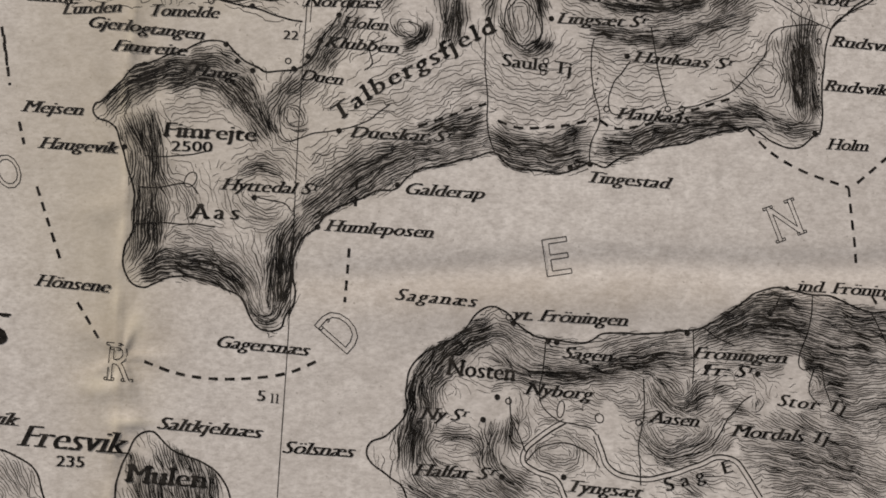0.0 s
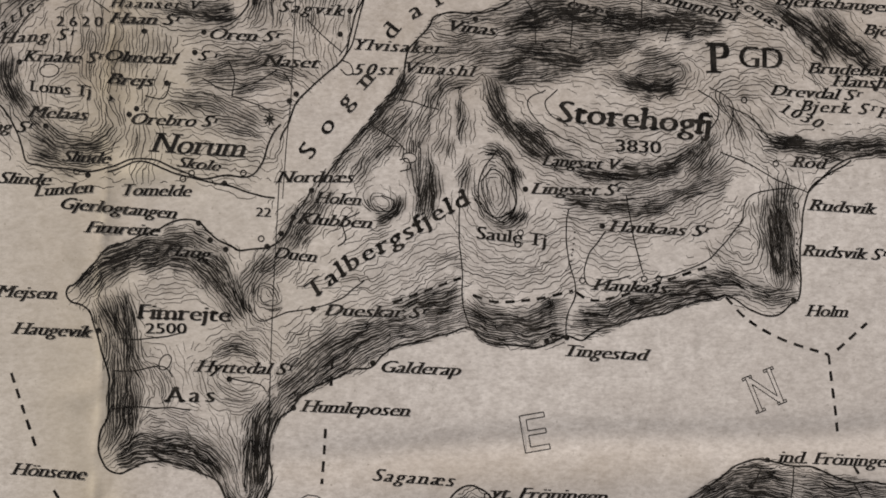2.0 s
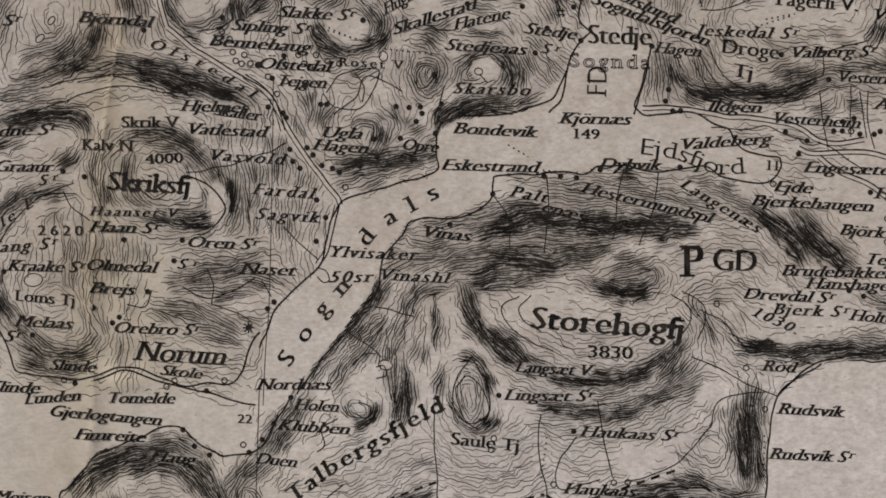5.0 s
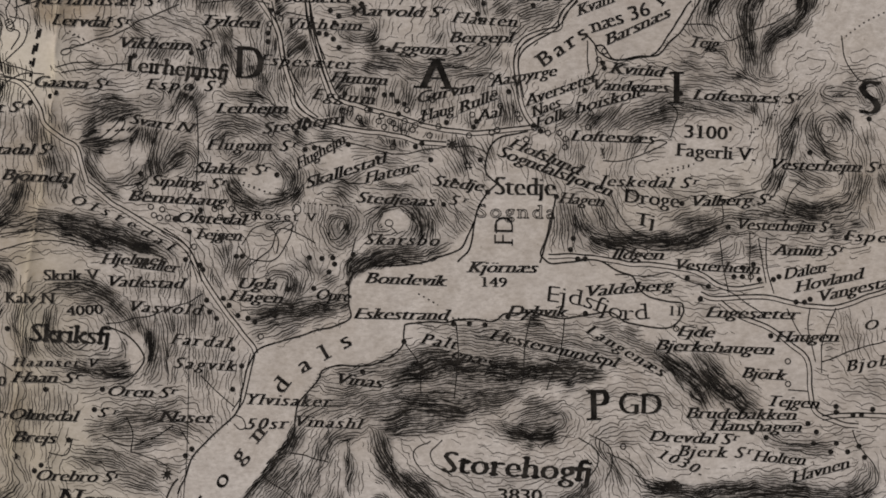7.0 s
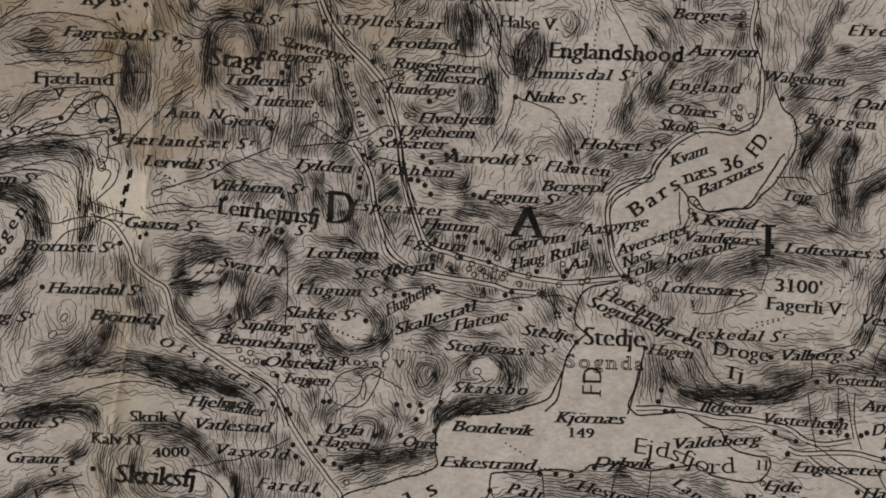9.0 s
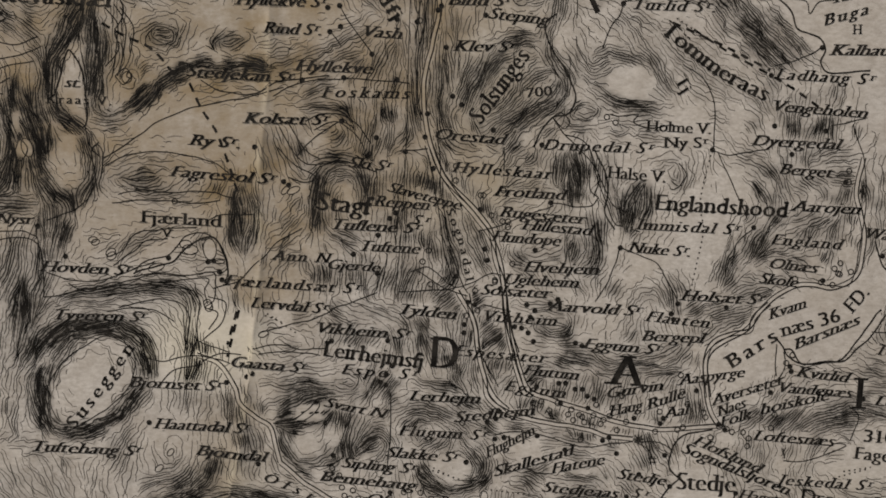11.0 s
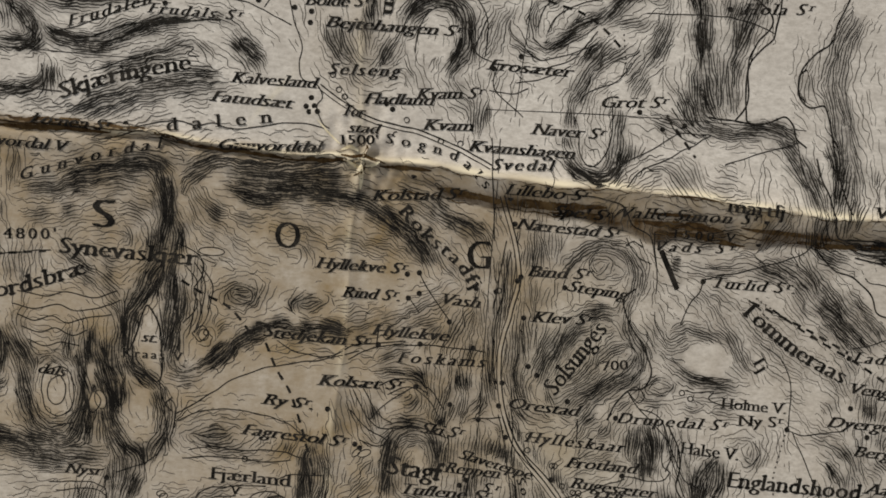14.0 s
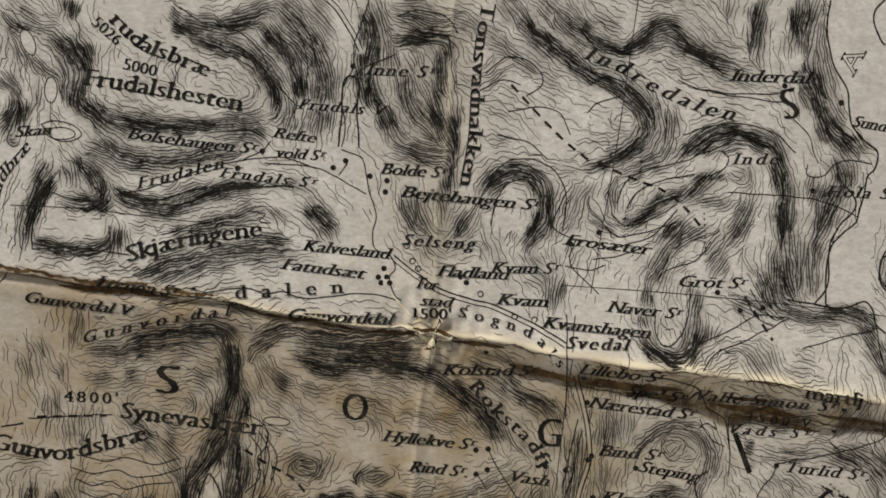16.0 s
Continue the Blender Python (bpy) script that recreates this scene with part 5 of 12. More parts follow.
pond(-27.8, 7.2, 0.6, 0.8, -40, 1, 5.5)
dots(15.1, 20.46, 14.96, 19.23, 14.58, 17.06, 14.45, 15.53)
dots(38.77, 20.25, 38.62, 15.29)
coast(-11.94, 25.45, -10.42, 27.59, -8.88, 29.76, -7.03, 31.62, -5.79, 32.86, -4.85, 34.11, -3.91, 36, -2.97, 36.95, -2.51, 39.81, -1.37, 41.4, -0.1, 43.01, 0.54, 43.97, 2.44, 44.42, 4.33, 44.29, 6.23, 44.42, 8.14, 45.26, 9.44, 46.56, 9.67, 48.19, 10.13, 48.85, 13.96, 48.98, 17.16, 49.18, 19.72, 48.98, 21.02, 49.64, 23.92, 49.84, 26.15, 49.18, 29.37, 49.19, 32.62, 49.65, 34.5, 48.53, 37.06, 47.87, 38.99, 47.68, 40.32, 48.21, 41.04, 49.53)
coast(41.04, 49.53, 40.78, 50.52, 39.16, 50.65, 37.24, 51.18, 35.99, 52.17, 35.41, 53.5, 34.14, 54.04, 32.24, 55.17, 30.31, 55.5, 28.35, 55.36, 26.4, 55.15, 25.45, 55.82, 25.15, 56.48, 25.87, 58.16, 26.41, 60.18)
coast(40.19, 24.34, 42.21, 26.33, 44.21, 27.89, 46.14, 28.32, 48.6, 28.81, 51.93, 28.92)
coast(-15.95, 30.42, -15.04, 32.9, -14.13, 34.78, -11.98, 36.98, -9.5, 39.19, -8.87, 40.46, -8.25, 43.66, -7.49, 45.27, -6.36, 46.56, -4.47, 47.21, -1.94, 47.86, 0.6, 48.51, 2.5, 48.97, 3.66, 49.82, 3.49, 51.46, 3.85, 54.1, 5.15, 55.09, 7.07, 55.43, 10.28, 55.44, 13.51, 56.11, 16.12, 57.12, 17.14, 58.8, 17.83, 60.15)
coast(-50.52, 37.41, -48.03, 35.84, -46.18, 34.9, -44.92, 33.66, -43.93, 31.8, -43.26, 29.94, -42.59, 28.41, -41.07, 27.97, -39.26, 27.77, -36.54, 27.33, -33.84, 27.74, -31.75, 28.53, -29.63, 28.64, -27.8, 28.01, -25.96, 27.08, -24.13, 26.45, -22.01, 26.74, -19.27, 26.73, -18.06, 27.95, -17.17, 30.42, -15.96, 32.28)
coast(-34.42, 27.13, -33.23, 27.43, -30.83, 28.34, -28.4, 27.71, -26.25, 26.77, -24.12, 26.27, -21.08, 25.51, -18.03, 24.57, -16.51, 24.25)
meridian(-13.95, 60.01, -14.38, 46.89, -14.87, 35.41, -15.33, 30.41, -15.72, 24.25)
dashes(-48.05, 23.27, -47.26, 19.06)
road(-17.12, 60, -14.57, 58.02, -12.66, 54.72, -10.76, 51.44, -8.87, 48.83, -7.3, 46.89, -6.99, 45.92)
road(-7.3, 45.92, -7.93, 43.66, -8.56, 41.1, -9.5, 39.51)
stream(-9.5, 39.32, -8.56, 38.87, -8.25, 37.92, -8.88, 37.6, -9.5, 38.24)
road(26.11, 56.02, 30.32, 55.83, 35.49, 54.97, 40.67, 54.32, 43.24, 53.52, 45.12, 52.19, 47.06, 51.86, 50.23, 52.2)
stream(45.11, 52.06, 47.63, 50.53, 50, 48.87)
stream(9.76, 46.56, 11.29, 44.29, 11.53, 41.06)
stream(15.55, 48.85, 15.63, 44.93, 15.11, 40.41)
stream(23.91, 49.51, 23.14, 46.23, 22.65, 41.69)
stream(27.76, 49.19, 26.93, 44.93, 25.49, 41.04)
stream(3.88, 56.09, 4.57, 58.75)
stream(33.48, 53.83, 36.71, 53.51, 39.34, 53.85, 41.89, 52.85, 43.81, 52.19)
stream(30.97, 28.91, 34.06, 27.63, 37.11, 25.73, 40.2, 24.46)
stream(34.89, 31.41, 37.99, 30.13, 41.09, 28.85, 44.21, 27.89)
stream(31.85, 33.96, 34.32, 32.68, 36.73, 30.14, 40.5, 29.48)
stream(-30.4, 35.47, -28.56, 35.15, -27.68, 36.84)
stream(-21.58, 39.22, -20.93, 37.32, -21.22, 35.43)
stream(-21.22, 35.43, -18.75, 34.48, -16.89, 33.41)
stream(-24.32, 37.33, -21.84, 36.06, -18.77, 36.68, -16.31, 38.25)
stream(-15.69, 37.94, -14.45, 36.04)
stream(-13.24, 43.67, -11.37, 41.74, -9.5, 40.14)
stream(-48.36, 29.97, -46.79, 35.22)
stream(-48.65, 36.16, -46.34, 38.65)
stream(-45.23, 41.16, -41.15, 46.24, -37.52, 48.17, -36, 48.81)
stream(-37.2, 47.85, -36.23, 46.24, -34.33, 44.64)
stream(-23.6, 49.79, -20.17, 50.12, -15.79, 51.43, -12.65, 52.75)
stream(-6.41, 32.24, -4.56, 30.98, -2.72, 29.41)
pond(-2.3, 28.5, 0.8, 0.5, -0, 1, 6.6)
pond(-40.6, 38.3, 1.0, 0.7, 20, 1, 5.6)
coast(15.88, 55.57, 17.19, 57.12, 17.76, 59.64, 18.25, 61.53, 19.24, 63.09, 20.54, 64.33)
coast(20.54, 64.33, 19.31, 65.63, 19.48, 67.53, 20.35, 69.1, 21.95, 69.82, 24.18, 70.15)
coast(25.05, 55.34, 25.75, 57.54, 26.43, 59.42, 26.8, 61.32, 27.16, 62.89)
road(-34.98, 77.81, -32.46, 76.79, -30.61, 74.2, -30.01, 72.27, -28.13, 70.64, -26.57, 69.64, -25.97, 67.72, -25.38, 65.49)
road(-25.38, 65.49, -23.2, 63.53, -20.7, 61.88, -17.57, 59.9, -14.45, 57.92, -13.54, 56, -12.95, 54.09)
road(-5.61, 85.68, -3.77, 82.45, -3.21, 79.24, -2.33, 76.03, -1.75, 73.47, 0.43, 71.83, 4.21, 70.78, 9.27, 70.01, 11.79, 69.19, 14.95, 68.92)
road(-0.21, 85.55, 0.63, 80.42, 1.81, 76.57, 3.03, 74.31, 5.54, 73.29, 9.32, 72.24, 13.1, 70.87, 17.52, 70.12, 20.7, 70.23, 24.83, 70.58)
road(24.83, 70.58, 23.92, 72.19, 23.34, 74.11, 22.92, 77.31, 23.16, 79.22, 24.14, 80.47, 26.08, 81.38, 27.99, 81.78, 28.35, 83.24, 29.98, 84.79)
stream(14.94, 68.6, 9.22, 67.98, 5.44, 68.97, 1.65, 69.57, -0.9, 69.32)
stream(14.95, 68.73, 16.82, 67.6, 17.43, 66.63)
stream(15.57, 68.46, 18.11, 68.52, 19.49, 67.85)
stream(-3.21, 79.24, -0.77, 74.72)
coast(31.15, 80.93, 31.76, 79.96, 32.36, 78.67, 34.25, 77.98, 36.79, 78.11, 38.72, 78.7, 40.36, 80.7, 42.03, 83.21, 43.02, 84.46)
stream(31.34, 76.46, 31.06, 77.74, 31.13, 80.29)
stream(41.99, 81.81, 45.16, 81.54, 47.02, 79.89, 49.59, 80.79, 52.81, 81.98, 55.4, 83.52)
stream(32.38, 68.16, 32.66, 66.88)
stream(45.19, 61.49, 49.03, 62.66, 50.95, 63.24, 52, 66.39, 52.4, 68.93)
stream(52.75, 60.03, 53.47, 62.55, 54.77, 63.78)
stream(59.75, 80.21, 60.28, 77.01, 61.49, 75.07, 62.76, 75.03, 64.55, 75.31)
stream(45.39, 57.68, 45.61, 54.5, 46.15, 51.33)
stream(48.89, 58.22, 48.67, 55.06, 48.72, 52.53)
stream(50.65, 57.54, 50.65, 53.74, 51.21, 51.2)
road(42.98, 51.41, 44.86, 50.73, 49.93, 50.91, 54.33, 49.85, 58.12, 49.44, 61.95, 50.61, 65.79, 51.78)
road(45.17, 50.4, 47.34, 48.77, 50.46, 47.42, 52.93, 45.47, 54.76, 43.53, 54.98, 40.37, 55.53, 37.83, 58.33, 36.5, 60.21, 36.14)
stream(58.12, 49.44, 56.74, 46, 56.3, 42.23)
stream(55.27, 49.51, 54.88, 47.31, 55.43, 44.77, 55.71, 43.5)
stream(52.74, 49.58, 53.62, 47.34, 54.82, 45.42)
stream(56.34, 43.49, 59.22, 44.36, 63.56, 45.51)
stream(52.45, 40.43, 54.65, 40.06)
road(56.14, 37.19, 60.25, 37.4, 65.29, 36.96)
stream(59.57, 35.84, 60.14, 33.94, 61.66, 32.01, 62.22, 30.11, 61.24, 28.88, 58.69, 28.32)
stream(-12.85, 73.75, -12.82, 69.3, -13.16, 64.86)
stream(-34.96, 79.4, -33.06, 78.72, -31.17, 78.03)
stream(-27.63, 80.49, -24.76, 81.38, -21.57, 82.25, -18.36, 83.77, -14.52, 85.27)
stream(-33.6, 84.47, -31.7, 83.79, -32.38, 81.25, -34.32, 79.39)
stream(0.12, 58.19, -3.64, 59.86, -4.96, 57.68, -7.53, 55.85)
dots(49.23, 69.32, 51.84, 71.49, 53.49, 73.36)
dots(59.73, 79.57, 62.33, 81.42, 64.92, 82.64)
dots(11.37, 52.21, 13.55, 50.89)
dots(15.09, 49.39, 18.88, 49.05)
dots(-8.6, 65.06, -4.19, 63.68)
dots(-27.28, 82.4, -25.39, 81.71)
dashes(-30.45, 82.8, -31.47, 79)
dots(39.6, 65.44, 42.79, 65.99)
road(-8.93, 101.93, -7.04, 98.11, -3.87, 94.91, -1.98, 92.36, -1.36, 89.18, -0.42, 86.64, -0.11, 83.47)
stream(-0.68, 101.9, -0.69, 99.35)
road(-0.11, 83.47, 0.51, 79.66, 2.07, 74.59, 3.02, 73.95)
road(-4.54, 85.39, -3.6, 81.58, -2.67, 77.14, -1.41, 73.97, 0.48, 72.06)
stream(-7.98, 101.93, -7.67, 96.84, -6.42, 90.47, -5.17, 86.66, -4.54, 85.39)
stream(-10.55, 87.95, -7.07, 86.03, -4.54, 85.07)
stream(-12.14, 85.42, -7.71, 85.72, -5.8, 86.03)
stream(-2.64, 84.11, 0.52, 83.46)
stream(-3.25, 92.37, 1.83, 94.25, 5.01, 95.51)
stream(4.38, 95.83, 8.81, 95.49, 10.09, 96.44)
coast(9.48, 101.85, 10.74, 99.3, 11.04, 96.76, 10.71, 94.85, 11.97, 92.94)
stream(10.09, 96.44, 9.14, 97.4, 8.84, 99.95)
stream(12.72, 90.9, 12.27, 89.12, 11.31, 86.59, 10.03, 84.69)
stream(12.72, 90.9, 15.13, 90.06, 17.02, 89.1, 18.59, 86.56, 19.53, 84.65)
dots(22.7, 102.2, 21.6, 96.4, 22.1, 93.2, 21.5, 89.3, 20.7, 84.9)
stream(27.83, 93.5, 25.91, 91.61, 25.58, 89.07)
road(39.95, 101.72, 39.28, 97.91, 39.89, 95.36, 40.51, 92.81, 40.16, 89, 38.88, 87.42, 36.65, 86.8, 33.49, 87.13, 30.94, 85.87, 29.03, 83.97, 27.75, 82.08, 25.21, 80.5, 23.3, 78.93, 22.97, 77.03, 23.58, 73.86)
coast(41.77, 92.17, 42.7, 89.63, 43.95, 88.35, 44.25, 85.81, 43.6, 83.91, 41.99, 81.38, 40.4, 79.8, 39.12, 78.54, 36.59, 78.24, 34.68, 77.93, 33.74, 78.25, 32.8, 79.52, 31.85, 79.52)
stream(43.95, 88.03, 45.51, 85.17, 46.11, 82, 47.36, 80.09)
stream(43.66, 90.89, 48.73, 90.55, 51.91, 91.81, 54.33, 92.75)
stream(43.94, 86.45, 45.53, 87.08, 47.44, 88.97)
stream(31.85, 79.21, 32.15, 77.62, 31.5, 75.73)
stream(-41.93, 86.82, -40.66, 88.4, -38.13, 89.02, -36.22, 91.24, -34.32, 91.55, -33.05, 90.91, -32.1, 89.95, -31.47, 88.04, -32.42, 86.78)
stream(-41.61, 86.31, -39.39, 85.86, -36.86, 86.16, -33.69, 86.47, -34, 85.2, -33.69, 83.61)
stream(-33.05, 85.51, -30.52, 86.13, -27.98, 88.66, -26.08, 90.56, -24.18, 91.82, -23.22, 92.45)
pond(-36.2, 90.3, 0.6, 0.5, -0, 1, 7.3)
pond(-27.4, 80.3, 0.6, 0.3, 30, 1, 7.3)
pond(-33.7, 83.6, 0.5, 0.5, -0, 1, 7.3)
pond(-25.1, 96.6, 0.6, 0.3, 40, 1, 7.3)
stream(-45.1, 88.74, -43.2, 89.36, -41.93, 91.26, -39.4, 91.89, -34.96, 92.19)
dashes(-30.2, 82.96, -31.47, 77.58)
dots(-27.04, 82.63, -23.55, 80.4)
stream(-55.47, 129.43, -52.99, 130.15, -50.5, 130.87)
dashes(-47.07, 115.4, -43.25, 113.34, -40.06, 111.89, -37.79, 109.44)
dashes(-35.86, 108.25, -34.52, 105.44, -32.87, 102.95, -31.5, 99.49, -30.46, 96.32, -29.56, 93.78)
stream(-45.49, 99.6, -42.36, 101.64, -38.62, 104.33, -34.21, 105.77, -29.17, 106.92, -25.39, 108.01)
stream(-34.6, 108.61, -32.36, 107.43, -28.54, 107.26, -26.05, 108.62, -23.52, 109.04, -20.36, 109.35)
stream(-26.63, 107.01, -23.51, 108.59, -19.08, 109.02, -15.27, 109.04, -11.45, 108.86)
stream(-12.33, 132.4, -11.78, 126.19, -11.28, 121.2)
meridian(-11.39, 132.43, -11.48, 123.07, -11.62, 113.62, -11.7, 102.15, -12.09, 91.84, -12.76, 84.02)
road(-10.84, 126.23, -9.43, 122.52, -8.29, 117.54, -9.07, 113.08, -9.87, 109.24, -9.72, 105.43, -8.59, 100.99, -6.53, 97.21, -3.83, 94.09, -1.46, 90.94, -0.45, 87.08, 0.22, 81.88, 1.33, 78.64)
stream(-19.35, 117.11, -17.68, 114.65, -15.69, 111.88)
stream(-20.39, 114.23, -19.2, 112.69)
stream(-23.51, 108.59, -23.59, 111.26)
stream(-23.89, 100.41, -22.04, 102.4, -20.17, 103.75, -18.92, 104.44, -17.63, 103.85)
stream(-12.43, 101.17, -9.26, 101.61)
coast(2.55, 102.05, 3.42, 104.01, 4.64, 105.33, 6.52, 106.04, 7.07, 107.98, 5.65, 111.11, 4.29, 112.96, 3.54, 115.47, 4.75, 116.78)
stream(4.64, 105.33, 6.01, 103.46, 8.01, 101.61, 10.06, 99.12, 9.54, 96.52)
stream(10.01, 113.18, 10.56, 115.11, 11.73, 117.05, 12.12, 118.14)
stream(12.11, 118.33, 16.06, 119.43, 19.82, 120.52, 22.92, 121.9, 24.12, 123.21)
stream(22.74, 102.17, 22.81, 106.66, 21.68, 109.81, 19.02, 111.62)
stream(22.74, 102.17, 24.7, 101.6, 26.6, 101.99, 29.15, 102.41)
stream(23.4, 101.87, 25.55, 97.76, 27.02, 94.58)
coast(23.6, 132.58, 24.37, 130.12, 25.46, 127.66, 25.95, 124.54, 27.28, 123.65, 30.45, 123.77, 32.39, 123.22, 34.2, 124.86, 36.07, 125.57, 39.09, 126)
coast(24.16, 122.58, 25.5, 121.37, 26.84, 120.16, 28.79, 119.61, 30.81, 117.79, 31.56, 115.92, 32.87, 115.33, 34.18, 114.75, 34.9, 113.5, 34.34, 112.21, 35.7, 110.98, 40.02, 111.47)
stream(30.06, 119.66, 30.73, 119.05, 32.66, 118.81, 33.05, 117.56, 33.93, 118.86, 35.82, 119.25, 35.11, 120.49)
coast(28.66, 121.81, 31.87, 121.31, 35.03, 121.75, 39.34, 122.23)
stream(29.25, 111.69, 31.77, 112.43, 34.56, 113.81)
stream(36.05, 105.24, 39.86, 106.02)
stream(38.62, 105.34, 39.82, 101.52, 40.39, 97.67, 40.32, 93.78, 39.88, 90.51, 39.11, 87.22, 36.52, 87.12)
dashes(20.09, 115.47, 24.05, 113.09, 28.99, 110.6)
dashes(29.32, 110.42, 31.97, 108.93, 34.65, 107.11)
dots(18.12, 116.66, 20.09, 115.47)
stream(-47.47, 103.36, -46.79, 100.83, -45.85, 101.51, -46.78, 100.19, -46.4, 97.01, -47.93, 94.38, -51.72, 92.63)
stream(-54.73, 101.81, -55.33, 99.87, -54.69, 99.26, -53.76, 100.57, -54.73, 101.81)
stream(-57, 105.54, -55.71, 103.68, -55.05, 102.11)
stream(-59.33, 91.06, -55.52, 91.4, -53.6, 90.95, -52.64, 90.34, -52.9, 87.1)
stream(-59.41, 97.16, -56.89, 97.89)
bar(7.21, 121.29, 9.31, 117.08)
pond(-46.6, 90.6, 0.5, 0.3, 20, 1, 6.2)
pond(-44.6, 89.2, 0.6, 0.4, 20, 1, 6.2)
coast(-72.2, 114.58, -69.79, 115.11)
stream(-69.23, 115.78, -62.58, 116.71, -60.16, 117.06)
meridian(-7.99, 166.73, -8.62, 152.17, -9.39, 141.72, -9.93, 134.92)
meridian(-72.8, 138.59, -64.95, 138.91, -54.61, 138.67, -44.87, 138.73)
meridian(-13.06, 135.55, -0.48, 135.81, 11.87, 135.73, 22.29, 135.48)
coast(12.51, 168.7, 12.47, 166.29, 12.92, 163.92, 13.91, 161.6, 15.39, 159.32, 15.9, 157.54, 16.56, 155.48, 18.13, 154.11, 19.48, 153.02, 19.38, 151.18, 18.57, 150.18, 18.48, 148.34, 18.14, 145.86, 17.63, 144.89, 16.52, 143.87, 15.74, 142.56, 15.3, 140.99, 15.26, 138.52, 15.62, 136.39)
coast(15.62, 136.39, 16.49, 135.86, 18.02, 136, 19.79, 136.79, 20.81, 135.96, 21.29, 134.45, 22.5, 133.64)
coast(18.43, 169.27, 17.44, 168.27, 17.49, 166.77, 18.42, 165.05, 18.97, 164.5)
coast(21.95, 142.23, 21.1, 141.53, 21.19, 139.69, 21.94, 138.53)
road(-36.92, 158.53, -37.98, 160.23, -39.7, 162.47, -41, 163.54)
stream(-36.51, 163.98, -37.63, 159.67, -37.66, 156.65, -38.15, 155.4, -38.59, 153.55, -37.96, 149.98, -38.1, 148.14)
stream(-38.07, 147.84, -35.88, 147.14, -35.11, 145.39, -34.64, 143.61, -33.82, 141.25, -34.07, 139.39, -33.48, 137.61, -31.88, 136.84, -31.16, 135.68, -31.69, 134.71, -30.91, 132.94, -30.12, 132.4)
stream(-37.85, 155.43, -36.16, 156.8, -33.29, 158.58)
stream(-61.46, 140.76, -58.5, 141.65, -55.56, 142.84, -52.07, 144.69, -48.51, 145.63, -44.32, 146.34, -40.61, 145.6)
stream(-48.51, 145.63, -46.49, 146.86, -45.68, 148.03)
stream(-46.08, 145.56, -41.23, 145.72, -38.73, 145.04, -36.81, 144.01, -34.92, 143.28)
stream(-37.33, 146.39, -38.13, 145.1)
road(-31.58, 136.87, -28.65, 135, -25.44, 133.46, -21.07, 132.64, -18.55, 131.95, -15.35, 130.71, -12.12, 129.16)
stream(-73.38, 130.17, -72.26, 131.5)
stream(-52.13, 130.95, -49.16, 131.84, -46.73, 132.07, -44.86, 131.63, -43.07, 132.11, -41.2, 131.67, -38.17, 131.95, -34.55, 132.6, -31.49, 132.58, -30.22, 132.09)
stream(-2.89, 158.78, 0.26, 157.87, 3.35, 157.56, 5.8, 157.49, 8.86, 157.48)
stream(-0.98, 158.05, 2.71, 157.8, 7.55, 158.26, 9.34, 158.74)
stream(8.96, 156.58, 11.65, 154.4, 12.49, 152.35, 13.23, 151.2)
stream(12.02, 151.09, 12.15, 149.88, 13.98, 150.05, 15.06, 151.38, 16.85, 151.85, 19.01, 151.75)
stream(3.84, 147.26, 7.52, 147.3, 11.81, 147.4, 14.92, 147.09, 18.14, 145.86)
stream(-13.76, 145.59, -14.61, 141.84, -12.67, 140.8, -10.18, 140.42)
dashes(-20.64, 156.47, -16.96, 153.19, -14.31, 151.02, -11.04, 148.89)
dashes(-10.43, 148.95, -6, 147.54, -3.48, 146.87, -0.86, 145.28, 1.19, 143.34)
stream(-8.29, 139.99, -4.16, 141.6, -1.44, 144.92)
stream(-9.99, 138.6, -6.41, 139.55, -4.1, 141)
stream(-9.01, 135, -12.36, 137.76, -12.06, 140.86)
pond(-72.2, 156.0, 0.7, 1.4, 20, 1, 7.0)
pond(-69.4, 151.2, 0.7, 1.3, 10, 1, 7.0)
pond(-68.0, 146.7, 1.4, 0.7, -0, 1, 6.0)
dashes(-68.33, 115.99, -60.75, 116.88)
stream(-26.18, 69.88, -23.83, 70.61, -22.05, 71.93, -21.28, 72.75, -20.9, 72.11, -22.05, 70.85, -24.28, 69.98, -26.18, 69.88)
stream(-22.1, 64.95, -20.19, 65.25, -18.28, 66.18, -18.59, 67.77, -17.62, 70.3, -17.29, 71.56)
stream(-40.5, 60.27, -36.69, 61.62, -33.53, 60.96, -30.99, 61.69, -27.83, 60.58, -25.31, 59.1, -21.5, 59.56, -19.92, 58.79, -18.35, 57.63, -16.77, 56.85)
stream(-40.51, 56.6, -36.71, 57.7, -32.91, 58.92, -29.1, 59.14, -25.31, 58.34, -21.51, 58.93)
stream(-39.24, 59.12, -35.43, 60.03, -31.63, 60.3, -28.47, 59.64, -25.94, 58.66)
stream(-8.21, 58.15, -6.93, 59.91, -5.02, 60.53, -2.49, 60.5, -3.66, 57.47, -5.06, 56.22, -7.59, 56.76, -8.53, 58.03)
stream(-5.02, 60.34, -4.09, 58.74, -4.29, 57.16)
pond(-2.0, 62.0, 0.5, 0.5, -0, 1, 6.5)
pond(8.3, 60.2, 0.4, 0.4, -0, 1, 6.5)
pond(-37.9, 66.4, 0.5, 0.3, 40, 1, 5.5)
pond(-39.2, 64.5, 0.6, 0.3, 40, 1, 5.5)
dots(-2.47, 62.84, 3.55, 62.15)
dots(-8.46, 65.44, -5.31, 63.95)
dots(38.47, 64.63, 42.61, 65.85)
dots(49.01, 68.96, 52.22, 71.47)
stream(8.28, 59.88, 9.22, 58.92)
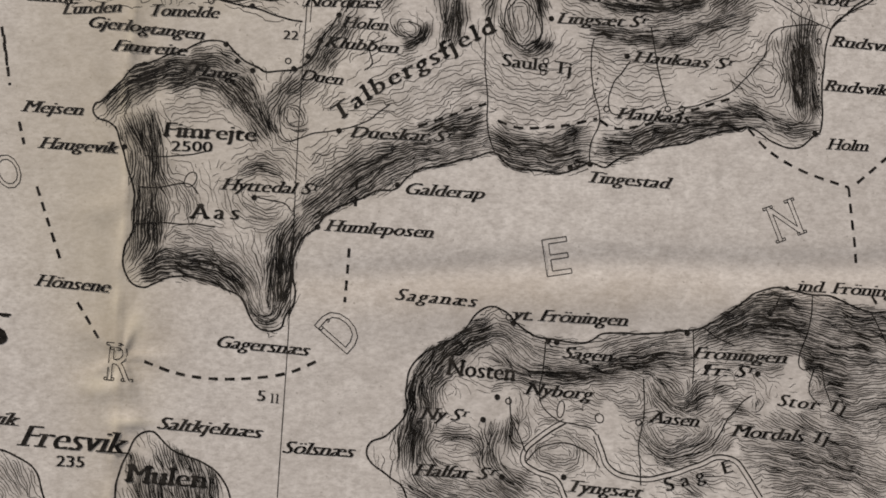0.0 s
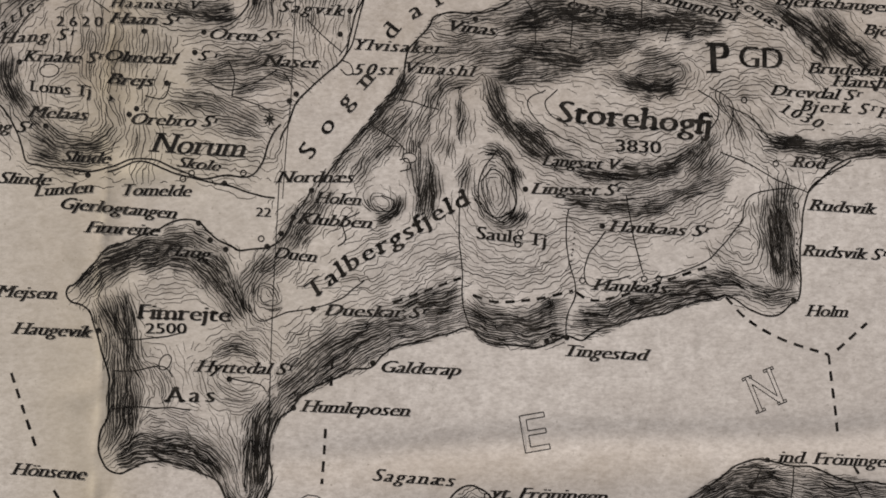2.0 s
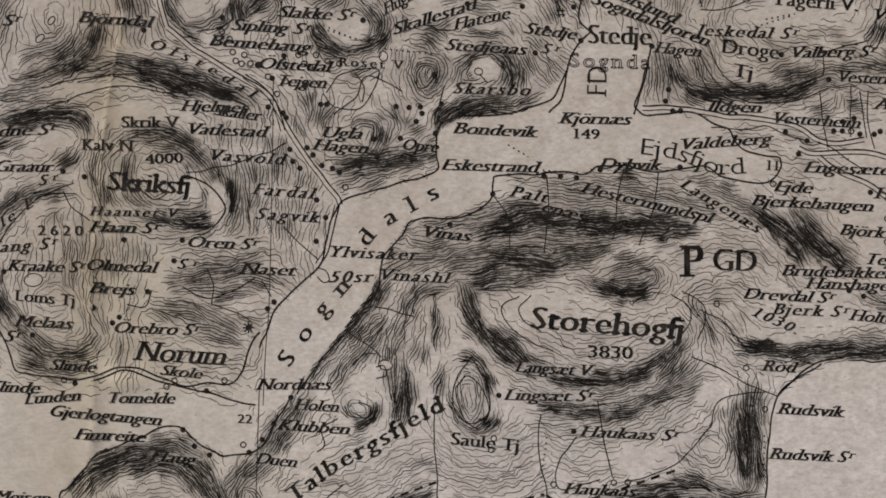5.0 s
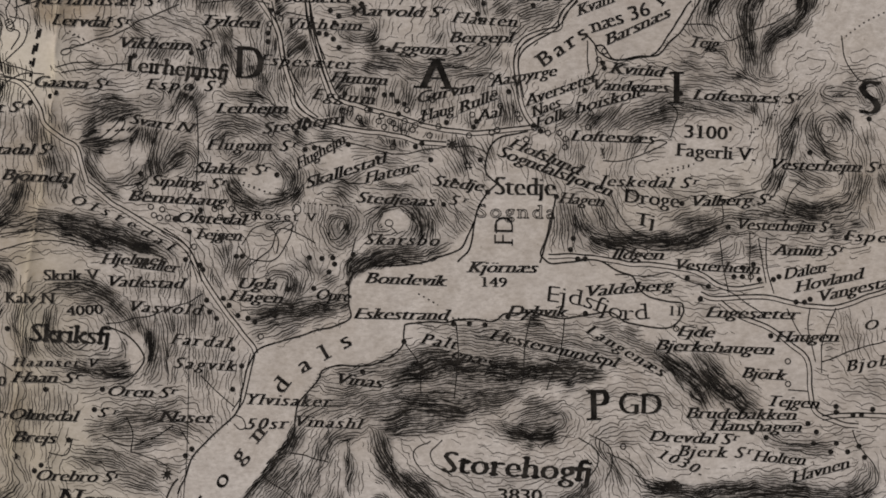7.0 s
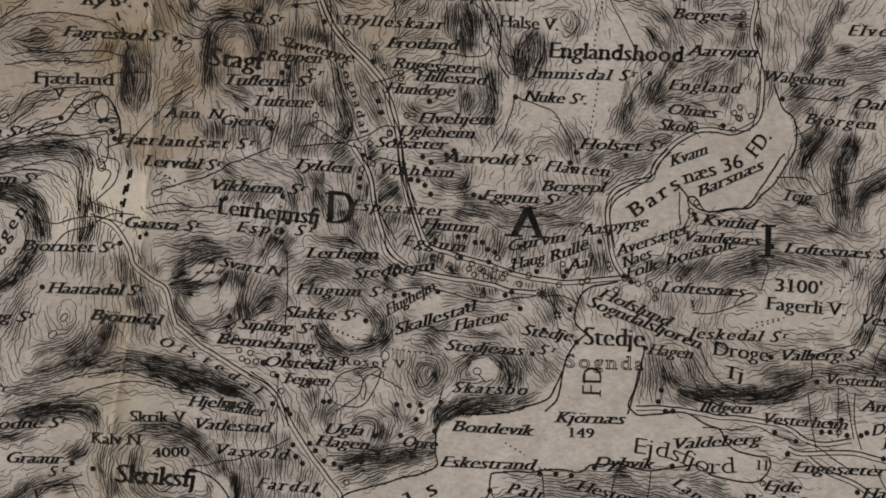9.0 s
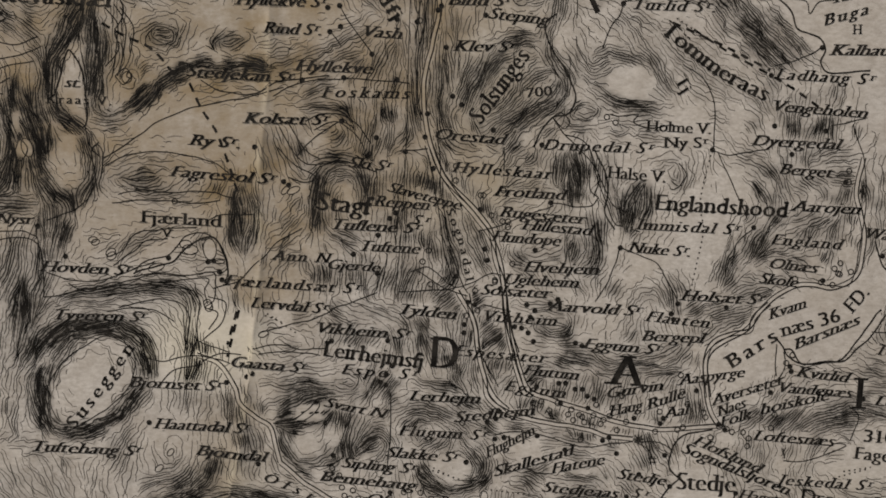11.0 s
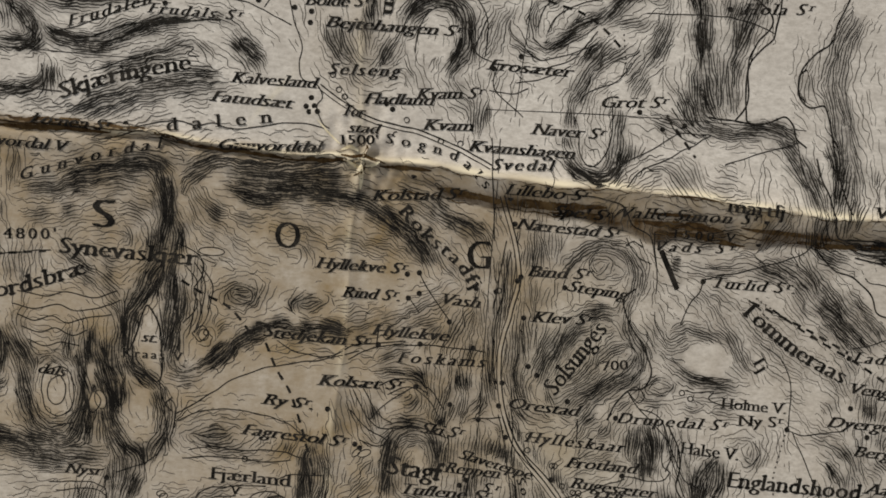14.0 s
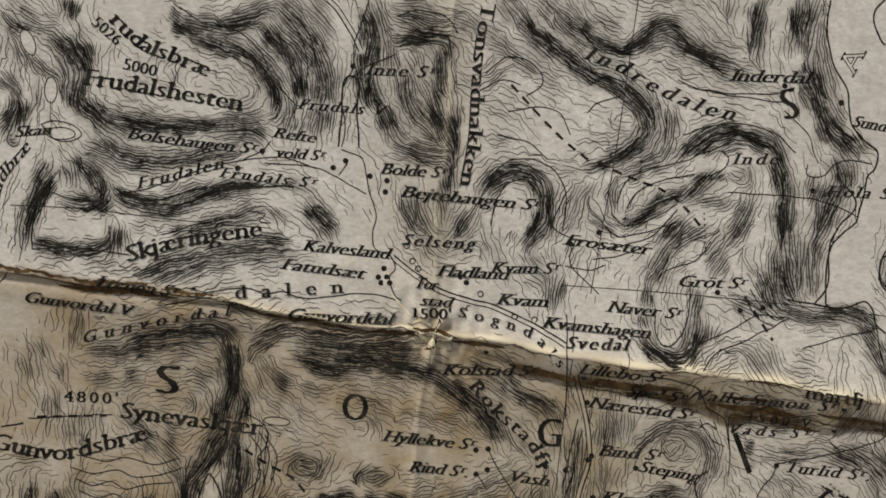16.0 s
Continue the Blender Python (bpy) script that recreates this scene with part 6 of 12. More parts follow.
stream(32.46, 66.6, 35, 66.57, 37.55, 67.49, 39.79, 68.42, 38.2, 68.57, 37.24, 67.5)
stream(39.85, 73.18, 41.11, 71.9, 40.12, 69.05)
stream(35.52, 57.69, 39.32, 57.33, 42.5, 58.12, 44.73, 58.86, 45.82, 59.48, 45.85, 61.7)
stream(30.15, 59.01, 32.35, 58.04, 35.52, 58.01)
stream(49.79, 57.54, 50.07, 55, 50.35, 52.47)
stream(54.08, 68.27, 53.4, 65.74, 51.44, 61.96)
stream(-45.09, 84.29, -41.92, 84.91, -38.76, 85.41, -35.59, 85.01, -34.64, 83.61, -34.95, 81.08, -34.64, 78.54, -34, 76.64)
stream(-34.32, 76.96, -32.42, 77.9, -29.89, 77.76)
stream(-45.09, 82.39, -42.56, 83.01, -39.39, 82.68, -37.49, 81.41)
stream(-43.82, 83.02, -40.02, 83.95, -36.85, 83.62, -35.9, 81.72, -36.22, 77.92)
pond(-32.4, 88.4, 0.6, 0.2, -0, 1, 7.3)
pond(-24.2, 96.6, 0.7, 0.4, 20, 1, 7.3)
stream(-9.56, 101.94, -8.62, 98.11, -7.68, 93.66, -7.06, 89.84, -6.12, 86.66)
stream(-7.07, 87.3, -5.8, 86.03, -3.9, 86.65, -2, 87.6, -0.73, 87.4)
stream(-10.87, 87.64, -8.97, 88.26, -6.44, 86.35)
stream(13.9, 98.02, 14.21, 95.47, 13.88, 93.25, 14.83, 92.8)
stream(8.84, 101.86, 10.1, 98.03, 11.03, 95.48, 11.98, 93.57, 12.93, 93.25)
stream(18.99, 100.54, 19.94, 99.26, 19.3, 97.99)
coast(-50.7, 107.05, -49.99, 109.61, -49.21, 111.54, -48.1, 110, -47.43, 107.81, -47.34, 103.36, -49.06, 103.81, -50.28, 104.52, -50.7, 107.05)
coast(-42.04, 86.85, -40.14, 87.57, -37.6, 88.31, -35.73, 90.32, -33.19, 91.06, -31.86, 89.17, -31.49, 87.24, -31.77, 85.93)
stream(-42.03, 86.53, -38.84, 86.97, -36.28, 86.74, -33.09, 87.18, -32.73, 85.9, -33, 83.94, -33.95, 83.25, -32.65, 82.65, -33.56, 80.66)
pond(-35.7, 89.7, 0.8, 0.6, -0, 1, 7.2)
pond(-33.5, 89.8, 0.8, 1.1, -0, 1, 7.2)
pond(-39.5, 87.6, 1.0, 0.4, 20, 1, 6.2)
pond(-33.6, 83.3, 0.5, 0.5, -0, 1, 7.2)
pond(-46.3, 90.3, 0.5, 0.3, 30, 1, 6.2)
pond(-44.5, 88.8, 0.6, 0.4, 20, 1, 6.2)
stream(-33.88, 92.97, -31.98, 93.69, -28.79, 93.81)
stream(11.01, 105.89, 12.3, 105.62, 14.2, 106.01, 13.61, 105.03, 15.56, 104.46, 18.1, 104.88)
stream(4.64, 105.33, 5.57, 106.01, 6.57, 105.08, 5.98, 104.1, 4.64, 105.33)
stream(6.01, 103.46, 7.95, 102.9, 8.97, 101.65, 10.06, 99.12, 11.5, 95.95, 13.49, 94.73)
stream(30.45, 123.77, 33.05, 122.93, 34.88, 124.26, 36.7, 125.59)
stream(24.62, 125.74, 25.36, 123.89, 26.97, 123.45, 28.62, 122.44, 31.2, 121.91, 35.05, 121.43, 39.36, 121.91)
stream(3.27, 121.45, 4.19, 122.12, 5.17, 121.53, 4.81, 122.45)
stream(3.23, 122.39, 4.58, 120.56, 6.2, 119.68)
stream(-25.89, 103.54, -23.89, 100.41, -21.95, 99.53, -18.78, 100.29)
stream(-24.96, 104.21, -22.95, 101.09, -21.33, 100.19)
stream(-23.05, 104.28, -20.23, 105.35, -17.65, 104.49, -15.65, 102.01)
stream(-22.07, 103.36, -19.56, 104.41, -17.61, 103.21, -16.27, 101.34)
stream(-21.58, 97.94, -21.3, 99.23, -18.77, 99.97, -14.9, 98.83)
stream(-9.34, 120.02, -9.82, 116.22, -10.63, 112.39, -10.67, 108.58, -10.02, 104.78)
stream(-10.02, 121.25, -10.38, 117.46, -10.99, 113.64)
coast(-60.88, 141.12, -58.41, 140.62, -56.01, 140.97, -53.08, 142.16, -48.88, 142.86, -45.87, 143.15, -42.85, 143.44)
stream(-56.29, 136.98, -53.35, 138.18, -50.38, 139.07, -48.6, 139.54, -47.44, 140.26, -45.61, 140.25, -46.15, 139.47, -44.92, 139.28)
stream(-70.04, 134.16, -65.83, 134.68, -62.18, 134.59, -59.74, 134.52)
stream(-62.09, 137.35, -61.6, 134.95)
stream(-65.02, 139.81, -63.5, 139.77, -62.96, 140.62, -64.26, 141.71, -65.28, 143.13, -65.68, 144.3)
stream(-68.7, 140.38, -66.25, 140, -64.41, 139.81)
stream(-70.04, 134.16, -70.22, 136.58, -68.95, 139.74, -68.54, 142.21)
coast(-38.4, 148.11, -38.43, 151.75, -38.52, 154.76, -37.88, 155.73, -36.89, 154.92, -36.8, 151.9, -36.28, 148.19)
stream(-14.54, 159.47, -11.41, 158.56, -8.27, 157.66, -5.6, 155.49, -4.75, 153.14)
stream(-2.46, 142.99, -5.41, 141.79, -7.5, 141.29, -9.15, 142.36)
stream(-1.5, 145.53, -4.35, 143.42, -6.72, 142.59, -8.66, 143.63)
stream(0.67, 148.18, 2.97, 149.62, 3.45, 150.88, 2.78, 151.43)
stream(2.6, 141.63, 0.96, 139.63, -1.95, 138.13, -2.74, 136.82)
stream(-12.97, 137.7, -10.48, 137.33, -8.71, 138.11)
coast(11.49, 136.32, 13.06, 136.15, 15.54, 136.08, 16.49, 135.86)
stream(1.93, 130.47, 5.44, 132.35, 8.33, 134.17, 11.42, 134.15)
stream(20.88, 135.34, 21.77, 132.95, 22.35, 130.53)
coast(25.99, 150.09, 24.95, 147.55, 24.5, 145.36, 22.45, 143.68, 21.23, 141.75, 21.24, 139.27, 22.41, 137.97, 24.14, 138.21, 24.96, 135.77, 25.89, 132.09, 26.92, 128.72, 27.6, 126.57)
stream(0.81, 136.7, 0.76, 132.97, -0.2, 130.72, -1.53, 130.01, -2.58, 131.51, -2.94, 133.97)
stream(2.6, 127.9, 4.3, 129.8, 7.7, 131.7, 11.9, 134.2)
stream(21.7, 134.0, 18.2, 132.9, 13.5, 131.1)
coast(16.07, 149.44, 17.81, 147.09, 16.14, 144.51, 15.4, 141.99, 15.5, 138.27, 14.3, 136.02)
stream(7.92, 137.78, 9.34, 135.39, 10.66, 134.54)
stream(7.34, 137.13, 9.08, 134.75, 10.4, 133.9)
stream(6.79, 136.16, 8.19, 134.07, 10.13, 133.26)
dashes(6.79, 136.16, 10.25, 131.71)
dots(1.47, 144.8, 2.14, 139.89)
stream(-3.81, 126.74, -0.04, 126.67, 2.52, 125.9, 1.68, 124.59)
stream(1.68, 124.59, 2.55, 125.58, 3.93, 123.79, 5.9, 122.66, 6.75, 119.57)
stream(6.17, 123.31, 6.75, 119.57, 6.98, 116.44)
dashes(17.72, 116.18, 23.59, 113.71, 28.85, 111.19)
stream(-44.14, 108.73, -42.94, 109.76, -42.26, 108.85, -43.15, 107.85, -44.14, 108.73)
pond(-42.4, 118.0, 1.3, 0.5, -0, 1, 5.5)
stream(-45.17, 116.24, -43.82, 114.44, -44, 111.9, -44.46, 108.71)
stream(-44.25, 116.61, -42.88, 114.5, -43.06, 111.96, -43.83, 108.75)
stream(-43.61, 116.34, -42.05, 114.24, -42.4, 111.37)
stream(6.89, 29.33, 8.65, 26.26, 8.89, 23.23, 6.77, 22.04, 5, 23.86, 5.35, 26.9, 6.89, 29.33)
stream(-7.57, 22.76, -9.35, 21.57, -9.06, 19.77, -9.95, 19.19)
stream(-5.17, 24.55, -3.98, 23.93, -4.59, 22.73, -5.78, 23.35)
stream(-3.36, 28.17, -2.45, 28.47, -2.28, 27.25, -3.37, 26.96)
stream(-3.31, 34.91, -0.9, 34.28, 0.91, 33.66)
stream(23.4, 15.29, 26.45, 16.15, 29.52, 17.63, 32.71, 21.22, 34.06, 24.25, 38.98, 24.82)
stream(20.69, 24.35, 21.18, 20.71, 22.22, 15.9)
stream(-5.81, 28.5, -4.57, 29.73, -3.33, 29.73)
stream(5.27, 25.95, 6.53, 27.18, 8.05, 25.93, 8.93, 23.45, 7.96, 21.61, 6.43, 22.24, 5.54, 24.09, 5.27, 25.95)
stream(-30.12, 49.14, -28.22, 47.53, -26.97, 46.89, -25.74, 47.53)
coast(-23.59, 49.47, -22.03, 48.82, -20.13, 47.21, -19.49, 45.6, -20.71, 43.99, -22.57, 43.67, -24.45, 44.64)
stream(-51.29, 69.02, -52.27, 71.88, -50.74, 75.74, -47.93, 78.35, -45.1, 79.69, -42.55, 78.47, -41.77, 76.57, -43.11, 73.35, -46.24, 70.41, -49.39, 68.87, -51.16, 68.83)
stream(-40.64, 77.24, -38.73, 76.96, -36.21, 77.65, -33.04, 77.4, -31.13, 76.81)
stream(-39.32, 74.08, -37.45, 76.03, -34.3, 76.74)
pond(-53.9, 100.7, 0.6, 1.1, 10, 1, 6.5)
stream(-45.65, 97.41, -45.37, 99.94, -46.02, 101.18, -46.64, 100.54, -45.68, 99.8)
stream(-51.82, 86.84, -48.97, 85.95, -45.82, 86.02, -42.67, 87.05, -39.54, 88.39)
stream(-52.1, 83.98, -48.32, 84.7, -43.91, 85.43, -39.5, 85.85, -36.33, 85.29, -35.36, 83.72)
stream(-58.47, 90.17, -55.32, 90.56, -52.8, 89.98, -52.14, 87.78, -52.1, 83.98)
stream(33.99, -4.16, 32.86, -6.24)
stream(37.37, -11.81, 36.7, -14.16, 37.84, -15.9)
stream(-70.16, 147.51, -68.99, 147.92, -66.86, 147.7, -65.87, 146.71, -67.31, 145.84, -68.85, 146.12, -70.16, 147.51)
stream(-45.69, 161.89, -43.68, 159.68, -42.52, 156.79, -42.55, 153.77)
stream(-44.14, 161.44, -42.08, 158.64, -41.16, 155.11)
stream(-56.48, 161.15, -53.97, 159.9, -50.3, 159.35, -47.72, 157.49, -46.31, 155.22)
stream(-46.26, 154.62, -44.3, 153, -42.99, 151.92, -41.84, 152.63)
stream(-33.65, 162.45, -31.3, 163.28, -28.25, 162.97, -26.87, 161.3)
stream(-23.47, 157.41, -21.23, 159.43, -18.1, 158.53, -17.32, 156.79, -19.01, 155.42)
stream(-23.89, 155.56, -21.6, 156.98, -19.73, 156.56)
stream(-20.65, 153.45, -18.29, 154.28, -15.21, 153.96, -13.76, 151.68)
stream(-21.62, 150.93, -18.54, 150.61, -15.94, 149.04)
stream(-12.19, 154.25, -11.1, 155.57, -8.75, 156.4)
stream(-24.32, 140.92, -22.79, 144.12, -21.27, 147.31, -18.36, 148.81, -15.22, 147.89, -13.7, 144.98, -13.64, 141.32)
stream(-21.29, 141.21, -20.97, 144.29, -19.33, 146.28, -16.85, 145.9, -15.95, 142.94, -16.92, 140.4)
stream(-8.18, 144.9, -7.22, 147.43, -4.91, 148.87, -1.95, 149.76, 0.96, 151.25, 3.86, 152.75)
stream(-6.9, 144.41, -5.88, 146.34, -3.58, 147.78, 0, 148.73)
stream(-1.66, 152.83, 0.67, 153.96, 4.27, 154.61, 8.01, 154.06, 10.67, 152.18)
stream(-43.84, 95.72, -41.3, 96.35, -38.13, 96.02, -34.32, 96.32, -30.52, 95.66)
stream(-44.47, 94.77, -40.03, 95.2, -35.59, 94.92, -32.42, 95.35)
stream(-45.11, 98.91, -42.58, 100.17, -38.13, 100.47, -33.05, 99.49, -30.52, 97.57)
stream(-26.07, 101.37, -24.17, 99.45, -21.63, 98.17, -22.9, 97.54, -24.8, 98.18)
stream(-35.3, 59.71, -30.22, 60.54, -25.16, 60.09, -20.76, 58.71, -17, 57.04)
stream(-28.62, 78.61, -25.44, 79.16, -22.91, 78.59, -20.36, 78.91)
stream(-28, 77.95, -24.82, 78.38, -21.02, 77.9)
stream(31.9, 62.46, 34.33, 58.59, 37.44, 56.61, 42.5, 56.48, 46.35, 57.97)
stream(31.55, 61.2, 33.66, 57.34, 37.4, 55.34)
stream(33.19, 63.06, 34.99, 59.52, 38.1, 57.54, 41.9, 57.45)
stream(-63.67, 109.63, -61.76, 109.12, -59.9, 109.62, -57.98, 108.99, -56.13, 109.61, -53.03, 110.31)
stream(-62.98, 108.41, -61.07, 107.78, -59.21, 108.4, -57.3, 107.77, -55.76, 108.37)
stream(-64.35, 110.85, -61.82, 110.38, -59.33, 110.92, -56.8, 110.45, -53.7, 111.28, -52.17, 112.01)
stream(-62.29, 106.94, -60.37, 106.3, -58.51, 106.93, -56.61, 106.54)
stream(-63.79, 112.27, -60.63, 111.85, -58.15, 112.38, -55, 112.08, -52.54, 113.12)
stream(-60.64, 101.34, -60.23, 103.27, -58.38, 104.15, -57.18, 102.83, -57.16, 99.65, -58.48, 98.42, -59.91, 99.22, -60.64, 101.34)
stream(-59.89, 101.39, -59.56, 102.55, -58.46, 103.13, -57.89, 101.89, -58.07, 100.23, -58.93, 99.79, -59.71, 100.38, -59.89, 101.39)
stream(-46.06, 118.7, -43.99, 117.57, -43.14, 115.74, -44.1, 113.79, -43.69, 111.92, -45.15, 109.93)
pond(-42.8, 108.7, 0.5, 0.7, -0, 1, 0.5)
stream(12.34, 35.82, 10.43, 34.56, 11.32, 32.53, 13.46, 30.76, 15.93, 29.87)
stream(13.6, 35.81, 12.31, 34.55, 12.89, 33.03, 14.74, 31.89)
stream(28.76, 35.76, 30.6, 34.48, 30.9, 32.7, 29.81, 31.06)
stream(30.05, 36.14, 32.26, 34.47, 32.41, 32.44, 31.69, 30.79)

# ---- churches and farms ----
farm(-23.28, 19.92)
farm(-34.74, 10.55)
farm(-6.29, 6.87)
farm(-12.47, 12.56)
farm(-14.53, 2.36)
farm(-17.33, 19.17)
farm(-15.87, 20.54)
farm(-12.67, 25.09)
farm(-14.59, 22.22)
farm(-21.15, 5.37)
farm(9.96, 25.03)
farm(18.02, 21.01)
farm(11.87, 8.91)
farm(38.12, 12.94)
farm(13.97, 9.3)
farm(24.03, -8.38)
farm(9.52, -9.25)
farm(10.4, -9.42)
farm(4.24, -15.09)
farm(2.78, -17.4)
farm(4.71, -23.22)
farm(11.09, -23.2)
farm(5.87, -7.46)
farm(31.38, -12.55)
farm(34.61, -3.67)
farm(32.74, -6.24)
farm(-24.52, 21.73)
farm(-21.66, 18.91)
ring(38.86, 23.06)
ring(36.75, 18.48)
ring(23.84, 15.37)
ring(15.77, 15.24)
ring(12.59, 9.41)
ring(9.03, 19.13)
ring(5.4, -6.88)
ring(5.4, -15.49)
ring(18.86, -17.61)
ring(22.32, 15.34)
ring(9.34, 20.36)
ring(-17.95, 20.01)
farm(-24.22, 42.4)
farm(-25.17, 40.18)
farm(-34.06, 35.17)
farm(-31.28, 34.1)
farm(-28.11, 36.84)
farm(-32.06, 33.48)
farm(-40.81, 32.28)
farm(-30.58, 42.54)
farm(-43.81, 39.27)
farm(-34.78, 49.46)
farm(-37.09, 50.1)
farm(-36.23, 26.96)
farm(-21.87, 25.94)
farm(-9.5, 46.56)
farm(-8.56, 44.63)
farm(-9.62, 42.06)
farm(-17.07, 32.85)
farm(-15.05, 34.78)
farm(-14.32, 35.53)
farm(-12.33, 52.09)
farm(-12.02, 50.78)
farm(-11.26, 50.0)
farm(-10.44, 52.23)
farm(-9.81, 51.44)
farm(-8.87, 50.27)
farm(-7.73, 49.94)
farm(-6.98, 49.49)
farm(-4.76, 50.14)
farm(-2.86, 51.12)
farm(0.69, 56.41)
farm(-0.71, 56.54)
farm(1.44, 54.89)
farm(2.09, 55.75)
farm(4.21, 56.75)
farm(3.52, 53.57)
farm(-0.3, 53.1)
farm(-14.57, 56.69)
farm(-12.98, 56.03)
farm(-12.66, 55.51)
farm(-10.45, 59.03)
farm(28.92, 57.97)
farm(29.34, 55.63)
farm(30.18, 55.63)
farm(41.59, 53.18)
farm(43.94, 52.19)
farm(47.87, 54.2)
farm(49.07, 54.54)
farm(9.64, 46.89)
farm(17.02, 48.72)
farm(18.74, 48.52)
farm(21.33, 49.38)
farm(30.03, 49.52)
farm(15.23, 48.72)
farm(4.95, 43.65)
farm(-47.69, 55.41)
farm(48.25, 35.82)
farm(49.81, 35.17)
ring(40.15, 47.55)
ring(36.9, 27.62)
ring(-19.88, 27.04)
ring(-25.35, 27.07)
ring(-26.25, 26.46)
ring(-37.44, 27.33)
ring(-6.35, 47.86)
ring(33.79, 34.59)
farm(7.99, 79.92)
farm(9.55, 73.82)
farm(8.94, 74.6)
farm(6.99, 75.29)
farm(15.01, 71.33)
farm(18.38, 71.37)
farm(18.04, 70.75)
farm(11.46, 68.69)
farm(13.13, 67.18)
farm(7.18, 67.52)
farm(6.49, 72.95)
farm(9.65, 72.42)
farm(-1.48, 71.68)
farm(-0.86, 71.03)
farm(18.71, 67.04)
farm(19.44, 63.4)
farm(14.46, 62.13)
farm(27.15, 62.7)
farm(25.58, 70.11)
farm(24.84, 70.77)
farm(32.95, 77.06)
farm(30.65, 74.57)
farm(41.44, 73.98)
farm(41.26, 61.58)
farm(46.37, 58.79)
farm(46.84, 53.21)
farm(47.79, 53.18)
farm(49.68, 52.82)
farm(51.26, 52.78)
farm(51.9, 53.08)
farm(53.71, 50.19)
farm(54.66, 50.16)
farm(55.3, 50.46)
farm(42.97, 50.77)
farm(28.57, 56.71)
farm(5.82, 84.89)
farm(3.24, 83.55)
farm(2.3, 84.21)
farm(3.16, 80.04)
farm(2.55, 81.01)
farm(0.98, 81.69)
farm(-4.37, 84.38)
farm(-4.74, 81.83)
farm(-4.76, 80.88)
farm(-28.67, 75.74)
farm(-31.55, 74.67)
farm(-27.92, 65.23)
farm(-19.34, 66.41)
farm(-15.65, 61.25)
farm(-14.09, 59.81)
farm(-12.78, 62.19)
farm(-4.14, 65.9)
farm(-0.91, 68.68)
farm(-1.82, 70.61)
farm(-13.47, 74.72)
farm(-12.79, 76.93)
farm(-19.71, 79.66)
farm(-13.36, 79.82)
farm(3.45, 59.88)
farm(18.82, 83.47)
farm(19.12, 82.83)
farm(15.8, 64.77)
farm(55.83, 66.93)
farm(59.64, 57.32)
farm(62.61, 70.58)
farm(57.74, 37.78)
farm(55.46, 35.63)
farm(57.76, 38.41)
farm(59.62, 37.42)
farm(60.57, 37.39)
farm(61.85, 37.99)
farm(57.63, 34.32)
farm(58.86, 33.34)
farm(60.14, 33.94)
farm(60.73, 32.67)
farm(56.97, 33.39)
farm(55.1, 34.38)
farm(54.54, 36.6)
farm(50.74, 46.47)
ring(-4.67, 70.49)
ring(3.63, 72.83)
ring(6.17, 72.95)
ring(7.41, 71.65)
ring(8.67, 71.62)
ring(8.02, 71.0)
ring(9.29, 70.78)
ring(10.23, 70.31)
ring(11.52, 71.1)
ring(12.5, 72.48)
ring(12.16, 71.53)
ring(13.07, 69.92)
ring(17.51, 69.81)
ring(20.06, 70.06)
ring(20.7, 70.36)
ring(23.27, 71.57)
ring(25.77, 70.23)
ring(26.4, 69.9)
ring(27.67, 69.87)
ring(28.26, 68.26)
ring(20.22, 76.42)
ring(20.49, 74.5)
ring(11.19, 70.6)
ring(8.92, 68.75)
ring(-11.19, 62.27)
ring(-10.58, 61.31)
ring(-9.29, 62.23)
ring(-8.04, 61.56)
ring(-6.78, 61.21)
ring(-9.95, 60.97)
ring(32.34, 78.03)
ring(33.0, 78.97)
ring(48.74, 53.16)
ring(52.55, 43.58)
ring(52.47, 41.06)
ring(-0.05, 50.91)
ring(10.61, 72.84)
church(15.59, 68.9)
chapel(17.3, 66.44)
church(-17.17, 32.76)
farm(12.72, 90.9)
farm(19.53, 84.65)
farm(27.83, 93.5)
farm(42.71, 90.58)
farm(48.73, 90.55)
farm(-25.31, 97.55)
farm(-32.42, 87.29)
farm(-17.39, 89.57)
farm(-14.67, 87.46)
farm(-5.8, 87.3)
farm(-3.59, 84.11)
farm(-2.62, 90.46)
farm(-2.31, 89.19)
farm(3.08, 90.43)
farm(4.96, 84.4)
farm(8.74, 79.62)
farm(2.74, 82.82)
farm(-13.39, 93.68)
farm(-12.76, 94.32)
farm(-14.66, 91.78)
farm(-8.62, 99.39)
farm(-3.24, 94.91)
farm(25.11, 84.31)
farm(36.03, 87.62)
farm(38.02, 98.87)
farm(32.78, 77.62)
farm(-29.26, 75.35)
farm(-40.33, 69.83)
farm(4.69, 95.83)
farm(-33.69, 88.37)
farm(-33.05, 88.49)
farm(-38.12, 88.71)
farm(1.78, 81.56)
farm(-0.74, 86.01)
ring(-2.92, 96.5)
ring(-1.97, 94.27)
ring(-0.07, 93.62)
ring(0.54, 88.86)
ring(-1.37, 86.96)
ring(-8.96, 90.17)
ring(38.35, 100.14)
ring(37.94, 89.65)
ring(37.3, 89.02)
ring(37.93, 88.38)
ring(39.2, 88.69)
ring(32.86, 87.76)
ring(-6.08, 99.69)
ring(-0.69, 97.12)
ring(-3.59, 85.7)
ring(-9.6, 88.9)
farm(-19.35, 117.11)
farm(-20.39, 114.23)
farm(-8.09, 117.36)
farm(-8.45, 116.9)
farm(12.12, 118.14)
farm(28.99, 110.6)
farm(-28.56, 101.33)
farm(-49.68, 88.64)
farm(-52.79, 91.95)
farm(-32.11, 86.37)
